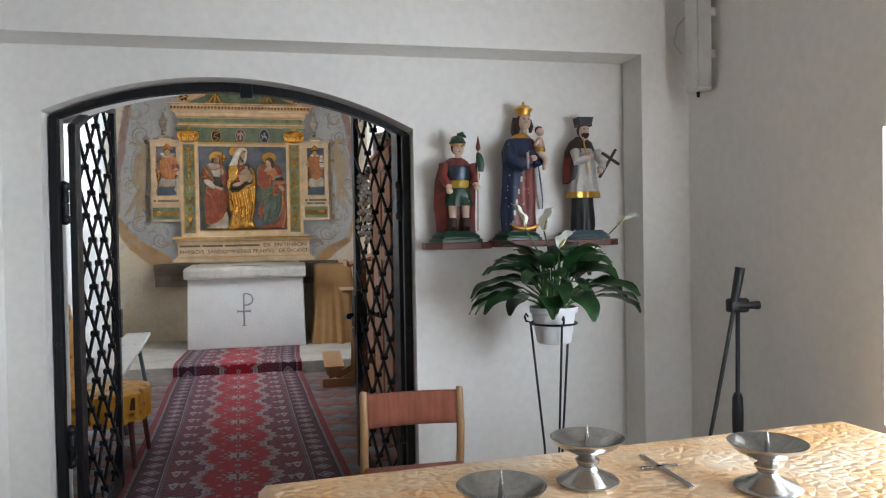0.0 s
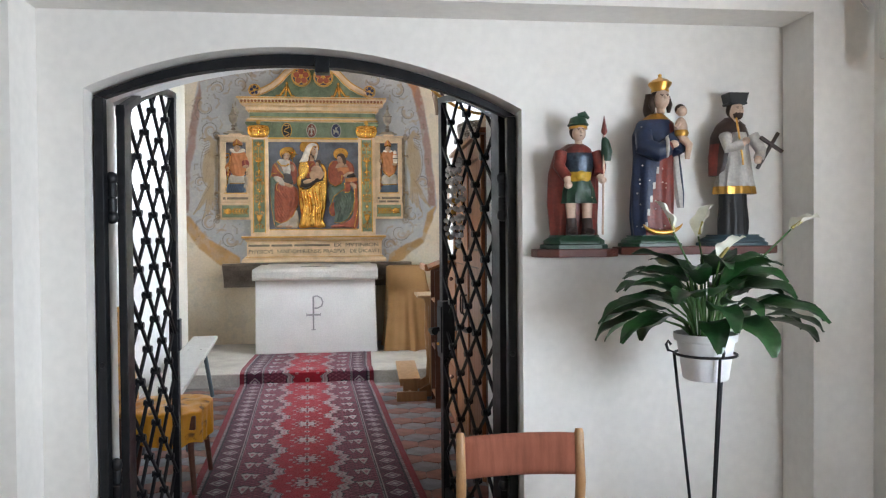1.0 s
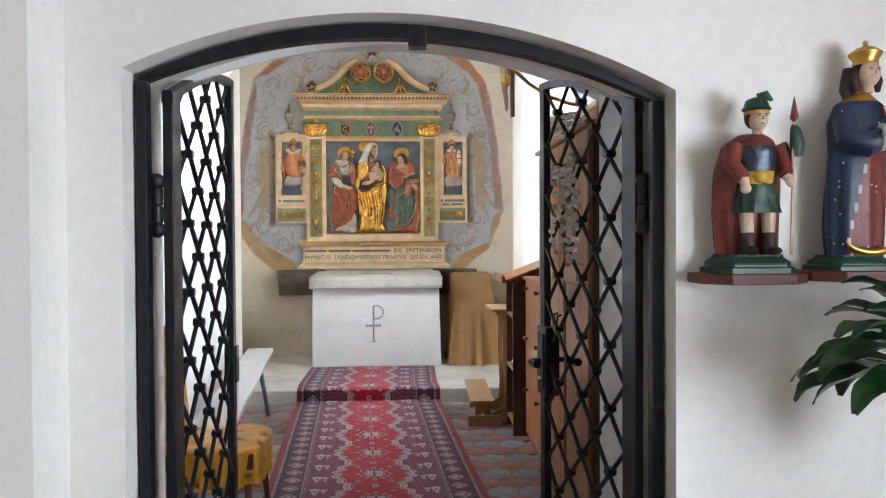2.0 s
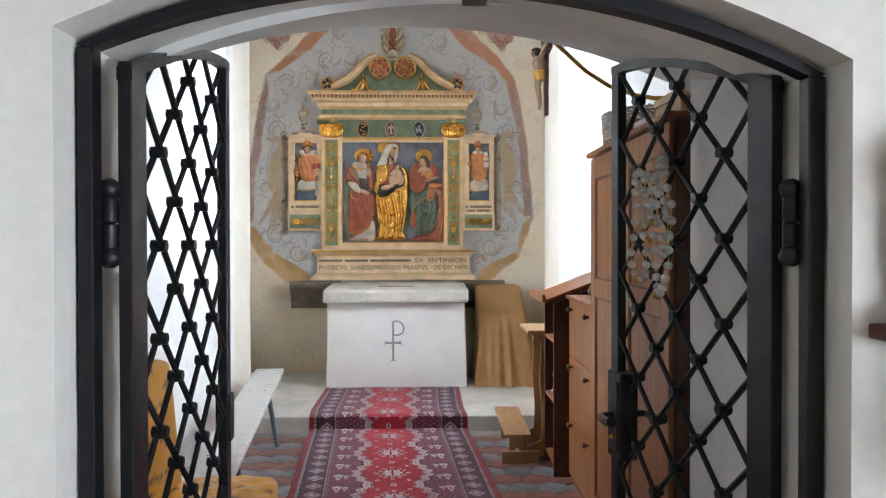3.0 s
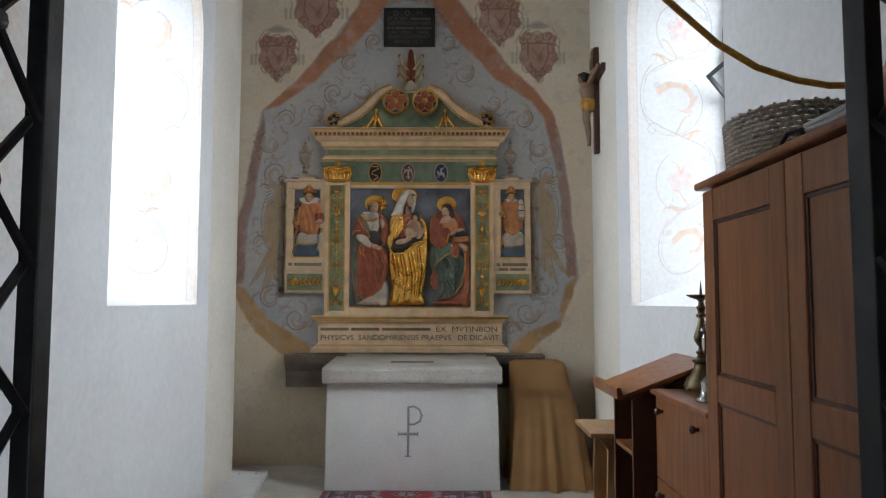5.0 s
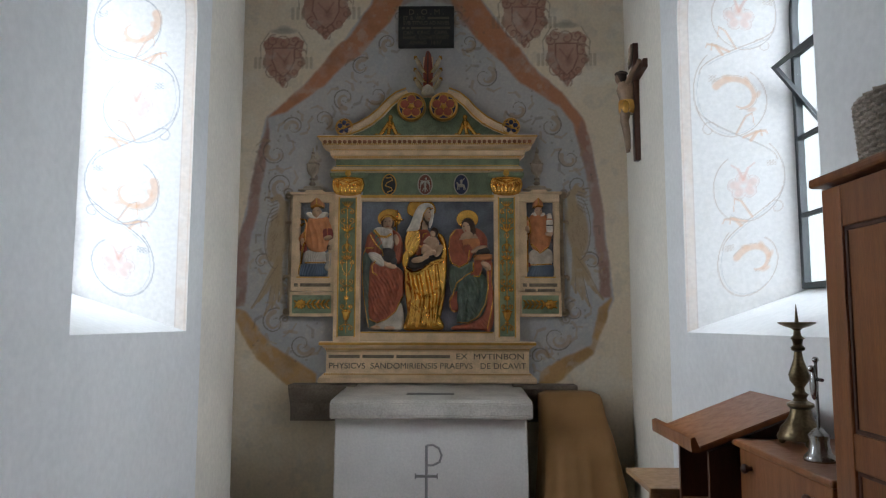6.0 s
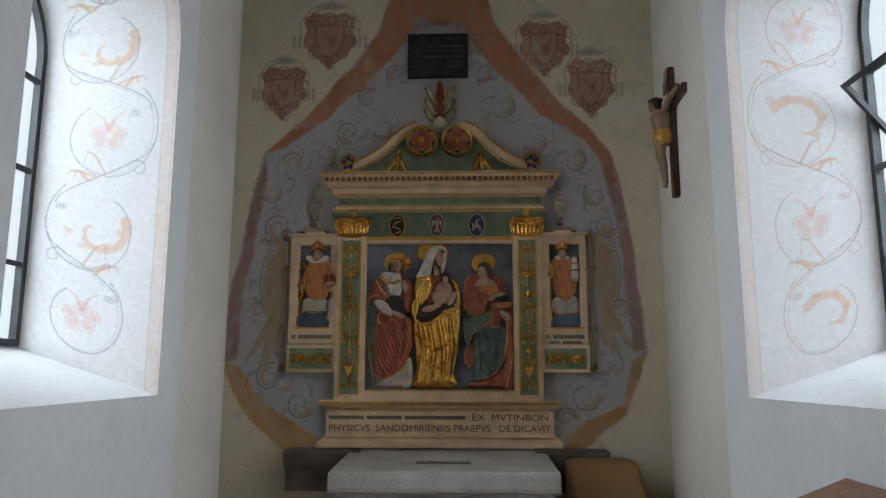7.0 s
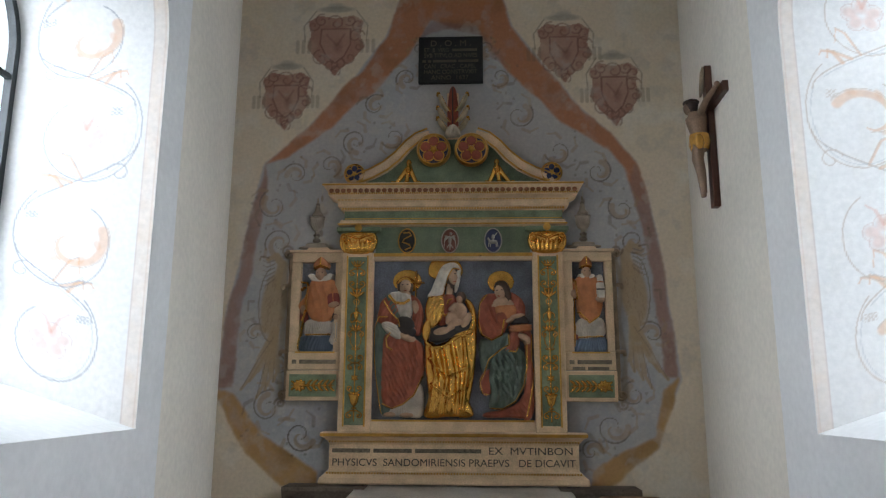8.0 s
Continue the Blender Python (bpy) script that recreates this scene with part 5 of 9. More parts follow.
def carve_book_saint(r):
    """Long-haired saint: red cloak with gilt hem over a grey-green gown, a book held before her."""
    r.oval(-0.026, 0.998, 0.0997, 0.0846, GILT, 0.004, 0.004)
    r.region([(-0.084, 0.907), (-0.153, 0.893), (-0.19, 0.825), (-0.197, 0.69), (-0.174, 0.6), (-0.098, 0.562), (-0.023, 0.6), (0.023, 0.675), (0.053, 0.75), (0.023, 0.87)], RUSSET, 0.026, 0.026, 0.05, folds=((15, 55, 0.005),))
    r.region([(0.038, 0.907), (0.114, 0.878), (0.152, 0.81), (0.156, 0.705), (0.196, 0.6), (0.195, 0.42), (0.208, 0.15), (0.185, 0.007), (0.126, 0.007), (0.142, 0.3), (0.143, 0.525), (0.099, 0.705)], RUSSET, 0.03, 0.024, 0.04, folds=((-5, 80, 0.005),))
    r.region([(-0.12, 0.345), (-0.179, 0.3), (-0.191, 0.225), (-0.163, 0.165), (-0.119, 0.165), (-0.082, 0.24)], RUSSET, 0.02, 0.022, 0.03)
    r.region([(-0.181, 0.562), (-0.083, 0.562), (0.023, 0.615), (0.038, 0.525), (-0.023, 0.48), (-0.097, 0.405), (-0.157, 0.323), (-0.188, 0.42)], SAGE, 0.026, 0.02, 0.04, folds=((15, 80, 0.005),))
    r.region([(-0.068, 0.48), (0.023, 0.517), (0.128, 0.48), (0.154, 0.36), (0.142, 0.24), (0.082, 0.12), (-0.022, 0.065), (-0.118, 0.075), (-0.109, 0.18), (-0.12, 0.315)], SAGE, 0.036, 0.034, 0.06, folds=((22, 50, 0.008), (-30, 40, 0.005),))
    r.region([(-0.148, 0.037), (-0.022, 0.06), (0.096, 0.12), (0.164, 0.24), (0.201, 0.21), (0.185, 0.015), (0.022, 0.005), (-0.155, 0.005)], RUSSET, 0.026, 0.026, 0.04, folds=((20, 60, 0.005),))
    r.region([(-0.061, 0.81), (0.061, 0.818), (0.084, 0.765), (0.053, 0.705), (-0.023, 0.705), (-0.061, 0.75)], AMBERC, 0.046, 0.022, 0.03)
    r.region([(-0.023, 0.72), (0.038, 0.705), (0.023, 0.54), (-0.008, 0.48), (0.068, 0.473), (0.105, 0.54), (0.098, 0.63), (0.053, 0.675)], RUSSET, 0.048, 0.02, 0.03, folds=((5, 80, 0.004),))
    r.region([(-0.069, 0.863), (-0.008, 0.878), (0.046, 0.855), (0.061, 0.81), (-0.061, 0.802), (-0.099, 0.807)], FLESH, 0.044, 0.018, 0.02)
    r.region([(-0.061, 0.75), (-0.008, 0.765), (0.023, 0.705), (-0.008, 0.63), (-0.053, 0.675)], RUSSET, 0.054, 0.018, 0.02)
    r.region([(0.045, 0.645), (0.182, 0.652), (0.181, 0.627), (0.045, 0.618)], AMBERC, 0.066, 0.018, 0.01)
    r.region([(0.038, 0.667), (0.182, 0.675), (0.182, 0.651), (0.045, 0.642)], AMBERC, 0.07, 0.014, 0.008)
    r.region([(0.061, 0.682), (0.076, 0.72), (0.144, 0.735), (0.174, 0.682)], DARK, 0.064, 0.018, 0.012)
    r.oval(0.091, 0.732, 0.0544, 0.0181, FLESH, 0.07, 0.02, 0.2)
    r.oval(0.038, 0.705, 0.0393, 0.0166, FLESH, 0.066, 0.018, 0.4)
    r.oval(0.136, 0.578, 0.0483, 0.0257, FLESH, 0.068, 0.022, -0.5)
    r.oval(0.158, 0.547, 0.0242, 0.0211, FLESH, 0.066, 0.018)
    r.region([(-0.061, 0.99), (-0.008, 0.998), (0.038, 0.953), (0.046, 0.87), (0.023, 0.81), (-0.008, 0.9), (-0.054, 0.93)], HAIRC, 0.04, 0.026, 0.03)
    r.oval(-0.023, 0.953, 0.0544, 0.0513, HAIRC, 0.04, 0.022)
    r.oval(-0.035, 0.915, 0.0377, 0.0604, FLESH, 0.048, 0.026, 0.1)
    r.oval(-0.044, 0.906, 0.0076, 0.0166, FLESH, 0.068, 0.01)
    r.oval(-0.057, 0.924, 0.0091, 0.0045, DARK, 0.07, 0.003)
    r.oval(-0.023, 0.927, 0.0091, 0.0045, DARK, 0.07, 0.003)
    r.oval(-0.041, 0.882, 0.0121, 0.0045, RUSSET, 0.068, 0.003)
    r.cord([(-0.137, 0.893), (-0.187, 0.825), (-0.197, 0.69), (-0.171, 0.597), (-0.098, 0.559), (-0.023, 0.597), (-0.008, 0.705)], 0.0076, GILT, 0.008)
    r.cord([(0.026, 0.6), (0.026, 0.525), (-0.038, 0.487), (-0.12, 0.42), (-0.157, 0.315), (-0.189, 0.255), (-0.171, 0.173), (-0.126, 0.162)], 0.0076, GILT, 0.008)
    r.cord([(0.155, 0.525), (0.154, 0.36), (0.127, 0.225), (0.067, 0.12), (-0.022, 0.065), (-0.114, 0.068)], 0.0076, GILT, 0.008)
    r.cord([(0.196, 0.6), (0.191, 0.42), (0.209, 0.315), (0.186, 0.18), (0.148, 0.015)], 0.0076, GILT, 0.008)
    r.cord([(0.026, 0.477), (0.075, 0.473), (0.107, 0.525)], 0.0076, GILT, 0.006)
    r.fold([(-0.023, 0.465), (-0.037, 0.27), (-0.082, 0.105)], 0.0204, 0.0208)
    r.fold([(0.053, 0.48), (0.06, 0.3), (-0.007, 0.105)], 0.0204, 0.0208)
    r.fold([(0.113, 0.45), (0.112, 0.3), (0.052, 0.15)], 0.0158, 0.0176)
    r.fold([(-0.143, 0.54), (-0.128, 0.45), (-0.15, 0.36)], 0.0158, 0.0128)
    r.oval(-0.081, 0.022, 0.0453, 0.0166, RUSSET, 0.04, 0.02)
    r.oval(0.059, 0.019, 0.0453, 0.0166, RUSSET, 0.04, 0.02)


def carve_bishop_with_child(r):
    """Bishop with mitre, crozier and book, a small figure in white at his side."""
    r.region([(-0.183, 0.328), (-0.144, 0.356), (-0.105, 0.299), (-0.098, 0.214), (-0.144, 0.228), (-0.191, 0.256)], WINE, 0.014, 0.014, 0.02)
    r.region([(-0.139, 0.114), (0.065, 0.121), (0.081, 0.007), (-0.144, 0.004)], SLATEC, 0.016, 0.022, 0.03, folds=((0, 110, 0.005),))
    r.region([(-0.098, 0.235), (0.065, 0.228), (0.073, 0.125), (-0.113, 0.121)], GOWN, 0.022, 0.022, 0.03, folds=((0, 120, 0.004),))
    r.cord([(-0.105, 0.125), (0.073, 0.128)], 0.009, GILT, 0.005)
    r.region([(-0.067, 0.541), (-0.098, 0.47), (-0.113, 0.37), (-0.09, 0.271), (-0.028, 0.221), (0.065, 0.228), (0.119, 0.313), (0.15, 0.413), (0.127, 0.498), (0.065, 0.548)], AMBERC, 0.028, 0.034, 0.05, folds=((8, 34, 0.004),))
    r.region([(-0.098, 0.427), (-0.082, 0.384), (-0.129, 0.328), (-0.16, 0.313), (-0.167, 0.356)], AMBERC, 0.038, 0.018, 0.02)
    r.region([(0.081, 0.214), (0.15, 0.235), (0.161, 0.157), (0.143, 0.043), (0.073, 0.071), (0.088, 0.142)], GOWN, 0.03, 0.022, 0.03, folds=((0, 120, 0.004),))
    r.oval(0.119, 0.263, 0.03, 0.0345, HAIRC, 0.034, 0.02)
    r.oval(0.121, 0.256, 0.0225, 0.027, FLESH, 0.04, 0.018)
    r.region([(0.057, 0.42), (0.135, 0.43), (0.146, 0.342), (0.065, 0.33)], WINE, 0.052, 0.012, 0.008)
    r.oval(0.104, 0.349, 0.042, 0.021, FLESH, 0.06, 0.014, 0.2)
    r.region([(-0.105, 0.57), (-0.067, 0.587), (-0.009, 0.534), (0.05, 0.587), (0.096, 0.572), (0.065, 0.534), (-0.009, 0.513), (-0.074, 0.534)], VEIL, 0.046, 0.012, 0.012)
    r.oval(-0.009, 0.584, 0.039, 0.048, FLESH, 0.044, 0.026)
    r.oval(-0.009, 0.575, 0.0075, 0.0135, FLESH, 0.064, 0.01)
    r.oval(-0.025, 0.592, 0.0075, 0.0045, DARK, 0.066, 0.002)
    r.oval(0.008, 0.592, 0.0075, 0.0045, DARK, 0.066, 0.002)
    r.region([(-0.056, 0.619), (-0.062, 0.662), (-0.005, 0.715), (0.054, 0.666), (0.046, 0.624), (-0.005, 0.641)], AMBERC, 0.048, 0.022, 0.02)
    r.cord([(-0.056, 0.624), (-0.005, 0.644), (0.046, 0.627)], 0.0135, GILT, 0.006)
    r.cord([(-0.005, 0.709), (-0.005, 0.644)], 0.0105, GILT, 0.006)
    r.cord([(-0.098, 0.484), (-0.108, 0.313), (-0.136, 0.214), (-0.16, 0.007)], 0.0105, GILT, 0.045)
    r.cord([(-0.098, 0.477), (-0.113, 0.52), (-0.16, 0.524), (-0.175, 0.491), (-0.152, 0.463), (-0.129, 0.484)], 0.012, GILT, 0.045)
    r.oval(-0.129, 0.313, 0.0195, 0.036, FLESH, 0.05, 0.016)


def carve_bishop_with_tower(r):
    """Bishop with mitre and crozier who holds a small white tower."""
    r.region([(-0.092, 0.097), (0.123, 0.108), (0.123, 0.004), (-0.098, 0)], SLATEC, 0.016, 0.022, 0.03, folds=((0, 110, 0.005),))
    r.region([(-0.063, 0.238), (0.104, 0.248), (0.118, 0.119), (-0.092, 0.104)], GOWN, 0.022, 0.022, 0.03, folds=((0, 120, 0.004),))
    r.cord([(-0.092, 0.104), (0.118, 0.114)], 0.0082, GILT, 0.005)
    r.region([(-0.131, 0.119), (-0.073, 0.13), (-0.073, 0.091), (-0.131, 0.082)], WINE, 0.03, 0.012, 0.01)
    r.region([(-0.053, 0.562), (-0.112, 0.475), (-0.082, 0.41), (-0.063, 0.281), (0.012, 0.212), (0.094, 0.27), (0.123, 0.4), (0.114, 0.497), (0.055, 0.562)], AMBERC, 0.028, 0.034, 0.05, folds=((6, 34, 0.004),))
    r.cord([(-0.063, 0.292), (0.012, 0.212), (0.094, 0.27)], 0.0082, GILT, 0.006)
    r.cord([(-0.098, 0.367), (-0.137, 0.292), (-0.145, 0.233), (-0.106, 0.199)], 0.0206, VEIL, 0.02)
    r.region([(-0.059, 0.566), (-0.027, 0.579), (0.002, 0.536), (0.035, 0.579), (0.065, 0.562), (0.002, 0.518)], VEIL, 0.046, 0.012, 0.012)
    r.oval(0.002, 0.588, 0.035, 0.0433, FLESH, 0.044, 0.026)
    r.oval(0.002, 0.579, 0.0062, 0.0124, FLESH, 0.064, 0.01)
    r.oval(-0.012, 0.596, 0.0082, 0.0041, DARK, 0.066, 0.002)
    r.oval(0.016, 0.596, 0.0082, 0.0041, DARK, 0.066, 0.002)
    r.region([(-0.039, 0.622), (-0.043, 0.665), (0, 0.713), (0.043, 0.665), (0.039, 0.622), (0, 0.639)], AMBERC, 0.048, 0.022, 0.02)
    r.cord([(-0.039, 0.626), (0, 0.639), (0.039, 0.626)], 0.0124, GILT, 0.006)
    r.cord([(0, 0.704), (0, 0.644)], 0.0103, GILT, 0.006)
    r.region([(0.071, 0.518), (0.123, 0.518), (0.129, 0.4), (0.074, 0.389)], VEIL, 0.056, 0.022, 0.015)
    r.region([(0.08, 0.566), (0.114, 0.566), (0.118, 0.518), (0.078, 0.518)], VEIL, 0.056, 0.016, 0.012)
    r.cord([(0.071, 0.512), (0.125, 0.512)], 0.0082, AMBERC, 0.006)
    r.cord([(0.071, 0.458), (0.127, 0.458)], 0.0062, DARK, 0.003)
    r.oval(0.094, 0.384, 0.0371, 0.0227, FLESH, 0.066, 0.014)
    r.cord([(-0.074, 0.389), (-0.082, 0.475), (-0.098, 0.536)], 0.0103, GILT, 0.04)
    r.cord([(-0.09, 0.389), (-0.102, 0.043)], 0.0103, GILT, 0.04)
    r.cord([(-0.082, 0.497), (-0.098, 0.544), (-0.131, 0.54), (-0.135, 0.508), (-0.112, 0.497)], 0.0103, GILT, 0.04)
    r.oval(-0.098, 0.428, 0.0268, 0.0288, FLESH, 0.052, 0.016)


def carve_urn(r):
    """A covered urn on a stepped foot."""
    stone, dim = (0.36, 0.29, 0.215, 0), (0.24, 0.185, 0.135, 0)
    r.region([(-0.115, 0), (0.115, 0), (0.10, 0.022), (-0.10, 0.022)], stone, 0.012, 0.012, 0.01)
    r.region([(-0.075, 0.022), (0.075, 0.022), (0.06, 0.045), (-0.06, 0.045)], stone, 0.010, 0.012, 0.01)
    for v, w, h, col in ((0.065, 0.028, 0.018, dim), (0.088, 0.016, 0.014, stone), (0.108, 0.026, 0.012, dim), (0.128, 0.014, 0.016, stone)):
        r.oval(0, v, w, h, col, 0.008, 0.014)
    r.region([(-0.018, 0.14), (0.018, 0.14), (0.046, 0.175), (0.054, 0.225), (0.044, 0.25), (-0.044, 0.25), (-0.054, 0.225), (-0.046, 0.175)], stone, 0.012, 0.024, 0.03, folds=((0, 120, 0.003),))
    r.cord([(-0.052, 0.252), (0.052, 0.252)], 0.012, dim, 0.012)
    r.region([(-0.04, 0.26), (0.04, 0.26), (0.022, 0.30), (0.012, 0.34), (-0.012, 0.34), (-0.022, 0.30)], stone, 0.010, 0.018, 0.02)
    r.oval(0, 0.352, 0.013, 0.013, dim, 0.010, 0.012)
    r.cord([(0, 0.36), (0, 0.40)], 0.006, stone, 0.010)


def carve_capital(r):
    """Gilt composite capital: volutes over upright leaves."""
    G = GILT
    r.region([(-0.105, 0.0), (0.105, 0.0), (0.125, 0.14), (-0.125, 0.14)], G, 0.010, 0.006, 0.01)
    for k in (-3, -1, 1, 3, -2, 0, 2):
        u, tall = k * 0.030, 0.070 + 0.015 * (k % 2 == 0)
        r.region([(u - 0.014, 0.012), (u + 0.014, 0.012), (u * 1.12 + 0.018, tall * 0.7), (u * 1.2 + 0.008, tall + 0.01), (u * 1.2 - 0.008, tall + 0.01), (u * 1.12 - 0.018, tall * 0.7)], G, 0.018, 0.014, 0.012)
        r.oval(u * 1.2, tall + 0.006, 0.012, 0.008, G, 0.030, 0.010)
        r.cord([(u, 0.015), (u * 1.15, tall)], 0.004, G, 0.006)
    for s in (-1, 1):
        r.cord([(s * 0.01, 0.105), (s * 0.06, 0.125)] + spiral(s * 0.108, 0.105, 0.030, 1.5, math.pi / 2, -s, 24, 0.2), 0.011, G, 0.016)
        r.oval(s * 0.108, 0.105, 0.008, 0.008, G, 0.03, 0.01)
    r.cord([(-0.105, 0.006), (0.105, 0.006)], 0.014, G, 0.012)
    r.cord([(-0.125, 0.142), (0.125, 0.142)], 0.010, G, 0.012)


def carve_finial(r):
    """Cream acanthus leaves with gilt hems that curl away from a red heart."""
    cream, red = (0.52, 0.42, 0.27, 0), (0.27, 0.055, 0.028, 0)
    r.region([(-0.03, 0.03), (0.03, 0.03), (0.045, 0.16), (0.028, 0.36), (0.0, 0.41), (-0.028, 0.36), (-0.045, 0.16)], red, 0.020, 0.020, 0.03, folds=((0, 90, 0.006),))
    r.cord([(0, 0.06), (0, 0.39)], 0.008, DARK, 0.004)
    for s in (-1, 1):
        for v, w, h in ((0.02, 0.125, 0.13), (0.10, 0.125, 0.14), (0.19, 0.12, 0.165)):
            pts = [(s * 0.018, v), (s * 0.05, v + h * 0.35), (s * w * 0.72, v + h * 0.82), (s * w, v + h), (s * w * 0.95, v + h * 0.78), (s * w * 0.78, v + h * 0.42), (s * 0.06, v + 0.02)]
            r.region(pts, cream, 0.024, 0.024, 0.02)
            r.cord([(s * 0.02, v), (s * 0.05, v + h * 0.35), (s * w * 0.72, v + h * 0.84), (s * w, v + h)], 0.007, GILT, 0.008)
            r.oval(s * w * 0.95, v + h * 0.93, 0.016, 0.012, GILT, 0.040, 0.012)
    r.region([(-0.05, -0.01), (0.05, -0.01), (0.055, 0.03), (0.02, 0.075), (-0.02, 0.075), (-0.055, 0.03)], (0.60, 0.53, 0.42, 0), 0.040, 0.030, 0.04, folds=((0, 70, 0.006),))


def arabesque(width, z0, z1, x, y, parent):
    """Gilt candelabrum ornament: crown, scrolls, leafy cups, a vase and a small herm, one above the other."""
    r = relief_sheet(width, z1 - z0 + 0.04, 0.0027)
    H, w = z1 - z0, width / 2
    G = GILT
    r.cord([(0, 0.02), (0, H - 0.03)], 0.008, G, 0.008)

    def scrolls(v, reach, size, way, wide=0.008):
        for s in (-1, 1):
            cu = s * reach
            pts = [(0, v - way * size * 1.3), (cu * 0.6, v - way * size * 1.5)] + spiral(cu, v, size, 1.1, -way * math.pi / 2, s * way, 16, 0.25)
            r.cord(pts, wide, G, 0.010)
            r.oval(cu, v, size * 0.22, size * 0.22, G, 0.008, 0.006)

    def leaf(u, v, length, turn, wide=0.011):
        r.oval(u + length / 2 * math.sin(turn), v + length / 2 * math.cos(turn), wide / 2, length / 2, G, 0.005, 0.010, -turn)

    def cup(v, size):
        for k in range(-2, 3):
            leaf(k * size * 0.16, v, size * (1.0 - 0.1 * abs(k)), k * 0.42, size * 0.26)
        r.oval(0, v, size * 0.34, size * 0.22, G, 0.010, 0.010)

    for k in range(5):
        leaf((k - 2) * 0.012, H - 0.055, 0.042, (k - 2) * 0.35, 0.011)
    r.oval(0, H - 0.058, 0.030, 0.011, G, 0.008, 0.010)
    scrolls(H - 0.115, w * 0.52, 0.024, -1)
    scrolls(H - 0.195, w * 0.50, 0.028, 1)
    cup(H - 0.285, 0.062)
    for s in (-1, 1):
        r.cord([(0, H - 0.30), (s * 0.022, H - 0.325), (s * 0.012, H - 0.35)], 0.007, G, 0.008)
    # herm: head, trunk, arms akimbo and a leafy skirt
    hz = H - 0.385
    r.oval(0, hz, 0.011, 0.014, G, 0.012, 0.012)
    r.oval(0, hz - 0.042, 0.017, 0.032, G, 0.012, 0.012)
    for s in (-1, 1):
        r.cord([(s * 0.012, hz - 0.02), (s * 0.038, hz - 0.038), (s * 0.040, hz - 0.065)], 0.008, G, 0.010)
        r.cord([(0, hz - 0.075), (s * 0.030, hz - 0.10), (s * 0.042, hz - 0.085)], 0.010, G, 0.010)
    cup(hz - 0.155, 0.055)
    scrolls(hz - 0.185, w * 0.55, 0.022, -1)
    for s in (-1, 1):
        r.cord([(s * w * 0.6, hz - 0.20), (s * w * 0.5, hz - 0.25), (s * 0.012, hz - 0.285)], 0.006, G, 0.008)
        leaf(s * 0.006, hz - 0.30, 0.035, s * 1.1)
    scrolls(hz - 0.355, w * 0.48, 0.026, 1)
    scrolls(hz - 0.425, w * 0.48, 0.022, -1)
    for k in range(6):
        leaf(0, hz - 0.50, 0.030, k * math.tau / 6, 0.015)
    r.oval(0, hz - 0.50, 0.011, 0.011, G, 0.014, 0.008)
    scrolls(hz - 0.575, w * 0.46, 0.022, 1)
    # vase on a foot
    r.region([(-0.036, hz - 0.620), (0.036, hz - 0.620), (0.034, hz - 0.640), (0.026, hz - 0.675), (0.010, hz - 0.70), (-0.010, hz - 0.70), (-0.026, hz - 0.675), (-0.034, hz - 0.640)], G, 0.008, 0.014, 0.02)
    r.cord([(-0.040, hz - 0.618), (0.040, hz - 0.618)], 0.009, G, 0.008)
    r.oval(0, hz - 0.715, 0.020, 0.008, G, 0.010, 0.008)
    if H > 1.12:
        scrolls(0.058, w * 0.5, 0.024, -1)
    return r.carve("arabesque", POLYCHROME, x, y, z0, parent, "gilt arabesque of scrolls and a vase")


def leaf_panel(x0, x1, z0, z1, y, parent, flip):
    """Gilt shell with a spray of oak leaves, lying across a low panel."""
    r = relief_sheet(x1 - x0, z1 - z0 + 0.02, 0.0027)
    r.v += 0.01
    w, v = (x1 - x0) / 2, (z1 - z0) / 2
    s = -1 if flip else 1
    for k in range(9):
        a = k * math.tau / 9
        r.oval(s * (-0.55 * w) + 0.030 * math.cos(a), v + 0.026 * math.sin(a), 0.020, 0.013, GILT, 0.006, 0.010, a)
    r.oval(s * (-0.55 * w), v, 0.026, 0.024, GILT, 0.010, 0.012)
    for k in range(5):
        u = s * (-0.20 + 0.24 * k) * w
        r.oval(u, v, 0.016, 0.013, GILT, 0.008, 0.010)
        for q in (-1, 1):
            r.oval(u + s * 0.012, v + q * 0.024, 0.022, 0.010, GILT, 0.006, 0.010, s * q * 0.8)
            r.oval(u + s * 0.026, v + q * 0.036, 0.010, 0.007, GILT, 0.006, 0.008, s * q * 0.4)
    r.cord([(-s * 0.9 * w, v), (s * 0.9 * w, v)], 0.007, GILT, 0.006)
    for q in (-1, 1):
        r.oval(-s * 0.83 * w, v + q * 0.022, 0.020, 0.009, GILT, 0.006, 0.010, -s * q * 0.7)
    return r.carve("gilt_leaves", POLYCHROME, (x0 + x1) / 2, y, z0, parent)


RELIEF_GROUND_Y = 10.056


def relief_figure(carving, x, z, width, height, y, parent, label):
    r = relief_sheet(width, height, 0.0034)
    carving(r)
    return r.carve("relief_figure", POLYCHROME, x, y, z, parent, label)


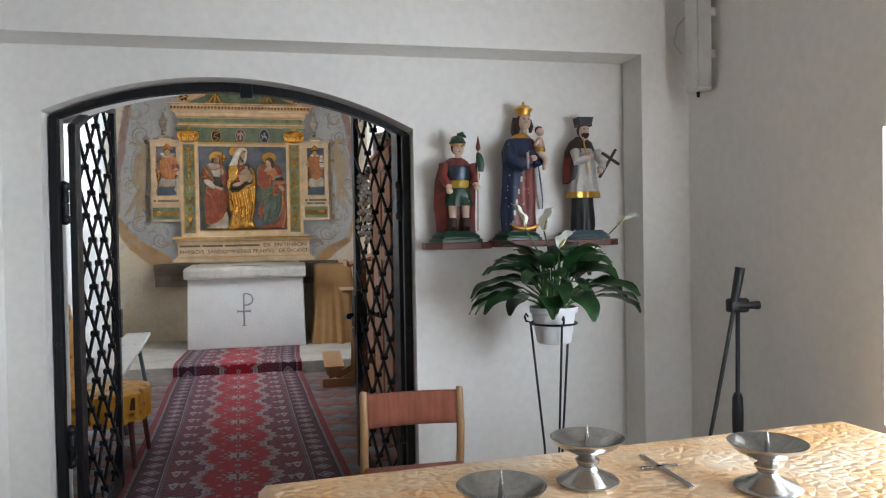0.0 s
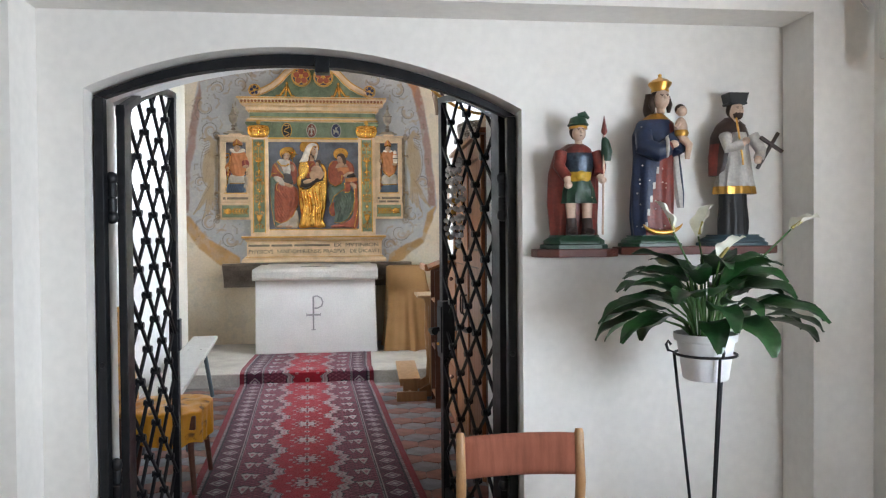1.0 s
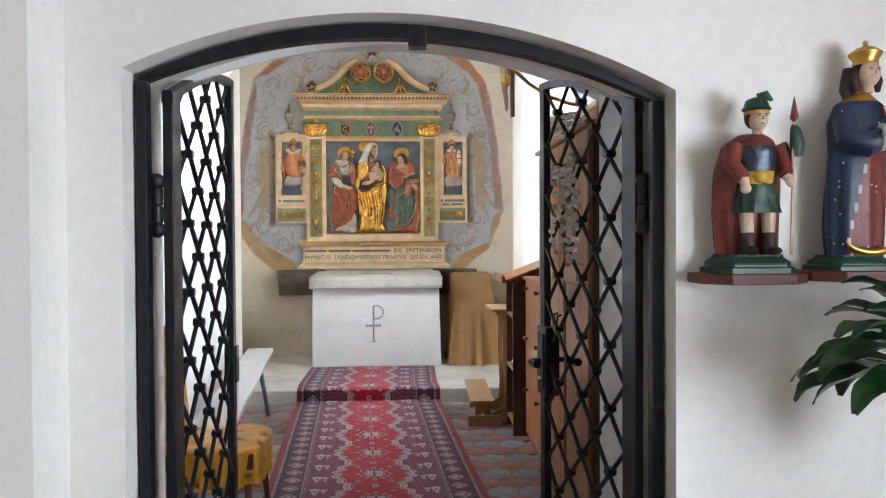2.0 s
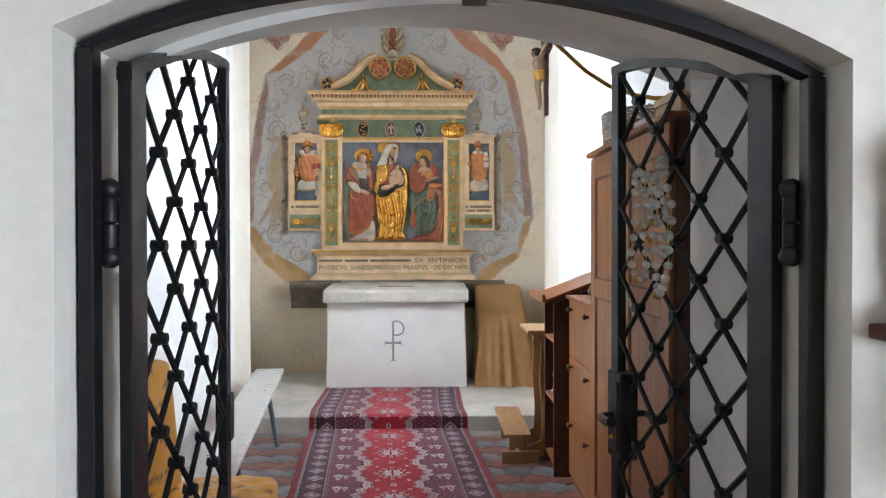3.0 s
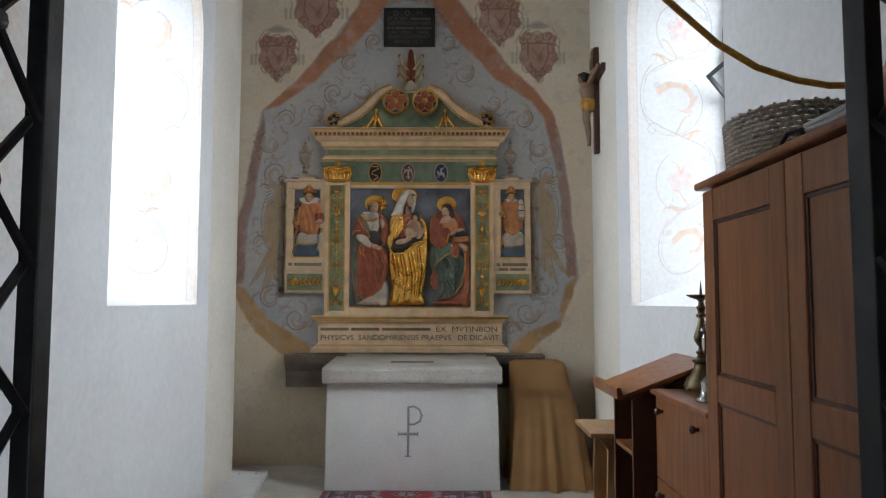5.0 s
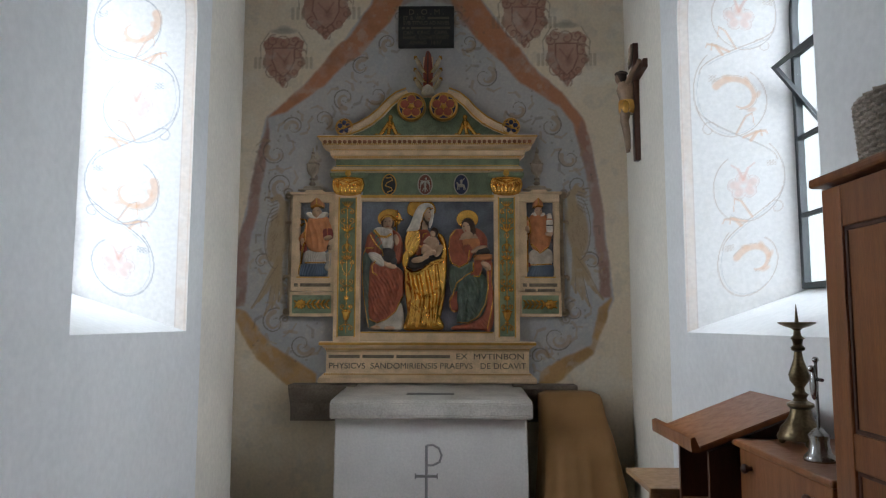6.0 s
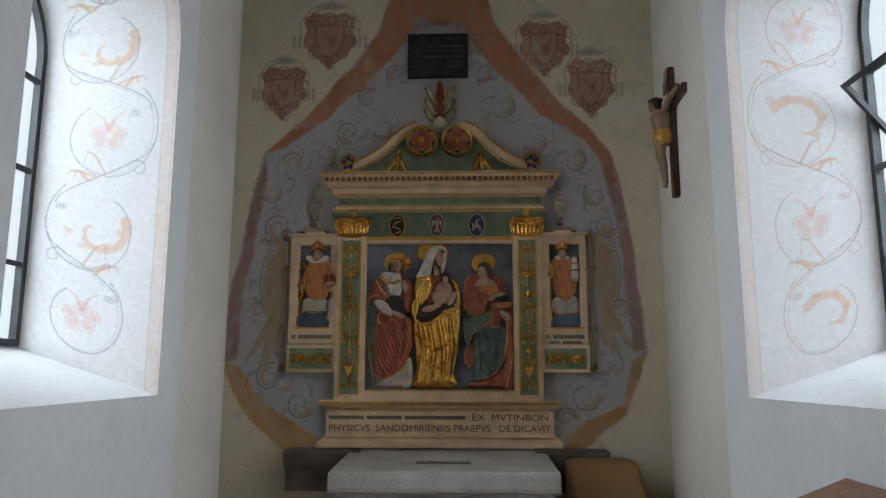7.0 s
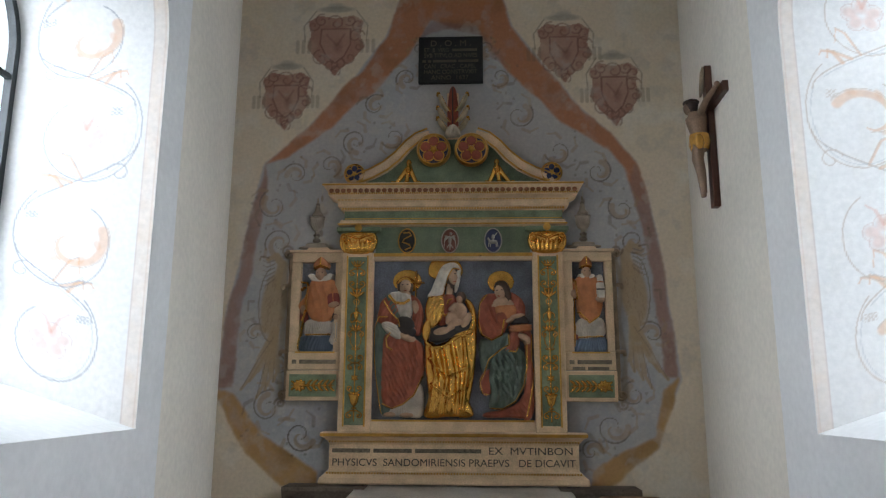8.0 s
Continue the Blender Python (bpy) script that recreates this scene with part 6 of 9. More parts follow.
def build_retable():
    t = thing("retable", (-0.375, 10.05, 1.23), "carved and painted stone retable with gilt ornament above the altar", "retable")
    B = 10.088
    # predella with the inscription
    bm = bmesh.new()
    moulding(bm, -1.27, 0.53, [(0.055, 1.222), (0.06, 1.235), (0.055, 1.265), (0.03, 1.285), (0.012, 1.305), (0, 1.31)], B)
    part("predella_foot", bm, PAPER, t)
    bm = bmesh.new()
    moulding(bm, -1.27, 0.53, [(0, 1.308), (-0.004, 1.33), (-0.004, 1.49), (0, 1.505)], B)
    part("predella", bm, PAPER, t, "pale stone inscription block")
    bm = bmesh.new()
    moulding(bm, -1.27, 0.53, [(0, 1.503), (0.012, 1.52), (0.03, 1.54), (0.052, 1.55), (0.055, 1.575), (0.05, 1.582)], B)
    part("predella_cap", bm, PAPER, t)
    part("gilt_edge", boxes((-1.325, 0.585, 9.968, 9.976, 1.552, 1.574), bevel=0.002), GOLD, t)
    bead_row("bead", -1.27, 0.53, 10.012, 1.515, 90, 0.006, t)
    bead_row("bead", -1.28, 0.54, 9.998, 1.298, 90, 0.006, t)
    y = 10.030
    word_bars("inscription_bar", -1.245, -0.17, y, 1.425, 0.07, WORN_LETTER, t, (7, 7, 12))
    fit_line("inscription", "EX  MVTINBON", -0.12, 0.48, y, 1.428, 0.072, LETTER, t)
    fit_line("inscription", "PHYSICVS  SANDOMIRIENSIS PRAEPVS   DE DICAVIT", -1.245, 0.50, y, 1.345, 0.072, LETTER, t)
    # pilasters
    for x0, x1 in ((-1.205, -0.970), (0.222, 0.445)):
        p = part("pilaster", boxes((x0, x1, 9.985, B, 1.582, 2.895), bevel=0.004), PAPER, t)
        part("panel", boxes((x0 + 0.045, x1 - 0.045, 9.978, 9.99, 1.63, 2.86), bevel=0.002), GREEN, p)
        bm = bmesh.new()
        for a, b in ((x0 + 0.035, x0 + 0.047), (x1 - 0.047, x1 - 0.035)):
            box(bm, a, b, 9.972, 9.99, 1.62, 2.87, bevel=0.002)
        part("gilt_rim", bm, GOLD, p)
        arabesque(x1 - x0 - 0.09, 1.64, 2.85, (x0 + x1) / 2, 9.979, p)
        # capital
        xc = (x0 + x1) / 2
        part("capital_core", boxes((x0 + 0.01, x1 - 0.01, 9.985, B, 2.896, 3.05), bevel=0.004), SHADED_STONE, t)
        r = relief_sheet(0.30, 0.19, 0.0027)
        carve_capital(r)
        r.carve("capital", POLYCHROME, xc, 9.987, 2.898, t, "gilt capital with scrolls and upright leaves")
        bm = bmesh.new()
        moulding(bm, x0, x1, [(0.035, 3.052), (0.05, 3.062), (0.05, 3.09), (0.03, 3.098)], B)
        part("abacus", bm, GREEN, t, "green abacus block")
        bm = bmesh.new()
        lathe(bm, [(0.028, -0.012), (0.028, 0.004), (0.015, 0.010), (0.003, 0.012)], 16, pose(xc, 9.972, 3.085, 90))
        part("boss", bm, GOLD, t)
    # relief panel and its frame
    part("relief_ground", boxes((-0.972, 0.224, 10.055, B, 1.66, 2.86), bevel=0), BLUEBACK, t, "blue-grey relief ground")
    for z0, z1 in ((1.585, 1.668), (2.838, 2.885)):
        part("relief_frame", boxes((-0.985, 0.235, 10.0, B, z0, z1)), PAPER, t)
    part("gilt_edge", boxes((-0.96, 0.21, 9.994, 10.002, 1.656, 1.670), bevel=0.002), GOLD, t)
    part("gilt_edge", boxes((-0.99, 0.24, 9.992, 10.002, 2.866, 2.892), bevel=0.003), GOLD, t)
    relief_figure(carve_crowned_saint, -0.775, 1.682, 0.46, 1.14, RELIEF_GROUND_Y, t, "crowned saint in red and green, carved in relief")
    relief_figure(carve_mother, -0.402, 1.682, 0.46, 1.25, RELIEF_GROUND_Y - 0.004, t, "veiled mother in gold with child, carved in relief")
    relief_figure(carve_book_saint, 0.012, 1.682, 0.46, 1.14, RELIEF_GROUND_Y, t, "long-haired saint in red and green, carved in relief")
    # frieze
    part("frieze", boxes((-0.96, 0.21, 10.02, B, 2.888, 3.10), bevel=0.002), GREEN, t, "green frieze band")
    for k, x in enumerate((-0.72, -0.395, -0.07)):
        bm = bmesh.new()
        lathe(bm, [(0.066, -0.01), (0.066, 0.014), (0.058, 0.020), (0.056, 0.012), (0.002, 0.014)], 28, pose(x, 10.012, 2.985, 90), (1, 1.45))
        sh = part("shield", bm, [(SLATE), (ROBE_RED), (DARKBLUE)][k], t, ("oval shield with a serpent", "oval shield with a white eagle", "oval shield with a rider")[k], smooth=True)
        bm = bmesh.new()
        tube(bm, [(x + 0.064 * math.cos(a), 9.994, 2.985 + 0.093 * math.sin(a)) for a in [i * math.tau / 24 for i in range(25)]], 0.005, 5)
        if k == 0:
            tube(bm, [(x - 0.03, 9.993, 3.045), (x + 0.02, 9.99, 3.05), (x + 0.032, 9.99, 3.025), (x - 0.02, 9.99, 3.0), (x - 0.034, 9.99, 2.975), (x + 0.02, 9.99, 2.955), (x + 0.03, 9.99, 2.935), (x - 0.015, 9.992, 2.915)], 0.006, 6)
        elif k == 1:
            ball(bm, (x, 9.992, 2.99), (0.013, 0.008, 0.034), 0, 8, 6)
            ball(bm, (x + 0.008, 9.990, 3.038), (0.010, 0.008, 0.012), 0, 8, 6)
            for s in (-1, 1):
                for q in range(5):
                    tube(bm, [(x + s * 0.01, 9.992, 3.015), (x + s * (0.03 + 0.003 * q), 9.990, 3.02 - q * 0.01), (x + s * 0.043, 9.992, 3.02 - q * 0.022)], [0.005, 0.005, 0.002], 5)
                tube(bm, [(x, 9.992, 2.965), (x + s * 0.025, 9.992, 2.925)], [0.006, 0.003], 5)
            tube(bm, [(x, 9.992, 2.965), (x, 9.992, 2.915)], [0.008, 0.004], 5)
        else:
            ball(bm, (x, 9.992, 2.975), (0.034, 0.008, 0.016), 0, 10, 6)
            tube(bm, [(x - 0.026, 9.992, 2.98), (x - 0.04, 9.992, 3.005)], [0.010, 0.007], 6)
            for q in (-0.03, -0.018, 0.02, 0.03):
                tube(bm, [(x + q, 9.992, 2.97), (x + q * 1.2, 9.992, 2.935)], [0.005, 0.003], 5)
            ball(bm, (x, 9.992, 3.01), (0.012, 0.008, 0.022), 0, 8, 6)
            tube(bm, [(x + 0.01, 9.992, 3.02), (x + 0.032, 9.992, 3.045)], 0.004, 5)
        part("charge", bm, [GOLD, LINEN, LINEN][k], sh, smooth=True)
    bm = bmesh.new()
    moulding(bm, -1.2, 0.44, [(0.02, 3.098), (0.045, 3.106), (0.048, 3.122), (0.035, 3.130), (0.03, 3.150)], B)
    part("architrave", bm, PAPER, t)
    part("gilt_edge", boxes((-1.248, 0.488, 9.974, 9.982, 3.108, 3.120), bevel=0.001), GOLD, t)
    bm = bmesh.new()
    moulding(bm, -1.19, 0.44, [(0.02, 3.148), (0.025, 3.155), (0.015, 3.165), (0.015, 3.225)], B)
    part("entablature", bm, GREEN, t, "green entablature band")
    bm = bmesh.new()
    moulding(bm, -1.19, 0.44, [(0.03, 3.222), (0.045, 3.24), (0.06, 3.25), (0.062, 3.285), (0.075, 3.30), (0.12, 3.32), (0.125, 3.335), (0.13, 3.36), (0.155, 3.385), (0.165, 3.40), (0.155, 3.41)], B)
    part("cornice", bm, PAPER, t, "projecting pale stone cornice")
    bead_row("dentil", -1.22, 0.47, 9.985, 3.235, 84, 0.007, t)
    egg_row("egg", -1.31, 0.56, 9.897, 3.356, 42, t, ROBE_ORANGE)
    bead_row("bead", -1.31, 0.56, 9.900, 3.334, 110, 0.006, t, GOLD)
    bead_row("dentil", -1.25, 0.50, 9.958, 3.302, 70, 0.008, t, GOLD)
    part("gilt_edge", boxes((-1.352, 0.602, 9.852, 9.862, 3.386, 3.398), bevel=0.002), GOLD, t)
    part("gilt_edge", boxes((-1.20, 0.45, 10.006, 10.014, 3.158, 3.166), bevel=0.001), GOLD, t)
    part("gilt_edge", boxes((-1.24, 0.49, 9.972, 9.980, 3.252, 3.262), bevel=0.001), GOLD, t)
    # pediment
    xm = -0.375
    bm = bmesh.new()
    half = [(0.86, 3.408), (0.72, 3.47), (0.55, 3.53), (0.40, 3.62), (0.30, 3.74), (0.18, 3.80)]
    prism(bm, [(xm - a, z) for a, z in half] + [(xm + a, z) for a, z in reversed(half)], "y", 10.03, B)
    part("pediment", bm, GREEN, t, "green pediment field")
    for s in (-1, 1):
        bm = bmesh.new()
        run = [(0.80, 3.44), (0.72, 3.475), (0.62, 3.515), (0.52, 3.57), (0.43, 3.645), (0.35, 3.735), (0.27, 3.80), (0.18, 3.835)]
        tube(bm, [(xm + s * a, 10.0, z) for a, z in run], [0.035, 0.04, 0.042, 0.045, 0.045, 0.042, 0.038, 0.03], 10)
        rake = part("raking_scroll", bm, PAPER, t, smooth=True)
        bm = bmesh.new()
        for o in (-0.033, 0.033):
            tube(bm, [(xm + s * (a + o * 0.5), 9.962, z + o) for a, z in run], 0.007, 6)
        part("gilt_edge", bm, GOLD, rake, smooth=True)
        rosette("rosette_small", xm + s * 0.755, 9.985, 3.51, 0.083, DARKBLUE if s < 0 else DARKBLUE, t)
        rosette("rosette", xm + s * 0.145, 9.965, 3.695, 0.132, RED_ROSE, t)
        r = relief_sheet(0.30, 0.26, 0.003)
        r.cord([(0, 0.13), (0, 0.205)], 0.034, GILT, 0.018)
        for k in (-1, 0, 1):
            lean = 0.085 * k + 0.02 * s
            r.cord([(0.004 * k, 0.17), (lean * 0.45, 0.10), (lean * 0.9, 0.035), (lean * 1.35 + 0.012 * k, 0.022)], 0.030, GILT, 0.016)
            r.oval(lean * 1.1, 0.032, 0.026, 0.014, GILT, 0.016, 0.010, 0.5 * k)
        r.carve("leaf_pendant", POLYCHROME, xm + s * 0.34, 10.029, 3.415, t)
    # acanthus finial
    r = relief_sheet(0.30, 0.46, 0.003)
    carve_finial(r)
    r.carve("finial", POLYCHROME, xm, B - 0.03, 3.84, t, "cream and red acanthus finial with gilt edges")
    part("finial_block", boxes((xm - 0.045, xm + 0.045, B - 0.034, B, 3.80, 4.20), bevel=0.006), PAPER, t)
    # side niches
    for flip, x0, x1 in ((0, -1.595, -1.207), (1, 0.447, 0.812)):
        f = part("niche_frame", boxes((x0, x0 + 0.07, 10.02, B, 2.156, 2.829), (x1 - 0.055, x1, 10.02, B, 2.156, 2.829), (x0, x1, 10.017, B, 2.83, 2.90), (x0, x1, 10.017, B, 2.024, 2.155), bevel=0.004), PAPER, t, "pale stone niche frame")
        part("niche_ground", boxes((x0 + 0.05, x1 - 0.04, 10.07, B, 2.14, 2.85), bevel=0), BLUEBACK, f)
        part("gilt_edge", boxes((x0 + 0.05, x1 - 0.04, 10.012, 10.022, 2.145, 2.157), bevel=0.001), GOLD, f)
        if flip:
            relief_figure(carve_bishop_with_tower, 0.622, 2.157, 0.34, 0.74, 10.071, t, "bishop with mitre and tower, carved in relief")
        else:
            relief_figure(carve_bishop_with_child, -1.369, 2.157, 0.40, 0.74, 10.071, t, "bishop with mitre and crozier, carved in relief")
        word_bars("caption_bar", x0 + 0.03, x1 - 0.03, 10.018, 2.055, 0.075, WORN_LETTER, t, (1, 8) if not flip else (1, 7))
        if flip:
            word_bars("caption_bar", x0 + 0.05, x1 - 0.05, 10.018, 2.015, 0.06, WORN_LETTER, t, (3, 5))
        pn = part("lower_panel", boxes((x0 - 0.005, x1 + 0.005, 10.01, B, 1.80, 2.02), bevel=0.006), PAPER, t)
        part("panel", boxes((x0 + 0.02, x1 - 0.02, 10.002, 10.015, 1.83, 1.99), bevel=0.002), GREEN, pn)
        leaf_panel(x0 + 0.022, x1 - 0.022, 1.835, 1.985, 10.003, pn, flip)
        bm = bmesh.new()
        prism(bm, [(x0 + 0.08, 2.90), (x0 + 0.12, 2.945), (x1 - 0.12, 2.945), (x1 - 0.08, 2.90)], "y", 10.03, B)
        part("niche_cap", bm, PAPER, t)
        part("niche_cornice", boxes((x0 - 0.02, x1 + (0.02 if flip else 0), 10.0, B, 2.902, 2.922), bevel=0.004), PAPER, t)
        r, out = relief_sheet(0.20, 1.20, 0.0034), (1 if flip else -1)
        stone = (0.34, 0.25, 0.165, 0)
        r.cord([(0, 0.05), (0.006 * out, 0.4), (0, 0.75), (0, 1.10)], 0.034, stone, 0.014)
        r.cord([(0, 1.08)] + spiral(0.026 * out, 1.10, 0.034, 1.5, math.pi if out > 0 else 0, -out, 22, 0.2), 0.014, stone, 0.014)
        r.cord([(0, 0.07)] + spiral(0.026 * out, 0.045, 0.036, 1.5, math.pi if out > 0 else 0, out, 22, 0.2), 0.014, stone, 0.014)
        for v in (0.36, 0.86):
            r.cord([(0, v), (0.055 * out, v), (0.06 * out, v - 0.02)], 0.022, stone, 0.012)
        r.carve("side_scroll", POLYCHROME, x1 + 0.022 if flip else x0 - 0.022, B, 1.80, t, "brown stone scroll bracket")
        u = relief_sheet(0.26, 0.44, 0.0034)
        carve_urn(u)
        u.carve("urn", POLYCHROME, (x0 + x1) / 2 - (0.01 if flip else 0.03), B, 2.945, t, "pale stone urn in low relief")
    # slate tablet above
    p = thing("wall_plaque", (-0.39, 10.09, 4.29), "black slate plaque with worn gilt Latin lettering", "plaque")
    part("tablet", boxes((-0.652, -0.135, 10.06, 10.093, 4.29, 4.685), bevel=0.004), SLATE, p)
    part("rim", boxes((-0.652, -0.135, 10.052, 10.062, 4.29, 4.302), (-0.652, -0.135, 10.052, 10.062, 4.673, 4.685), (-0.652, -0.640, 10.052, 10.062, 4.302, 4.673), (-0.147, -0.135, 10.052, 10.062, 4.302, 4.673), bevel=0.002), SLATE, p)
    y = 10.057
    fit_line("letters", "D . O . M .", -0.56, -0.23, y, 4.606, 0.072, PLAQUE_LETTER, p)
    fit_line("letters", "ET  B  VIRG", -0.61, -0.41, y, 4.556, 0.05, PLAQUE_LETTER, p)
    word_bars("letter_bar", -0.38, -0.18, y, 4.553, 0.05, PLAQUE_LETTER, p, (1,))
    fit_line("letters", "SVB TITVLO AD NIVES", -0.61, -0.18, y, 4.508, 0.05, PLAQUE_LETTER, p)
    word_bars("letter_bar", -0.62, -0.17, y, 4.457, 0.05, PLAQUE_LETTER, p, (1, 1, 7, 6))
    fit_line("letters", "CAN . CRAC . CAPEL", -0.61, -0.19, y, 4.414, 0.05, PLAQUE_LETTER, p)
    fit_line("letters", "HANC CONSTRVXIT", -0.61, -0.18, y, 4.367, 0.05, PLAQUE_LETTER, p)
    fit_line("letters", "ANNO  1637", -0.55, -0.25, y, 4.318, 0.05, PLAQUE_LETTER, p)


build_altar()
build_retable()

# ---- wrought-iron gate ----


def sag(x, z):
    """The old arch has settled: it hangs lower on the right."""
    return x, z - 0.031 * (x - 0.07) / 0.85


def gate_frame():
    t = thing("door_1", (0.08, 3.33, 0), "black iron door frame lining the low arch", "door frame", kind="structure")
    for name, x0, x1, top in (("jamb_bar", -0.782, -0.746, 2.115), ("jamb_bar", 0.882, 0.921, 2.055)):
        part(name, boxes((x0, x1, 3.298, 3.345, 0.0, top), bevel=0.004), IRON, t)
    bm = bmesh.new()
    o = [sag(*q) for q in arch_loop(-0.782, 0.921, 2.0, 2.09, 2.298, 40)[1:-1]]
    i = [sag(*q) for q in arch_loop(-0.746, 0.882, 2.0, 2.085, 2.252, 40)[1:-1]]
    prism(bm, o + i[::-1], "y", 3.298, 3.345)
    part("arch_bar", bm, IRON, t)
    part("keeper", boxes((0.085, 0.145, 3.286, 3.35, 2.225, 2.29), bevel=0.006), IRON, t, "small iron keeper at the crown")
    for s, x in ((-1, -0.738), (1, 0.874)):
        for z in (1.72, 0.55):
            bm = bmesh.new()
            lathe(bm, [(0.008, -0.105), (0.024, -0.095), (0.028, -0.08), (0.022, -0.062), (0.018, -0.058), (0.020, -0.05), (0.020, -0.004), (0.014, 0), (0.020, 0.004), (0.020, 0.05), (0.018, 0.058), (0.022, 0.062), (0.028, 0.08), (0.024, 0.095), (0.008, 0.105)], 16, Matrix.Translation((x, 3.362, z)))
            part("hinge", bm, IRON, t, "iron knuckle hinge with ball ends", smooth=True)
    for x in (-0.764, 0.90):
        bm = bmesh.new()
        ball(bm, (x, 3.297, 1.05), 0.012, 0, 10, 7)
        part("rivet", bm, IRON, t)


def gate_leaf(hinge, free, first, pitch, with_lock, label):
    """One leaf, built along its own x from the hinge, with a lattice of bars clasped where they cross."""
    hx, fx = Vector((*hinge, 0)), Vector((*free, 0))
    W = (fx - hx).length
    turn = math.degrees(math.atan2(fx.y - hx.y, fx.x - hx.x))
    t = thing("gate_leaf", (hx.x, hx.y, 0.0), label, "gate", group="leaves of the gate", turn=turn)
    top = lambda u: 2.085 + 0.250 * (1 - max(0.0, (W - u) / W) ** 1.5) + 0.010 * math.sin(math.pi * u / W)
    sw, fw, lo = 0.10, 0.055, 0.13
    part("hinge_stile", boxes((0, sw, -0.016, 0.016, 0.03, top(0.03)), bevel=0.003), IRON, t, local=True)
    part("free_stile", boxes((W - fw, W, -0.017, 0.017, 0.03, top(W) - 0.01), bevel=0.003), IRON, t, local=True)
    part("bottom_rail", boxes((sw, W - fw, -0.014, 0.014, 0.03, lo), bevel=0.003), IRON, t, local=True)
    bm = bmesh.new()
    us = [W * k / 24 for k in range(25)]
    prism(bm, [(u, top(u)) for u in us] + [(u, top(u) - 0.032) for u in reversed(us)], "y", -0.018, 0.018)
    part("top_rail", bm, IRON, t, local=True)
    du, dz = (W - sw - fw) / 6, pitch / 2
    u0, u1 = sw, W - fw
    k = dz / du
    for way in (1, -1):
        c = first - 13 * pitch
        while c < 3.4:
            pts = []
            for q in range(61):
                u = u0 + (u1 - u0) * q / 60
                z = c + way * k * (u - u0)
                if lo <= z <= top(u) - 0.02:
                    pts.append((u, z))
            if len(pts) > 4:
                a, b = pts[0], pts[-1]
                bm = bmesh.new()
                o = 0.007 * way
                n = 8
                tube(bm, [(a[0] + (b[0] - a[0]) * i / n, o, a[1] + (b[1] - a[1]) * i / n) for i in range(n + 1)], 0.0092, 6)
                part("lattice_bar", bm, IRON, t, local=True)
            c += 2 * dz
    bm = bmesh.new()
    for r, z in ((0.016, -0.011), (0.016, 0.011)):
        tube(bm, [(0, -0.020 if z < 0 else 0.008, 0), (0, -0.008 if z < 0 else 0.020, 0)], r, 8)
    tube(bm, [(-0.015, -0.004, 0), (0.015, -0.004, 0)], 0.0165, 8)
    proto = part("clasp", bm, IRON, t, local=True, smooth=True)
    proto.matrix_basis = pose(u0 + du, 0, 0.25 - 0.25)
    placed = False
    for i in range(1, 6):
        for j in range(-1, 12):
            z = first - (j * 2 + (i % 2)) * dz
            u = u0 + i * du
            if lo + 0.03 < z < top(u) - 0.05:
                if not placed:
                    proto.matrix_basis, placed = pose(u, 0, z), True
                    continue
                ob = new("clasp", proto.data)
                ob.parent = t
                ob.matrix_basis = pose(u, 0, z)
    if with_lock:
        lock = part("lock_case", boxes((W - 0.115, W - 0.005, -0.035, 0.035, 0.87, 1.19), (W - 0.10, W - 0.02, -0.042, 0.042, 0.90, 1.16), bevel=0.006), IRON, t, "black iron lock case", local=True)
        for s in (-1, 1):
            bm = bmesh.new()
            tube(bm, [(W - 0.06, s * 0.04, 1.03), (W - 0.06, s * 0.085, 1.03), (W - 0.075, s * 0.095, 1.03), (W - 0.13, s * 0.10, 1.025), (W - 0.175, s * 0.10, 1.035)], [0.014, 0.012, 0.014, 0.016, 0.019], 10)
            part("lever", bm, IRON, lock, local=True, smooth=True)
            bm = bmesh.new()
            lathe(bm, [(0.006, -0.012), (0.009, 0), (0.006, 0.012)], 10, pose(W - 0.06, s * 0.044, 0.95, 90))
            part("keyhole", bm, GOLD, lock, local=True)
    else:
        part("latch_plate", boxes((W - 0.05, W + 0.004, -0.028, 0.028, 0.95, 1.12), bevel=0.004), IRON, t, local=True)
    return t, W


GLASS_BEAD = mat("clear_glass_bead", (0.95, 0.94, 0.92), 0.06, var=0.03, trans=0.66, bump=0.0)
AMBER = mat("amber_bead", (0.55, 0.33, 0.10), 0.15, var=0.1, trans=0.4, bump=0.0)


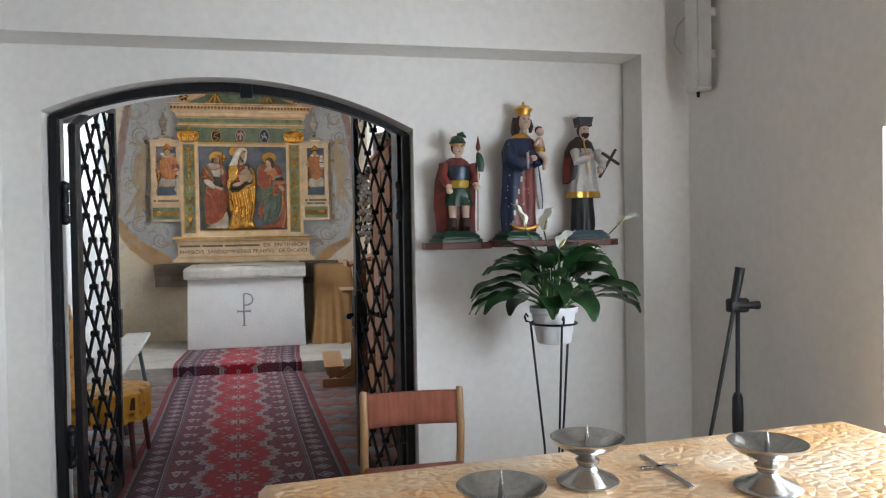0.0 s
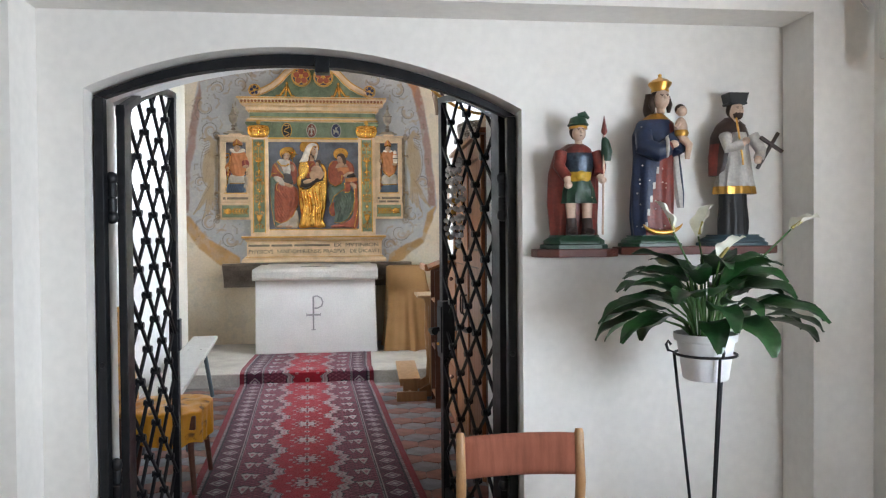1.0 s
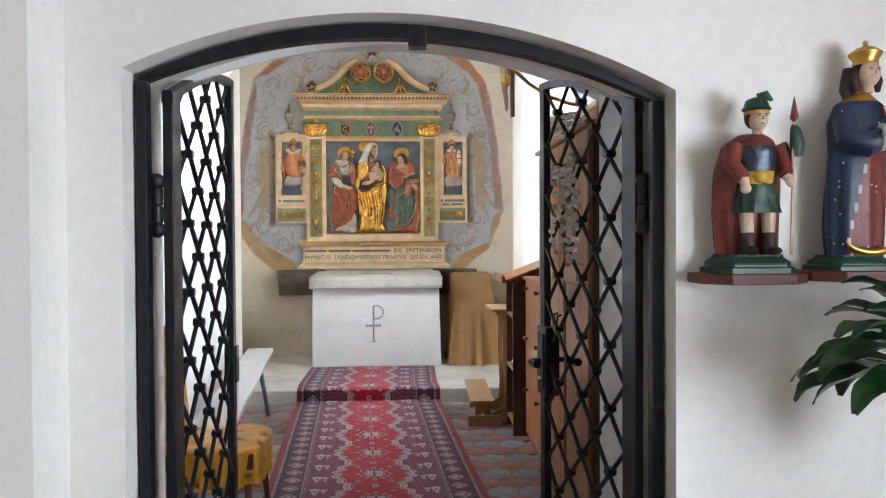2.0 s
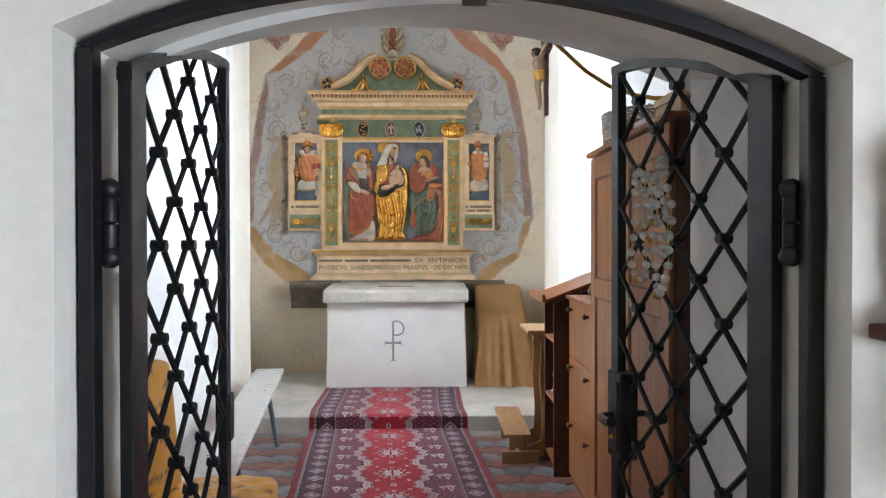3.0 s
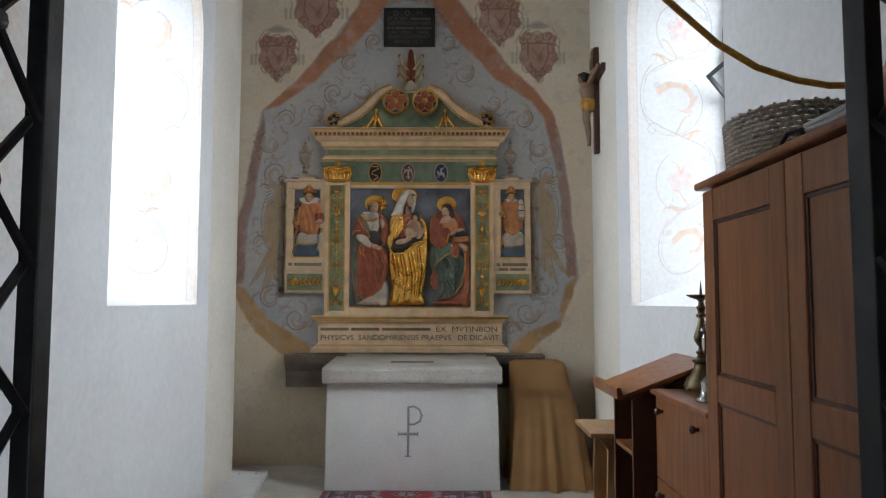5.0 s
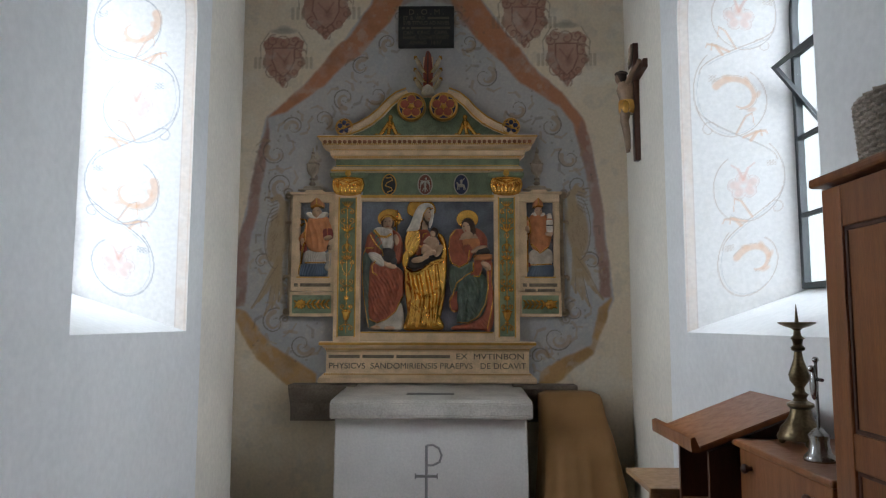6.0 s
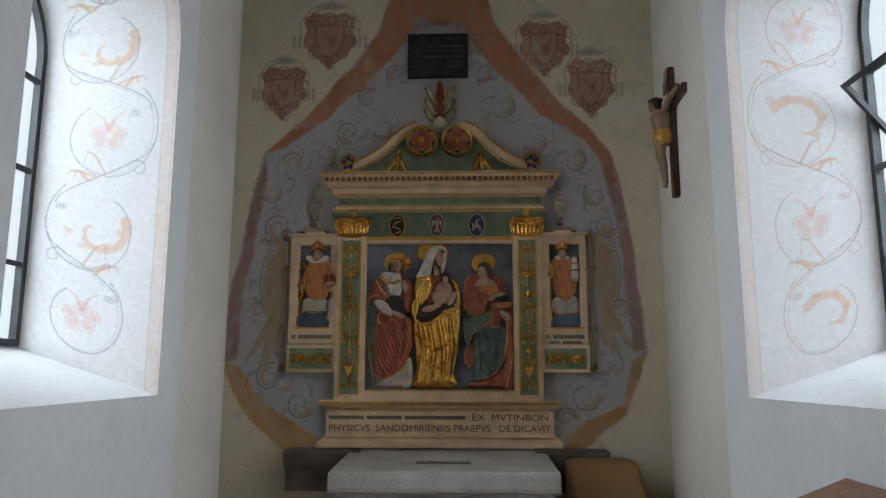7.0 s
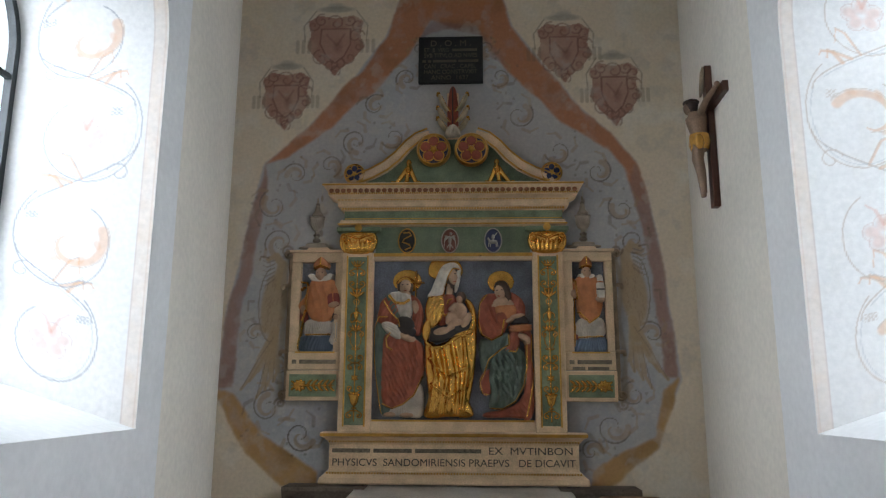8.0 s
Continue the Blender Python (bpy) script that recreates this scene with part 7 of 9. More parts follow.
def hang_beads(leaf):
    """Strings of glass beads looped over the lattice."""
    m = leaf.matrix_basis
    rng = random.Random(4)
    base = thing("bead_string", m @ Vector((0.6, 0.035, 1.5)), "long strings of clear glass beads looped over a lattice", "beads")
    bm = bmesh.new()
    bmesh.ops.create_icosphere(bm, subdivisions=2, radius=0.0148)
    me = bpy.data.meshes.new("bead")
    bm.to_mesh(me)
    bm.free()
    me.materials.append(GLASS_BEAD)
    me2 = me.copy()
    me2.materials.clear()
    me2.materials.append(AMBER)
    loops = [(0.66, 1.915, 0.045, 0.37), (0.60, 1.90, 0.03, 0.22), (0.525, 1.95, 0.035, 0.45), (0.50, 1.93, 0.03, 0.30), (0.56, 1.86, 0.05, 0.12)]
    for cu, z0, w, drop in loops:
        n = int(drop / 0.0172)
        path = []
        for k in range(n):
            a = math.tau * k / n
            u = cu + w * math.sin(a) * (1.15 - 0.3 * math.cos(a))
            z = z0 - drop * (1 - math.cos(a)) / 2 + rng.uniform(-0.002, 0.002)
            path.append(Vector((u, 0.030 + 0.008 * math.sin(a * 3 + cu * 20) + rng.uniform(0, 0.004), z)))
        for k, p in enumerate(path):
            ob = shared("bead", me2 if k == n // 2 else me, base, m @ Matrix.Translation(p))
        bm = bmesh.new()
        tube(bm, [m @ p for p in path + path[:1]], 0.0009, 5)
        part("cord", bm, GOLD, base)


gate_frame()
gate_leaf((-0.700, 3.358), (-0.737, 4.322), 2.038, 0.248, False, "black wrought-iron lattice leaf standing open beside a bench")
right_leaf, leaf_w = gate_leaf((0.896, 3.472), (0.722, 4.366), 2.051, 0.245, True, "black wrought-iron lattice leaf with lock, standing open beside a wardrobe")
hang_beads(right_leaf)

# ---- windows ----
PANE = bpy.data.materials.new("window_glass")
PANE.use_nodes = True
_g = PANE.node_tree
_b = _g.nodes["Principled BSDF"]
_b.inputs["Base Color"].default_value = (0.95, 0.97, 0.97, 1)
_b.inputs["Roughness"].default_value, _b.inputs["Transmission Weight"].default_value, _b.inputs["IOR"].default_value = 0.02, 1.0, 1.02
STEEL = mat("dark_green_painted_steel", (0.016, 0.022, 0.024), 0.45, var=0.2)


def arched_window(name, x, y0, y1, bars, vent):
    t = thing(name, (x, (y0 + y1) / 2, 1.95), "dark steel window with arched head and clear panes", "window", kind="structure")
    o, i = arch_loop(y0, y1, 1.95, 3.45, 3.98, 24), arch_loop(y0 + 0.035, y1 - 0.035, 1.985, 3.45, 3.945, 24)
    bm = bmesh.new()
    vo, vi = ([[bm.verts.new((xx, u, v)) for u, v in loop] for xx in (x - 0.02, x + 0.02)] for loop in (o, i))
    n = len(o)
    for k in range(n):
        j = (k + 1) % n
        bm.faces.new((vo[0][k], vo[0][j], vi[0][j], vi[0][k]))
        bm.faces.new((vo[1][k], vo[1][j], vi[1][j], vi[1][k]))
        bm.faces.new((vo[0][k], vo[0][j], vo[1][j], vo[1][k]))
        bm.faces.new((vi[0][k], vi[0][j], vi[1][j], vi[1][k]))
    part("window_frame", bm, STEEL, t)
    ym = (y0 + y1) / 2
    for z in bars:
        part("glazing_bar", boxes((x - 0.014, x + 0.014, y0 + 0.03, y1 - 0.03, z - 0.013, z + 0.013), bevel=0.002), STEEL, t)
    part("glazing_bar", boxes((x - 0.014, x + 0.014, ym - 0.013, ym + 0.013, 1.98, bars[-1]), bevel=0.002), STEEL, t)
    zs = [1.985, *bars, 3.94]
    for a, b in zip(zs, zs[1:]):
        last = b == zs[-1]
        for ya, yb in ((y0 + 0.036, ym - 0.014), (ym + 0.014, y1 - 0.036)):
            if vent and a == bars[-2]:
                continue
            bm = bmesh.new()
            if last:
                prism(bm, [(u, v) for u, v in arch_loop(y0 + 0.036, y1 - 0.036, b - 0.5, 3.45, b, 12) if ya - 0.02 <= u <= yb + 0.02 and v > a] + [(yb, a + 0.014), (ya, a + 0.014)], "x", x - 0.003, x + 0.003)
            else:
                box(bm, x - 0.003, x + 0.003, ya, yb, a + 0.014, b - 0.014)
            p = part("pane", bm, PANE, t)
            p.visible_shadow = False
    if vent:
        # a pivoting light that stands tilted, its head leaning into the room
        m = Matrix.Translation((x, ym, 3.06)) @ Matrix.Rotation(radians(-38), 4, "Y")
        bm = bmesh.new()
        w = (y1 - y0) / 2 - 0.04
        for a, b, c, d in ((-w, w, -0.24, -0.212), (-w, w, 0.212, 0.24), (-w, -w + 0.028, -0.212, 0.212), (w - 0.028, w, -0.212, 0.212)):
            box(bm, -0.012, 0.012, a, b, c, d, m=m)
        v = part("vent", bm, STEEL, t, "tilted pivoting light")
        bm = bmesh.new()
        box(bm, -0.002, 0.002, -w + 0.028, w - 0.028, -0.212, 0.212, m=m)
        part("pane", bm, PANE, v).visible_shadow = False


arched_window("window_1", -2.48, 6.955, 7.93, (2.37, 2.87, 3.37), False)
arched_window("window_2", 1.88, 6.855, 7.80, (2.37, 2.82, 3.32), True)

WHITE_PAINT = mat("white_window_paint", (0.78, 0.77, 0.74), 0.45, var=0.05)
for nm, dims in (("window_3", ((2.46, 2.50, -0.2, 1.765, 0.85, 0.91), (2.46, 2.50, -0.2, 1.765, 1.82, 1.88), (2.46, 2.50, -0.2, -0.14, 0.91, 1.82), (2.46, 2.50, 1.705, 1.765, 0.91, 1.82), (2.46, 2.50, 0.75, 0.81, 0.91, 1.82))),):
    w = thing(nm, (dims[0][0], dims[0][2], dims[0][4]), "white painted casement window", "window", kind="structure")
    for d in dims:
        part("window_frame", boxes(d), WHITE_PAINT, w)

# pale overcast sky and ground beyond the glass
SKYCARD = bpy.data.materials.new("overcast_backdrop")
SKYCARD.use_nodes = True
_b = SKYCARD.node_tree.nodes["Principled BSDF"]
_b.inputs["Base Color"].default_value = (0.8, 0.85, 0.9, 1)
_b.inputs["Emission Color"].default_value = (0.92, 0.97, 1.0, 1)
_b.inputs["Emission Strength"].default_value = 1.6
for nm, d in (("backdrop", (-9.0, -8.9, -8, 50, -2, 16)), ("backdrop", (9.0, 9.1, -8, 50, -2, 16))):
    tagged(part(nm, boxes(d, bevel=0), SKYCARD), "pale overcast sky", "sky", kind="structure")
tagged(part("ground", boxes((-9, 9, -9, 50, -0.4, -0.2), bevel=0), mat("lawn", (0.06, 0.09, 0.03), 0.9, var=0.3)), "grass outside the chapel", "ground", kind="structure")

# ---- chapel furniture ----


def panel_x(name, x, y0, y1, z0, z1, parent, material, thick=0.02, bevel=0.003, label=""):
    return part(name, boxes((x, x + thick, y0, y1, z0, z1), bevel=bevel), material, parent, label)


def build_wardrobe():
    x, y0, y1, H, D = 0.975, 4.47, 5.82, 2.19, 0.50
    t = thing("wardrobe", (x + D / 2, (y0 + y1) / 2, 0), "tall cherry-brown two-door wardrobe with panelled doors", "wardrobe")
    part("body", boxes((x + 0.022, x + D, y0 + 0.01, y1 - 0.01, 0.08, H - 0.03), bevel=0.003), WOOD_DARK, t, "dark brown carcass")
    part("plinth", boxes((x + 0.05, x + D, y0 + 0.03, y1 - 0.03, 0.0, 0.08), bevel=0.002), WOOD_DARK, t)
    part("top_board", boxes((x - 0.03, x + D + 0.01, y0 - 0.025, y1 + 0.025, H - 0.03, H), bevel=0.010), WOOD, t)
    ym = (y0 + y1) / 2
    for a, b, hy in ((y0 + 0.012, ym - 0.002, ym - 0.055), (ym + 0.002, y1 - 0.012, ym + 0.055)):
        d = panel_x("door", x + 0.004, a, b, 0.09, H - 0.04, t, WOOD, 0.012)
        st = 0.10
        for q0, q1 in ((a, a + st), (b - st, b)):
            panel_x("stile", x - 0.008, q0, q1, 0.09, H - 0.04, d, WOOD, 0.014, 0.004)
        for z0, z1 in ((0.09, 0.22), (1.36, 1.46), (H - 0.16, H - 0.04)):
            panel_x("rail", x - 0.007, a + st, b - st, z0, z1, d, WOOD, 0.013, 0.004)
        for z0, z1 in ((0.22, 1.36), (1.46, H - 0.16)):
            for c in ((a + st, a + st + 0.012, z0, z1), (b - st - 0.012, b - st, z0, z1), (a + st, b - st, z0, z0 + 0.012), (a + st, b - st, z1 - 0.012, z1)):
                part("moulding", boxes((x - 0.001, x + 0.006, *c), bevel=0.002), WOOD_DARK, d)
        bm = bmesh.new()
        tube(bm, [(x - 0.006, hy, 1.015), (x - 0.030, hy, 1.02), (x - 0.036, hy, 1.04), (x - 0.036, hy, 1.13), (x - 0.030, hy, 1.15), (x - 0.006, hy, 1.155)], 0.006, 8)
        part("handle", bm, IRON, d, "dark bow handle", smooth=True)
    # things lying on top
    WICKER = mat("grey_brown_wicker", (0.40, 0.33, 0.26), 0.75, var=0.30, scale=40, fine=150, bump=0.2)
    b = thing("wicker_basket", (1.165, 5.545, H), "oval grey-brown wicker basket on a wardrobe", "basket")
    for k in range(11):
        z = H + 0.012 + 0.0165 * k
        bm = bmesh.new()
        pts = []
        for i in range(73):
            a = math.tau * i / 72
            o = 0.005 * (1 if (i + k) % 2 else -1)
            r = 1 + 0.06 * k / 10
            pts.append((1.165 + (0.17 * r + o) * math.cos(a), 5.545 + (0.24 * r + o) * math.sin(a), z))
        tube(bm, pts, 0.0085, 6)
        part("woven_course", bm, WICKER, b, smooth=True)
    bm = bmesh.new()
    for i in range(30):
        a = math.tau * i / 30
        tube(bm, [(1.165 + 0.168 * math.cos(a), 5.545 + 0.238 * math.sin(a), H + 0.003), (1.165 + 0.18 * math.cos(a), 5.545 + 0.254 * math.sin(a), H + 0.19)], 0.006, 5)
    tagged(part("stakes", bm, WICKER, b), kind="stuff")
    bm = bmesh.new()
    lathe(bm, [(0.165, 0.004), (0.165, 0.012)], 32, Matrix.Translation((1.165, 5.545, H)), (1, 1.42))
    part("bottom", bm, WICKER, b)
    LINENW = mat("folded_white_linen", (0.62, 0.60, 0.58), 0.85, var=0.12, scale=12)
    bm = bmesh.new()
    for k in range(4):
        box(bm, 1.02, 1.38, 4.88 + 0.01 * k, 5.16 - 0.008 * k, H + 0.001 + 0.016 * k, H + 0.015 + 0.016 * k, bevel=0.006)
    tagged(part("folded_linen", bm, LINENW), "folded white linen on a wardrobe", "linen")
    c = thing("flat_case", (1.2, 4.66, H), "pale wooden case lying on a wardrobe", "case")
    part("base", boxes((1.02, 1.42, 4.50, 4.82, H, H + 0.07), bevel=0.006), WOOD_LIGHT, c)
    part("lid", boxes((1.015, 1.425, 4.495, 4.825, H + 0.072, H + 0.105), bevel=0.006), PAPER, c)
    bm = bmesh.new()
    tube(bm, [(1.0, 5.08, H + 0.006), (1.0, 5.10, H + 0.035), (1.0, 5.18, H + 0.045), (1.0, 5.22, H + 0.03), (1.0, 5.23, H + 0.006)], 0.008, 8)
    tagged(part("metal_bracket", bm, IRON, smooth=True), "small dark metal bow on a wardrobe", "bracket")


def build_drawers():
    x, y0, y1, H = 1.0, 5.875, 6.61, 1.30
    t = thing("shoe_cabinet", (1.2, 6.24, 0), "cherry-brown tip-out cabinet with round wooden knobs", "cabinet")
    part("body", boxes((x + 0.02, 1.38, y0 + 0.01, y1 - 0.01, 0.0, H - 0.025), bevel=0.003), WOOD_DARK, t)
    part("top_board", boxes((x - 0.02, 1.40, y0 - 0.015, y1 + 0.015, H - 0.025, H), bevel=0.008), WOOD, t)
    KNOB = mat("dark_turned_wood", (0.075, 0.025, 0.014), 0.3, var=0.2)
    for z0, z1 in ((0.06, 0.48), (0.485, 0.88), (0.885, 1.27)):
        d = panel_x("flap", x, y0 + 0.02, y1 - 0.02, z0, z1, t, WOOD, 0.02, 0.005)
        for y in (y0 + 0.13, y1 - 0.13):
            bm = bmesh.new()
            lathe(bm, [(0.009, 0), (0.009, 0.012), (0.017, 0.020), (0.019, 0.030), (0.012, 0.038), (0.002, 0.040)], 16, pose(x, y, z1 - 0.06, 0, -90))
            part("knob", bm, KNOB, d, "dark turned wooden knob", smooth=True)


BRASS = mat("aged_brass", (0.21, 0.155, 0.085), 0.32, metal=0.9, var=0.3, scale=14, fine=90, bump=0.05)
PEWTER = mat("polished_pewter", (0.50, 0.49, 0.47), 0.22, metal=0.95, var=0.15, scale=14, fine=90, bump=0.04)


def candlestick(x, y, z, h, material, label):
    t = thing("candlestick", (x, y, z), label, "candlestick")
    s = h / 0.53
    m = Matrix.Translation((x, y, z)) @ Matrix.Diagonal((s, s, s, 1))
    bm = bmesh.new()
    lathe(bm, [(0.085, 0.022), (0.088, 0.03), (0.082, 0.045), (0.078, 0.05), (0.074, 0.065), (0.055, 0.085), (0.042, 0.11), (0.036, 0.135), (0.048, 0.145), (0.048, 0.155), (0.028, 0.165)], 28, m)
    part("foot", bm, material, t, smooth=True)
    bm = bmesh.new()
    lathe(bm, [(0.028, 0.163), (0.022, 0.175), (0.030, 0.19), (0.018, 0.20), (0.016, 0.215), (0.034, 0.24), (0.038, 0.262), (0.030, 0.285), (0.018, 0.32), (0.014, 0.35), (0.024, 0.355), (0.026, 0.365), (0.016, 0.375), (0.020, 0.395), (0.026, 0.40), (0.014, 0.412), (0.012, 0.43), (0.020, 0.438)], 24, m)
    part("stem", bm, material, t, smooth=True)
    bm = bmesh.new()
    lathe(bm, [(0.016, 0.436), (0.05, 0.448), (0.068, 0.458), (0.066, 0.462), (0.045, 0.455), (0.008, 0.456)], 28, m)
    part("drip_pan", bm, material, t, smooth=True)
    bm = bmesh.new()
    lathe(bm, [(0.008, 0.455), (0.006, 0.48), (0.001, 0.53)], 10, m)
    part("pricket", bm, material, t, smooth=True)
    for k in range(3):
        a = k * math.tau / 3 + 0.4
        bm = bmesh.new()
        ball(bm, m @ Vector((0.07 * math.cos(a), 0.07 * math.sin(a), 0.013)), 0.0135 * s)
        part("ball_foot", bm, material, t, smooth=True)


def build_lectern():
    t = thing("lectern", (1.08, 6.88, 0), "reddish-brown lectern with slanted top and open shelves", "lectern")
    x0, x1, y0, y1 = 0.91, 1.26, 6.68, 7.08
    for a, b in ((y0, y0 + 0.022), (y1 - 0.022, y1)):
        bm = bmesh.new()
        prism(bm, [(x0, 0), (x0, 1.235), (x1, 1.375), (x1, 0)], "y", a, b)
        part("side_panel", bm, WOOD_DARK, t)
    part("back_panel", boxes((x1 - 0.012, x1, y0 + 0.022, y1 - 0.022, 0.0, 1.36), bevel=0.001), WOOD_DARK, t)
    for z in (0.08, 0.52, 0.95):
        part("shelf", boxes((x0 + 0.005, x1 - 0.014, y0 + 0.022, y1 - 0.022, z, z + 0.022), bevel=0.002), WOOD, t)
    bm = bmesh.new()
    prism(bm, [(0.845, 1.245), (0.845, 1.268), (1.285, 1.438), (1.285, 1.415)], "y", 6.60, 7.16)
    bmesh.ops.bevel(bm, geom=list(bm.edges), offset=0.004, segments=2, affect="EDGES")
    part("top_board", bm, WOOD, t)
    bm = bmesh.new()
    prism(bm, [(0.815, 1.248), (0.812, 1.30), (0.83, 1.308), (0.848, 1.262), (0.848, 1.245)], "y", 6.60, 7.16)
    part("book_lip", bm, WOOD, t)
    bm = bmesh.new()
    tube(bm, [(x0 + 0.03, y0 + 0.18 + 0.05 * math.cos(a), 0.72 + 0.075 * math.sin(a)) for a in [k * math.tau / 20 + 1 for k in range(16)]], 0.008, 8)
    tagged(part("metal_hoop", bm, PEWTER, smooth=True), "bent shiny metal hoop standing on a lectern shelf", "hoop")
    bpy.data.objects["metal_hoop"].location.z = -0.72 + 0.075 + 0.542 + 0.008
    # prie-dieu beyond it
    p = thing("prie_dieu", (0.98, 7.4, 0), "light brown wooden prie-dieu with a low kneeler", "prie-dieu")
    part("arm_board", boxes((0.79, 1.12, 7.14, 7.62, 0.96, 0.985), bevel=0.005), WOOD_LIGHT, p)
    for y in (7.18, 7.55):
        bm = bmesh.new()
        prism(bm, [(0.84, 0.96), (1.10, 0.96), (1.10, 0.0), (0.80, 0.0), (0.80, 0.07), (0.90, 0.12), (0.91, 0.30), (0.89, 0.60), (0.90, 0.88)], "y", y, y + 0.025)
        part("side_panel", bm, WOOD_LIGHT, p)
    part("back_panel", boxes((1.08, 1.10, 7.20, 7.55, 0.05, 0.95), bevel=0.002), WOOD_LIGHT, p)
    k = thing("kneeler", (0.70, 7.3, 0), "low brown wooden kneeler with a slanted board", "kneeler")
    bm = bmesh.new()
    prism(bm, [(7.03, 0.185), (7.03, 0.21), (7.78, 0.25), (7.78, 0.225)], "x", 0.60, 0.80)
    part("board", bm, WOOD_LIGHT, k)
    part("foot_board", boxes((0.575, 0.86, 7.0, 7.03, 0.0, 0.09), bevel=0.003), WOOD_LIGHT, k)
    for y in (7.10, 7.68):
        part("leg", boxes((0.64, 0.78, y, y + 0.025, 0.0, 0.19), bevel=0.003), WOOD_LIGHT, k)
    part("stretcher", boxes((0.69, 0.715, 7.03, 7.70, 0.03, 0.085), bevel=0.003), WOOD_LIGHT, k)


def build_bench():
    a, b = Vector((-1.10, 5.15, 0.47)), Vector((-1.47, 8.42, 0.47))
    d = (b - a).normalized()
    turn = math.degrees(math.atan2(d.y, d.x))
    L = (b - a).length
    t = thing("bench", (a.x, a.y, 0), "narrow worn grey wooden bench with splayed legs", "bench", turn=turn)
    bm = bmesh.new()
    box(bm, 0, L, -0.13, 0.13, 0.435, 0.475, bevel=0.008)
    part("plank", bm, PLANK, t, local=True)
    LEG = mat("blue_grey_painted_wood", (0.10, 0.13, 0.15), 0.6, var=0.25)
    for u in (0.55, L - 1.0):
        for s in (-1, 1):
            bm = bmesh.new()
            tube(bm, [(u, s * 0.09, 0.44), (u + (0.05 if u > 1 else -0.05), s * 0.155, 0.0)], [0.021, 0.019], 10)
            part("leg", bm, LEG, t, local=True, smooth=True)
        part("batten", boxes((u - 0.03, u + 0.03, -0.11, 0.11, 0.41, 0.436), bevel=0.003), LEG, t, local=True)
    bm = bmesh.new()
    for u in (0.55, L - 1.0, L - 0.1):
        for s in (-0.06, 0.06):
            lathe(bm, [(0.009, 0.4745), (0.009, 0.4765)], 10, Matrix.Translation((u, s, 0)))
    part("nail_head", bm, IRON, t, local=True)


def build_gold_chair():
    BROCADE = painted("gold_brocade", 0.42, metal=0.1, fine=180, bump=0.15, sheen=0.05)
    t = thing("upholstered_chair", (-1.0, 4.95, 0), "wooden chair upholstered in gold floral brocade", "chair")

    def brocade(w, h):
        c = Canvas(w, h, 0.008, (0.52, 0.22, 0.012))
        c.lay(0.6 * c.turbulence(9, 3), (0.62, 0.31, 0.02))
        rng = random.Random(2)
        for k in range(int(w * h * 38)):
            u, v, a = rng.uniform(0, w), rng.uniform(0, h), rng.uniform(0, 6.3)
            for q in range(5):
                b = a + (q - 2) * 0.45
                c.stroke([(u, v), (u + 0.03 * math.cos(b), v + 0.03 * math.sin(b)), (u + 0.06 * math.cos(b + 0.3), v + 0.06 * math.sin(b + 0.3))], 0.013, (0.13, 0.055, 0.015), 0.75, taper=True)
        return c

    # draped seat cloth: a rounded cushion with hanging, ruffled sides
    c = brocade(2.2, 0.62)

    def seat(u, v):
        a = u / 2.2 * math.tau
        f = v / 0.62
        ca, sa = np.cos(a), np.sin(a)
        sq = (np.abs(ca) ** 4 + np.abs(sa) ** 4) ** -0.25
        r = np.where(f > 0.45, (1 - f) / 0.55, 1.0)
        hang = np.clip((0.45 - f) / 0.45, 0, 1)
        ruff = 1 + 0.05 * hang * np.sin(a * 17) + 0.04 * hang * np.sin(a * 9 + 1)
        x = -0.96 + 0.25 * sq * ca * r * ruff
        y = 4.97 + 0.275 * sq * sa * r * ruff
        z = 0.50 + 0.03 * np.sqrt(np.clip(1 - r ** 2, 0, 1)) - 0.19 * hang + 0.012 * hang * np.sin(a * 6)
        return x, y, z + 0.006 * np.sin(x * 40) * np.sin(y * 35)
    ob = c.mesh("seat", seat, BROCADE)
    hold(ob, t)
    c = brocade(1.5, 1.35)

    def back(u, v):
        a = u / 1.5 * math.tau
        f = v / 1.35
        ca, sa = np.cos(a), np.sin(a)
        sq = (np.abs(ca) ** 6 + np.abs(sa) ** 6) ** (-1 / 6)
        r = np.where(f > 0.92, np.sqrt(np.clip(1 - ((f - 0.92) / 0.08) ** 2, 0, 1)), 1.0)
        return -1.235 + 0.05 * sq * ca * r - 0.06 * f, 4.95 + 0.25 * sq * sa * r * np.where(f > 0.8, 1 - 1.2 * (f - 0.8) ** 2 * 4, 1), 0.45 + 0.68 * f
    ob = c.mesh("backrest", back, BROCADE)
    hold(ob, t)
    part("seat_frame", boxes((-1.20, -0.74, 4.73, 5.21, 0.40, 0.485), bevel=0.006), WOOD_DARK, t)
    for x, y, dx, dy in ((-0.78, 4.77, 0.03, -0.03), (-0.78, 5.17, 0.03, 0.03), (-1.17, 4.77, -0.06, -0.02), (-1.17, 5.17, -0.06, 0.02)):
        bm = bmesh.new()
        tube(bm, [(x, y, 0.43), (x + dx * 0.2, y + dy * 0.2, 0.25), (x + dx, y + dy, 0.0)], [0.024, 0.019, 0.016], 8)
        part("leg", bm, WOOD_DARK, t, smooth=True)


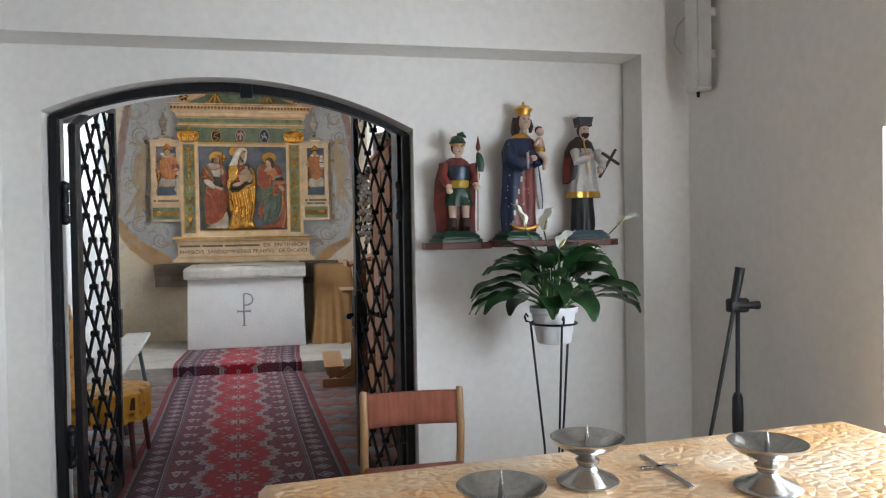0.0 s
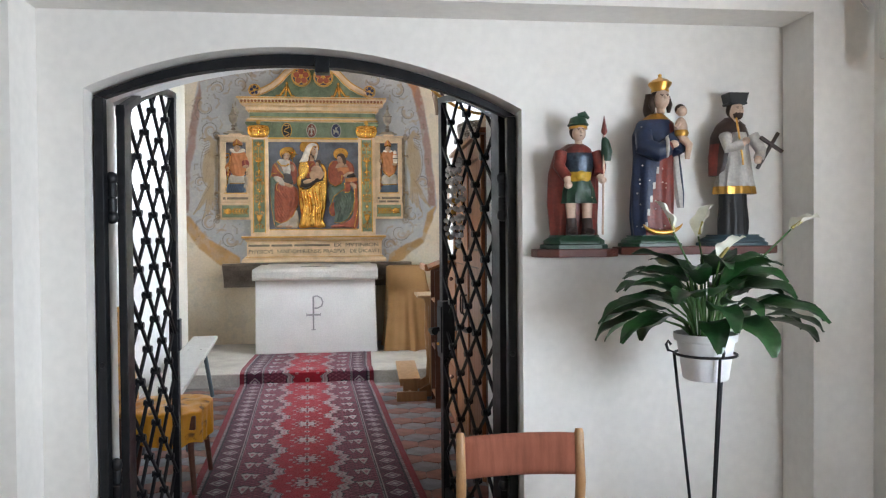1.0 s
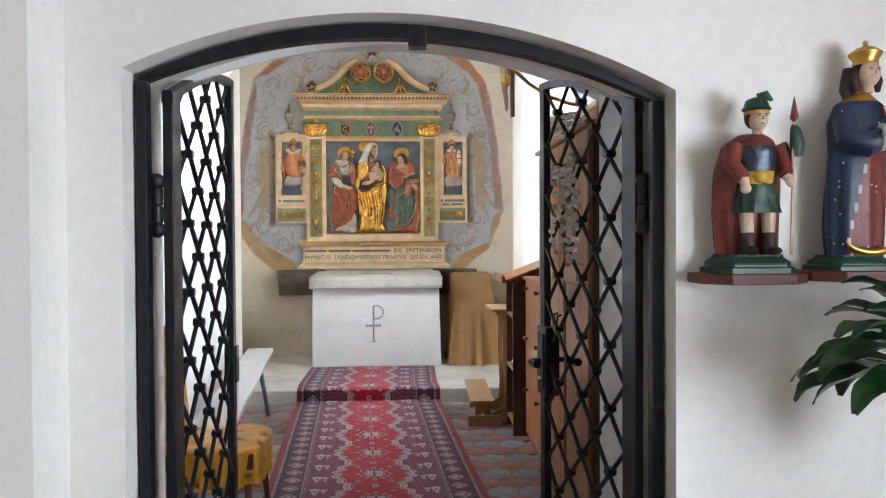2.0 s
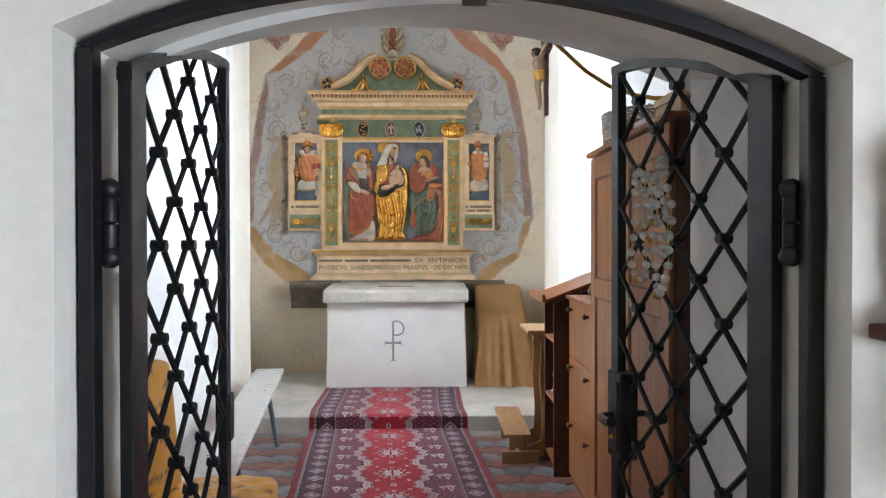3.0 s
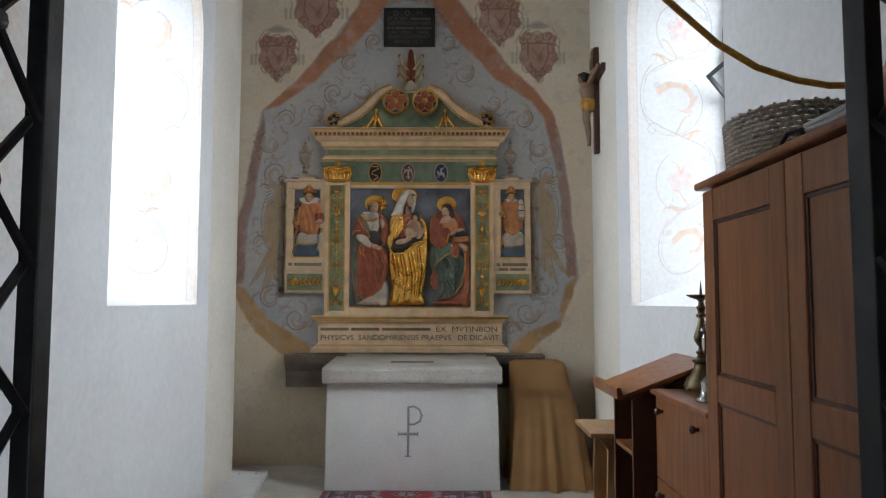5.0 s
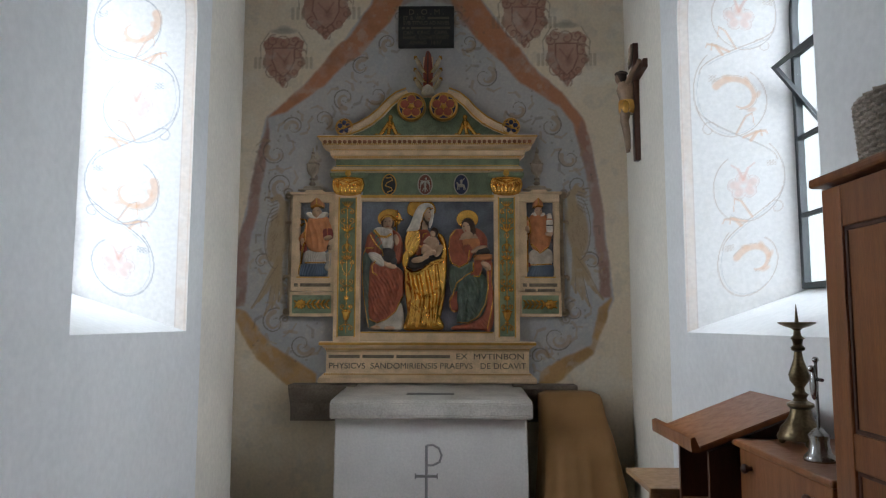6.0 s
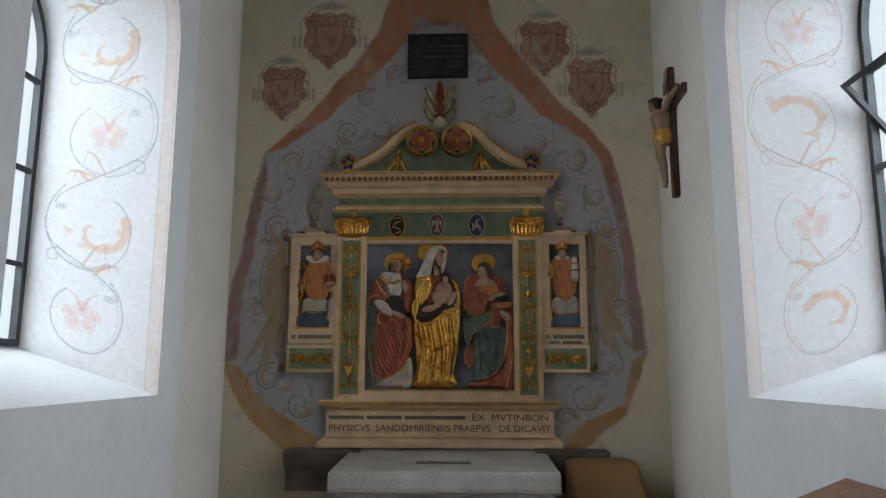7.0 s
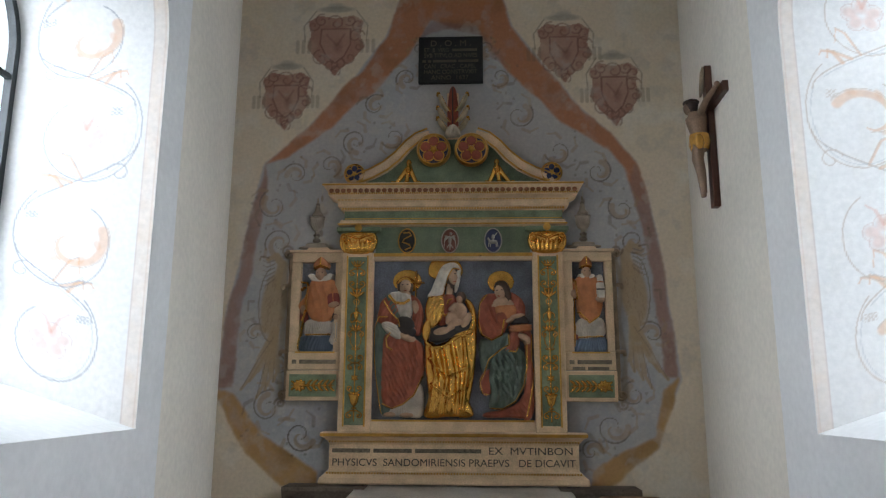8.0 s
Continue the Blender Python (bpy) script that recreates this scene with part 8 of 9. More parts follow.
def build_draped_stand():
    bm = bmesh.new()
    rows = [(STEP_Z, 0.885, 9.52, 0.35, 0.38), (0.30, 0.88, 9.53, 0.335, 0.36), (0.60, 0.86, 9.56, 0.305, 0.32), (0.80, 0.845, 9.58, 0.285, 0.285), (0.88, 0.84, 9.60, 0.275, 0.26), (0.95, 0.835, 9.64, 0.268, 0.215), (1.14, 0.825, 9.72, 0.255, 0.13), (1.17, 0.82, 9.735, 0.245, 0.12), (1.18, 0.82, 9.74, 0.20, 0.09)]
    zs = [r[0] for r in rows]
    rings, seg, steps = [], 120, 50
    for k in range(steps + 1):
        z = zs[0] + (zs[-1] - zs[0]) * k / steps
        cx, cy, w, d = (float(np.interp(z, zs, [r[i] for r in rows])) for i in range(1, 5))
        f = max(0.0, min(1.0, (1.0 - z) / 0.87))
        ring = []
        for i in range(seg):
            a = math.tau * i / seg
            sq = (abs(math.cos(a)) ** 5 + abs(math.sin(a)) ** 5) ** -0.2
            fold = 1 + 0.06 * f * (math.sin(a * 13 + 1 + f) + 0.7 * math.sin(a * 21 + 2.5 * f) + 0.6 * math.sin(a * 7))
            ring.append(bm.verts.new((cx + w * sq * math.cos(a) * fold, cy + d * sq * math.sin(a) * fold, z + 0.012 * f * math.sin(a * 5) * (1 if k else 0.0) + (0.006 * (1 + math.sin(a * 9)) if k == 0 else 0))))
        rings.append(ring)
    for r0, r1 in zip(rings, rings[1:]):
        for i in range(seg):
            bm.faces.new((r0[i], r0[(i + 1) % seg], r1[(i + 1) % seg], r1[i]))
    bm.faces.new(rings[-1])
    bm.faces.new(rings[0])
    tagged(part("draped_stand", bm, CLOTH_TAN, smooth=True), "stand covered with an ochre-brown cloth falling in folds", "draped stand")


def build_crucifix():
    x = 1.243
    t = thing("crucifix", (x, 8.990, 2.98), "dark wooden wall crucifix with a carved pale figure and gilt loincloth", "crucifix")
    part("upright", boxes((x - 0.012, x + 0.03, 8.960, 9.025, 2.97, 3.88), bevel=0.004), WOOD_DARK, t)
    bm = bmesh.new()
    box(bm, x - 0.014, x + 0.03, 8.670, 9.310, 3.585, 3.65, bevel=0.004)
    part("crossbar", bm, WOOD_DARK, t)
    bm = bmesh.new()
    pts = [(x - 0.03, 8.940 + 0.02 * k, 3.86 - 0.045 * k + 0.012 * math.sin(k * 2)) for k in range(5)]
    tube(bm, pts, [0.012, 0.03, 0.034, 0.03, 0.012], 8, flat=0.25)
    part("scroll", bm, CREAM, t, "small cream title scroll", smooth=True)
    bm = bmesh.new()
    X = x - 0.055
    col = lambda a, f: 0
    tube(bm, [(X, 8.995, 3.06), (X - 0.01, 8.990, 3.18), (X - 0.03, 8.970, 3.27), (X - 0.012, 8.995, 3.38)], [0.018, 0.028, 0.032, 0.045], 10, 0)
    tube(bm, [(X, 9.005, 3.04), (X - 0.005, 9.020, 3.2), (X - 0.02, 9.025, 3.28), (X - 0.01, 9.005, 3.38)], [0.016, 0.026, 0.03, 0.045], 10, 0)
    tube(bm, [(X - 0.005, 9.000, 3.36), (X - 0.005, 9.000, 3.44), (X - 0.015, 8.995, 3.52), (X - 0.012, 8.990, 3.575)], [0.058, 0.05, 0.066, 0.05], 12, 0)
    for s in (-1, 1):
        tube(bm, [(X - 0.005, 8.990 + s * 0.05, 3.56), (X, 8.990 + s * 0.15, 3.60), (X + 0.02, 8.990 + s * 0.27, 3.635)], [0.024, 0.019, 0.013], 8, 0)
        ball(bm, (X + 0.02, 8.990 + s * 0.285, 3.64), 0.018, 0, 8, 6)
    ball(bm, (X - 0.035, 9.020, 3.63), (0.042, 0.04, 0.052), 2, 12, 8)
    ball(bm, (X - 0.052, 9.022, 3.618), (0.032, 0.032, 0.044), 0, 10, 8)
    tube(bm, [(X - 0.035 + 0.042 * math.cos(a), 9.020 + 0.042 * math.sin(a), 3.655) for a in [i * math.tau / 14 for i in range(15)]], 0.009, 6, 2)
    drape(bm, [(0, 0.05, 0.05, 0), (0.05, 0.065, 0.06, 0), (0.10, 0.058, 0.055, 0)], lambda a, f: 1, (X - 0.005, 9.000, 3.335), 8, 0.09, 2, 24, 8, False)
    ball(bm, (X - 0.03, 8.930, 3.37), (0.03, 0.025, 0.05), 1, 8, 6)
    part("figure", bm, [mat("dark_carved_wood", (0.29, 0.18, 0.11), 0.5, var=0.2, scale=14), GOLD, HAIR], t, smooth=True)


def hang_rope():
    ROPE = mat("orange_cord", (0.52, 0.23, 0.025), 0.6, var=0.25, scale=60, fine=200)
    bm = bmesh.new()
    pts = [(-0.55, 5.2, 5.31), (-0.2, 5.2, 4.4), (0.1, 5.2, 3.62), (0.35, 5.2, 3.08), (0.57, 5.2, 2.73), (0.69, 5.2, 2.62), (0.80, 5.2, 2.52), (0.92, 5.2, 2.445), (1.04, 5.2, 2.405), (1.14, 5.2, 2.388), (1.24, 5.18, 2.383), (1.36, 5.15, 2.375), (1.46, 5.12, 2.40), (1.52, 5.1, 2.46), (1.60, 5.05, 2.52)]
    tube(bm, pts, 0.011, 8)
    for k in range(2):
        tube(bm, [(1.36 + 0.07 * math.cos(a), 5.13 + 0.02 * k, 2.43 + 0.05 * math.sin(a)) for a in [i * math.tau / 16 for i in range(17)]], 0.011, 8)
    tagged(part("hanging_rope", bm, ROPE, smooth=True), "orange-yellow rope hanging in a slack curve over a wardrobe", "rope")


def lay_tiles():
    """Red and grey-blue floor tiles in staggered hexagons."""
    RED_TILE = mat("red_cement_tile", (0.24, 0.085, 0.06), 0.45, var=0.25, scale=8)
    GREY_TILE = mat("blue_grey_cement_tile", (0.17, 0.19, 0.21), 0.45, var=0.25, scale=8)
    floor = bpy.data.objects["floor_chapel"]
    R = 0.115
    meshes = []
    for m, nm in ((RED_TILE, "red"), (GREY_TILE, "grey")):
        bm = bmesh.new()
        out = [(R * 0.975 * math.cos(a), R * 0.975 * math.sin(a)) for a in [math.pi / 6 + k * math.pi / 3 for k in range(6)]]
        prism(bm, out, "z", -0.012, 0.0)
        me = bpy.data.meshes.new("tile")
        bmesh.ops.recalc_face_normals(bm, faces=bm.faces)
        bm.to_mesh(me)
        bm.free()
        me.materials.append(m)
        meshes.append(me)
    rng = random.Random(3)
    sx, sy = R * math.sqrt(3), R * 1.5
    rest = ([], [])
    for j in range(int(4.25 / sy)):
        for i in range(int(3.3 / sx) + 1):
            x, y = -1.72 + sx * (i + 0.5 * (j % 2)), 3.72 + sy * j
            if x > right_x(y) - 0.05 or y > STEP_Y - 0.1 or -0.62 - 0.075 * (y - 4.2) < x < 0.48 - 0.075 * (y - 4.2) or (x > 1.05 and y < 7.2):
                continue
            ob = shared("tile", meshes[0 if j % 2 else 1], floor, pose(x, y, rng.uniform(-0.002, 0.001), rng.uniform(-0.3, 0.3), rng.uniform(-0.3, 0.3)))


build_wardrobe()
build_drawers()
candlestick(1.19, 6.47, 1.30, 0.53, BRASS, "tall turned brass candlestick with a spike, on a cabinet")
candlestick(1.24, 6.02, 1.30, 0.50, BRASS, "second brass candlestick standing behind on a cabinet")


def silver_piece():
    t = thing("silver_stand_cross", (1.10, 6.16, 1.30), "small silver standing cross on a round foot, on a cabinet", "standing cross")
    m = Matrix.Translation((1.10, 6.16, 1.30))
    bm = bmesh.new()
    lathe(bm, [(0.05, 0), (0.052, 0.01), (0.045, 0.02), (0.035, 0.03), (0.03, 0.06), (0.034, 0.085), (0.02, 0.10), (0.008, 0.11)], 24, m)
    part("foot", bm, PEWTER, t, smooth=True)
    bm = bmesh.new()
    tube(bm, [(1.10, 6.16, 1.40), (1.10, 6.16, 1.63)], 0.006, 8)
    tube(bm, [(1.10, 6.12, 1.57), (1.10, 6.20, 1.57)], 0.006, 8)
    ball(bm, (1.10, 6.16, 1.635), 0.011)
    part("cross", bm, PEWTER, t, smooth=True)
    bm = bmesh.new()
    ball(bm, (1.09, 6.16, 1.55), (0.012, 0.016, 0.05))
    ball(bm, (1.085, 6.16, 1.605), 0.012)
    part("figure", bm, PEWTER, t, smooth=True)


silver_piece()
build_lectern()
build_bench()
build_gold_chair()
build_draped_stand()
build_crucifix()
hang_rope()

# ---- outer room: statues, plant, chair, table ----
P_GREEN = mat("glossy_green_paint", (0.014, 0.058, 0.028), 0.4, var=0.25, scale=14)
P_RED = mat("dark_red_paint", (0.20, 0.03, 0.02), 0.45, var=0.25, scale=14)
P_BLUE = mat("deep_blue_paint", (0.016, 0.03, 0.075), 0.45, var=0.25, scale=14)
P_BROWN = mat("dark_brown_paint", (0.045, 0.022, 0.016), 0.5, var=0.25, scale=14)
P_WHITE = mat("grey_white_paint", (0.52, 0.49, 0.45), 0.55, var=0.15, scale=14)
P_YELLOW = mat("yellow_paint", (0.55, 0.34, 0.03), 0.45, var=0.15)
P_TEAL = mat("blue_grey_paint", (0.05, 0.09, 0.11), 0.5, var=0.2)
P_BLACK = mat("black_paint", (0.012, 0.012, 0.013), 0.45, var=0.2)
P_SILVER = mat("blue_silver_mail", (0.05, 0.07, 0.10), 0.35, metal=0.5, var=0.35, scale=60)
SHELF_RED = mat("red_brown_stained_wood", (0.13, 0.035, 0.025), 0.45, var=0.2, scale=6, stretch=(0.8, 5, 5))


def plinth(bm, x, y, z, w, d, h, mi):
    out = [(-w, -d * 0.4), (-w * 0.7, -d), (w * 0.7, -d), (w, -d * 0.4), (w, d), (-w, d)]
    rings = []
    for s, q in ((1.0, 0), (1.0, 0.28), (0.9, 0.36), (0.9, 0.6), (0.74, 0.85), (0.74, 1.0)):
        rings.append([bm.verts.new((x + a * s, y + b * s, z + q * h)) for a, b in out])
    for a, b in zip(rings, rings[1:]):
        for i in range(6):
            bm.faces.new((a[i], a[(i + 1) % 6], b[(i + 1) % 6], b[i])).material_index = mi
    for r in (rings[0], rings[-1]):
        bm.faces.new(r).material_index = mi


def statue_soldier(x, y, z):
    bm = bmesh.new()
    S = [P_GREEN, P_RED, PALE_SKIN, P_SILVER, P_YELLOW, P_BROWN, HAIR, GOLD]
    plinth(bm, x - 0.005, y, z, 0.125, 0.075, 0.055, 0)
    b = z + 0.055
    # cloak behind, legs, skirt, breast
    drape(bm, [(0, 0.095, 0.045, -0.005), (0.12, 0.105, 0.055, -0.01), (0.25, 0.10, 0.055, -0.005), (0.33, 0.085, 0.05, 0), (0.365, 0.03, 0.03, 0.0)], lambda a, f: 1, (x, y + 0.025, b), 11, 0.06, 3)
    for s in (-1, 1):
        tube(bm, [(x + s * 0.032, y - 0.045, b), (x + s * 0.032, y - 0.04, b + 0.065)], [0.024, 0.020], 10, 5)
        tube(bm, [(x + s * 0.032, y - 0.04, b + 0.062), (x + s * 0.034, y - 0.035, b + 0.15)], [0.018, 0.023], 10, 2)
        ball(bm, (x + s * 0.035, y - 0.065, b + 0.012), (0.02, 0.036, 0.014), 5, 8, 6)
    drape(bm, [(0, 0.070, 0.045, 0), (0.05, 0.062, 0.042, 0), (0.09, 0.052, 0.038, 0)], lambda a, f: 0, (x, y - 0.025, b + 0.125), 12, 0.08, 6, 36, 10, False)
    drape(bm, [(0, 0.052, 0.038, 0), (0.03, 0.055, 0.042, 0), (0.10, 0.065, 0.048, 0), (0.135, 0.05, 0.038, 0), (0.15, 0.022, 0.022, 0)], lambda a, f: 4 if f < 0.22 else 3 if f < 0.72 else 1, (x, y - 0.025, b + 0.21), 6, 0.02, 1, 32, 16, False)
    ball(bm, (x, y - 0.068, b + 0.232), (0.024, 0.012, 0.02), 4, 8, 6)
    arm(bm, [(x - 0.068, y - 0.03, b + 0.325), (x - 0.082, y - 0.045, b + 0.27), (x - 0.058, y - 0.07, b + 0.225), (x - 0.055, y - 0.078, b + 0.195)], 0.022, 1, 2)
    arm(bm, [(x + 0.066, y - 0.03, b + 0.325), (x + 0.085, y - 0.045, b + 0.27), (x + 0.075, y - 0.06, b + 0.235), (x + 0.086, y - 0.068, b + 0.215)], 0.022, 1, 2)
    head(bm, x + 0.0, y - 0.035, b + 0.405, 0.034, 2, 6)
    tube(bm, [(x - 0.008, y - 0.066, b + 0.392), (x + 0.008, y - 0.066, b + 0.392)], 0.004, 5, 6)
    lathe(bm, [(0.036, 0), (0.043, 0.006), (0.036, 0.016), (0.030, 0.034), (0.01, 0.042)], 16, Matrix.Translation((x, y - 0.03, b + 0.428)), mi=0)
    tube(bm, [(x - 0.002, y - 0.04, b + 0.468), (x + 0.02, y - 0.05, b + 0.475), (x + 0.038, y - 0.05, b + 0.458)], [0.012, 0.013, 0.005], 8, 0)
    lathe(bm, [(0.0365, 0), (0.0365, 0.01)], 16, Matrix.Translation((x, y - 0.032, b + 0.418)), mi=7)
    tube(bm, [(x + 0.085, y - 0.072, b), (x + 0.092, y - 0.072, b + 0.40)], 0.0045, 6, 2)
    lathe(bm, [(0.004, 0), (0.013, 0.012), (0.010, 0.03), (0.001, 0.075)], 8, Matrix.Translation((x + 0.093, y - 0.072, b + 0.39)), mi=1)
    drape(bm, [(0, 0.016, 0.01, 0.012), (0.04, 0.022, 0.012, 0.012), (0.08, 0.016, 0.01, 0.006), (0.095, 0.005, 0.005, 0)], lambda a, f: 0, (x + 0.092, y - 0.07, b + 0.29), 7, 0.1, 2, 18, 8, False)
    tagged(part("statue_soldier_saint", bm, S, smooth=True), "painted wooden soldier saint, red cloak, green tunic, lance, on shelf", "statue", group="statues on the shelves")


def statue_madonna(x, y, z):
    bm = bmesh.new()
    S = [P_BLUE, P_RED, PALE_SKIN, P_WHITE, GOLD, HAIR, P_GREEN]
    plinth(bm, x - 0.01, y, z, 0.115, 0.075, 0.045, 6)
    b = z + 0.045
    rng = random.Random(1)
    stars = [(rng.uniform(-1, 0.3), rng.uniform(0.05, 0.95)) for _ in range(26)]

    def col(a, f):
        c = math.cos(a)
        edge = 0.05 + 0.45 * f if f < 0.75 else 0.7
        if f > 0.93:
            return 4
        if c < edge - 0.12 - 0.5 * (1 - f):
            return 0
        if c < edge - 0.07 - 0.5 * (1 - f):
            return 3 if f < 0.7 else 0
        return 1
    drape(bm, [(0, 0.085, 0.055, -0.005), (0.08, 0.088, 0.058, -0.01), (0.2, 0.09, 0.06, -0.008), (0.32, 0.088, 0.06, 0), (0.40, 0.092, 0.06, 0), (0.455, 0.075, 0.05, 0.005), (0.49, 0.028, 0.026, 0.012)], col, (x, y, b), 9, 0.06, 8, 56, 56)
    for c, f in stars:
        a = math.pi * 1.5 + c * 1.3
        h = 0.48 * f
        w = float(np.interp(h, [0, 0.2, 0.4, 0.455, 0.49], [0.088, 0.09, 0.092, 0.075, 0.028]))
        ball(bm, (x + w * 1.02 * math.cos(a), y + 0.062 * math.sin(a), b + h), 0.0034, 3, 6, 4)
    # wide sleeve, hand and white-edged cuff
    tube(bm, [(x - 0.062, y - 0.045, b + 0.41), (x - 0.068, y - 0.075, b + 0.35), (x - 0.02, y - 0.095, b + 0.325), (x + 0.015, y - 0.095, b + 0.345)], [0.034, 0.040, 0.038, 0.034], 12, 0)
    tube(bm, [(x + 0.012 + 0.036 * 0.3 * math.cos(a), y - 0.10 + 0.034 * math.cos(a), b + 0.345 + 0.036 * math.sin(a)) for a in [i * math.tau / 14 for i in range(15)]], 0.007, 6, 3)
    tube(bm, [(x - 0.01, y - 0.098, b + 0.335), (x + 0.03, y - 0.10, b + 0.352)], [0.026, 0.018], 10, 1)
    ball(bm, (x + 0.042, y - 0.10, b + 0.358), (0.02, 0.014, 0.015), 2, 8, 6)
    hx, hz = x + 0.022, b + 0.548
    head(bm, hx, y - 0.02, hz, 0.038, 2, 5, 1.4)
    tube(bm, [(hx - 0.02, y + 0.02, hz + 0.02), (hx - 0.035, y + 0.02, hz - 0.04), (hx - 0.045, y + 0.0, hz - 0.085)], [0.028, 0.025, 0.010], 8, 5)
    lathe(bm, [(0.036, 0), (0.034, 0.014), (0.046, 0.03), (0.047, 0.036), (0.03, 0.05), (0.012, 0.056), (0.006, 0.062), (0.008, 0.07), (0.002, 0.076)], 18, Matrix.Translation((hx, y - 0.012, hz + 0.028)), mi=4)
    # the child on her arm
    cx, cz = x + 0.088, b + 0.375
    tube(bm, [(x + 0.05, y - 0.03, b + 0.40), (x + 0.085, y - 0.05, b + 0.335), (cx, y - 0.07, b + 0.345)], [0.032, 0.034, 0.02], 10, 0)
    ball(bm, (cx, y - 0.06, cz + 0.045), (0.026, 0.026, 0.05), 2, 10, 8)
    lathe(bm, [(0.026, 0), (0.030, 0.012), (0.026, 0.024)], 12, Matrix.Translation((cx, y - 0.06, cz + 0.018)), mi=4)
    ball(bm, (cx + 0.002, y - 0.062, cz + 0.118), 0.022, 2, 10, 8)
    ball(bm, (cx + 0.0, y - 0.054, cz + 0.126), 0.022, 5, 10, 8)
    tube(bm, [(cx, y - 0.07, cz + 0.01), (cx + 0.02, y - 0.09, cz - 0.02), (cx + 0.014, y - 0.085, cz - 0.075)], [0.018, 0.016, 0.010], 8, 2)
    tube(bm, [(cx - 0.012, y - 0.075, cz + 0.07), (cx - 0.035, y - 0.09, cz + 0.045)], [0.010, 0.008], 7, 2)
    # falling edge of the mantle, and a crescent at the feet
    drape(bm, [(0, 0.012, 0.012, 0.022), (0.06, 0.020, 0.018, 0.016), (0.15, 0.018, 0.018, 0.006), (0.25, 0.012, 0.012, 0)], lambda a, f: 0 if math.cos(a) > 0.2 else 3, (x + 0.075, y - 0.035, b + 0.11), 6, 0.12, 3, 20, 14, False)
    tube(bm, [(x - 0.035 + 0.085 * math.cos(a) + 0.04, y - 0.075, b + 0.06 - 0.05 * math.sin(a)) for a in [0.3 + 2.5 * i / 14 for i in range(15)]], [0.002 + 0.009 * math.sin(math.pi * i / 14) for i in range(15)], 8, 4)
    tagged(part("statue_crowned_mother", bm, S, smooth=True), "painted wooden crowned mother and child, starred blue mantle, on shelf", "statue", group="statues on the shelves")


def statue_priest(x, y, z):
    bm = bmesh.new()
    S = [P_BLACK, P_WHITE, P_BROWN, PALE_SKIN, GOLD, P_TEAL, HAIR, P_RED]
    plinth(bm, x + 0.005, y, z, 0.13, 0.075, 0.045, 5)
    b = z + 0.045
    drape(bm, [(0, 0.062, 0.045, 0), (0.1, 0.06, 0.045, 0), (0.2, 0.055, 0.042, 0)], lambda a, f: 0, (x - 0.005, y, b), 10, 0.07, 2)
    drape(bm, [(0, 0.088, 0.058, 0.0), (0.02, 0.088, 0.058, 0), (0.1, 0.07, 0.05, 0), (0.2, 0.06, 0.045, 0), (0.25, 0.05, 0.04, 0)], lambda a, f: 4 if f < 0.10 else 1, (x, y - 0.005, b + 0.165), 12, 0.07, 7, 48, 24)
    drape(bm, [(0, 0.075, 0.045, -0.022), (0.08, 0.085, 0.052, -0.014), (0.16, 0.082, 0.056, -0.004), (0.21, 0.06, 0.046, 0), (0.24, 0.024, 0.024, 0)], lambda a, f: 2 if math.cos(a) > -0.75 or f > 0.5 else 7, (x - 0.006, y + 0.012, b + 0.24), 7, 0.05, 9, 40, 24)
    arm(bm, [(x - 0.055, y - 0.04, b + 0.40), (x - 0.062, y - 0.075, b + 0.345), (x - 0.01, y - 0.085, b + 0.36), (x + 0.008, y - 0.088, b + 0.375)], 0.021, 1, 3)
    arm(bm, [(x + 0.06, y - 0.04, b + 0.40), (x + 0.082, y - 0.07, b + 0.335), (x + 0.062, y - 0.085, b + 0.305), (x + 0.055, y - 0.09, b + 0.295)], 0.021, 1, 3)
    m = Matrix.Translation((x + 0.10, y - 0.085, b + 0.335)) @ Matrix.Rotation(radians(32), 4, "Y")
    box(bm, -0.007, 0.007, -0.005, 0.005, -0.085, 0.085, 0.002, m, 2)
    box(bm, -0.055, 0.055, -0.006, 0.006, 0.022, 0.036, 0.002, m, 2)
    head(bm, x + 0.002, y - 0.015, b + 0.505, 0.034, 3, 6)
    ball(bm, (x + 0.002, y - 0.036, b + 0.487), (0.022, 0.018, 0.022), 6, 8, 6)
    box(bm, x - 0.034, x + 0.038, y - 0.045, y + 0.025, b + 0.528, b + 0.538, 0.003, None, 0)
    prism(bm, [(x - 0.030, b + 0.536), (x - 0.040, b + 0.575), (x + 0.044, b + 0.575), (x + 0.034, b + 0.536)], "y", y - 0.045, y + 0.025, 0)
    tube(bm, [(x - 0.02, y - 0.062, b + 0.47), (x, y - 0.075, b + 0.30), (x + 0.004, y - 0.07, b + 0.28)], 0.004, 6, 4)
    tagged(part("statue_priest_saint", bm, S, smooth=True), "painted wooden priest saint, black cap, white surplice, cross, on shelf", "statue", group="statues on the shelves")


def wall_shelf(x0, x1, z, label):
    bm = bmesh.new()
    d = 3.035
    prism(bm, [(x0, 3.202), (x0, 3.10), (x0 + 0.07, d), (x1 - 0.07, d), (x1, 3.10), (x1, 3.202)], "z", z - 0.032, z)
    bmesh.ops.bevel(bm, geom=list(bm.edges), offset=0.003, segments=1, affect="EDGES")
    tagged(part("wall_shelf", bm, SHELF_RED), label, "shelf")


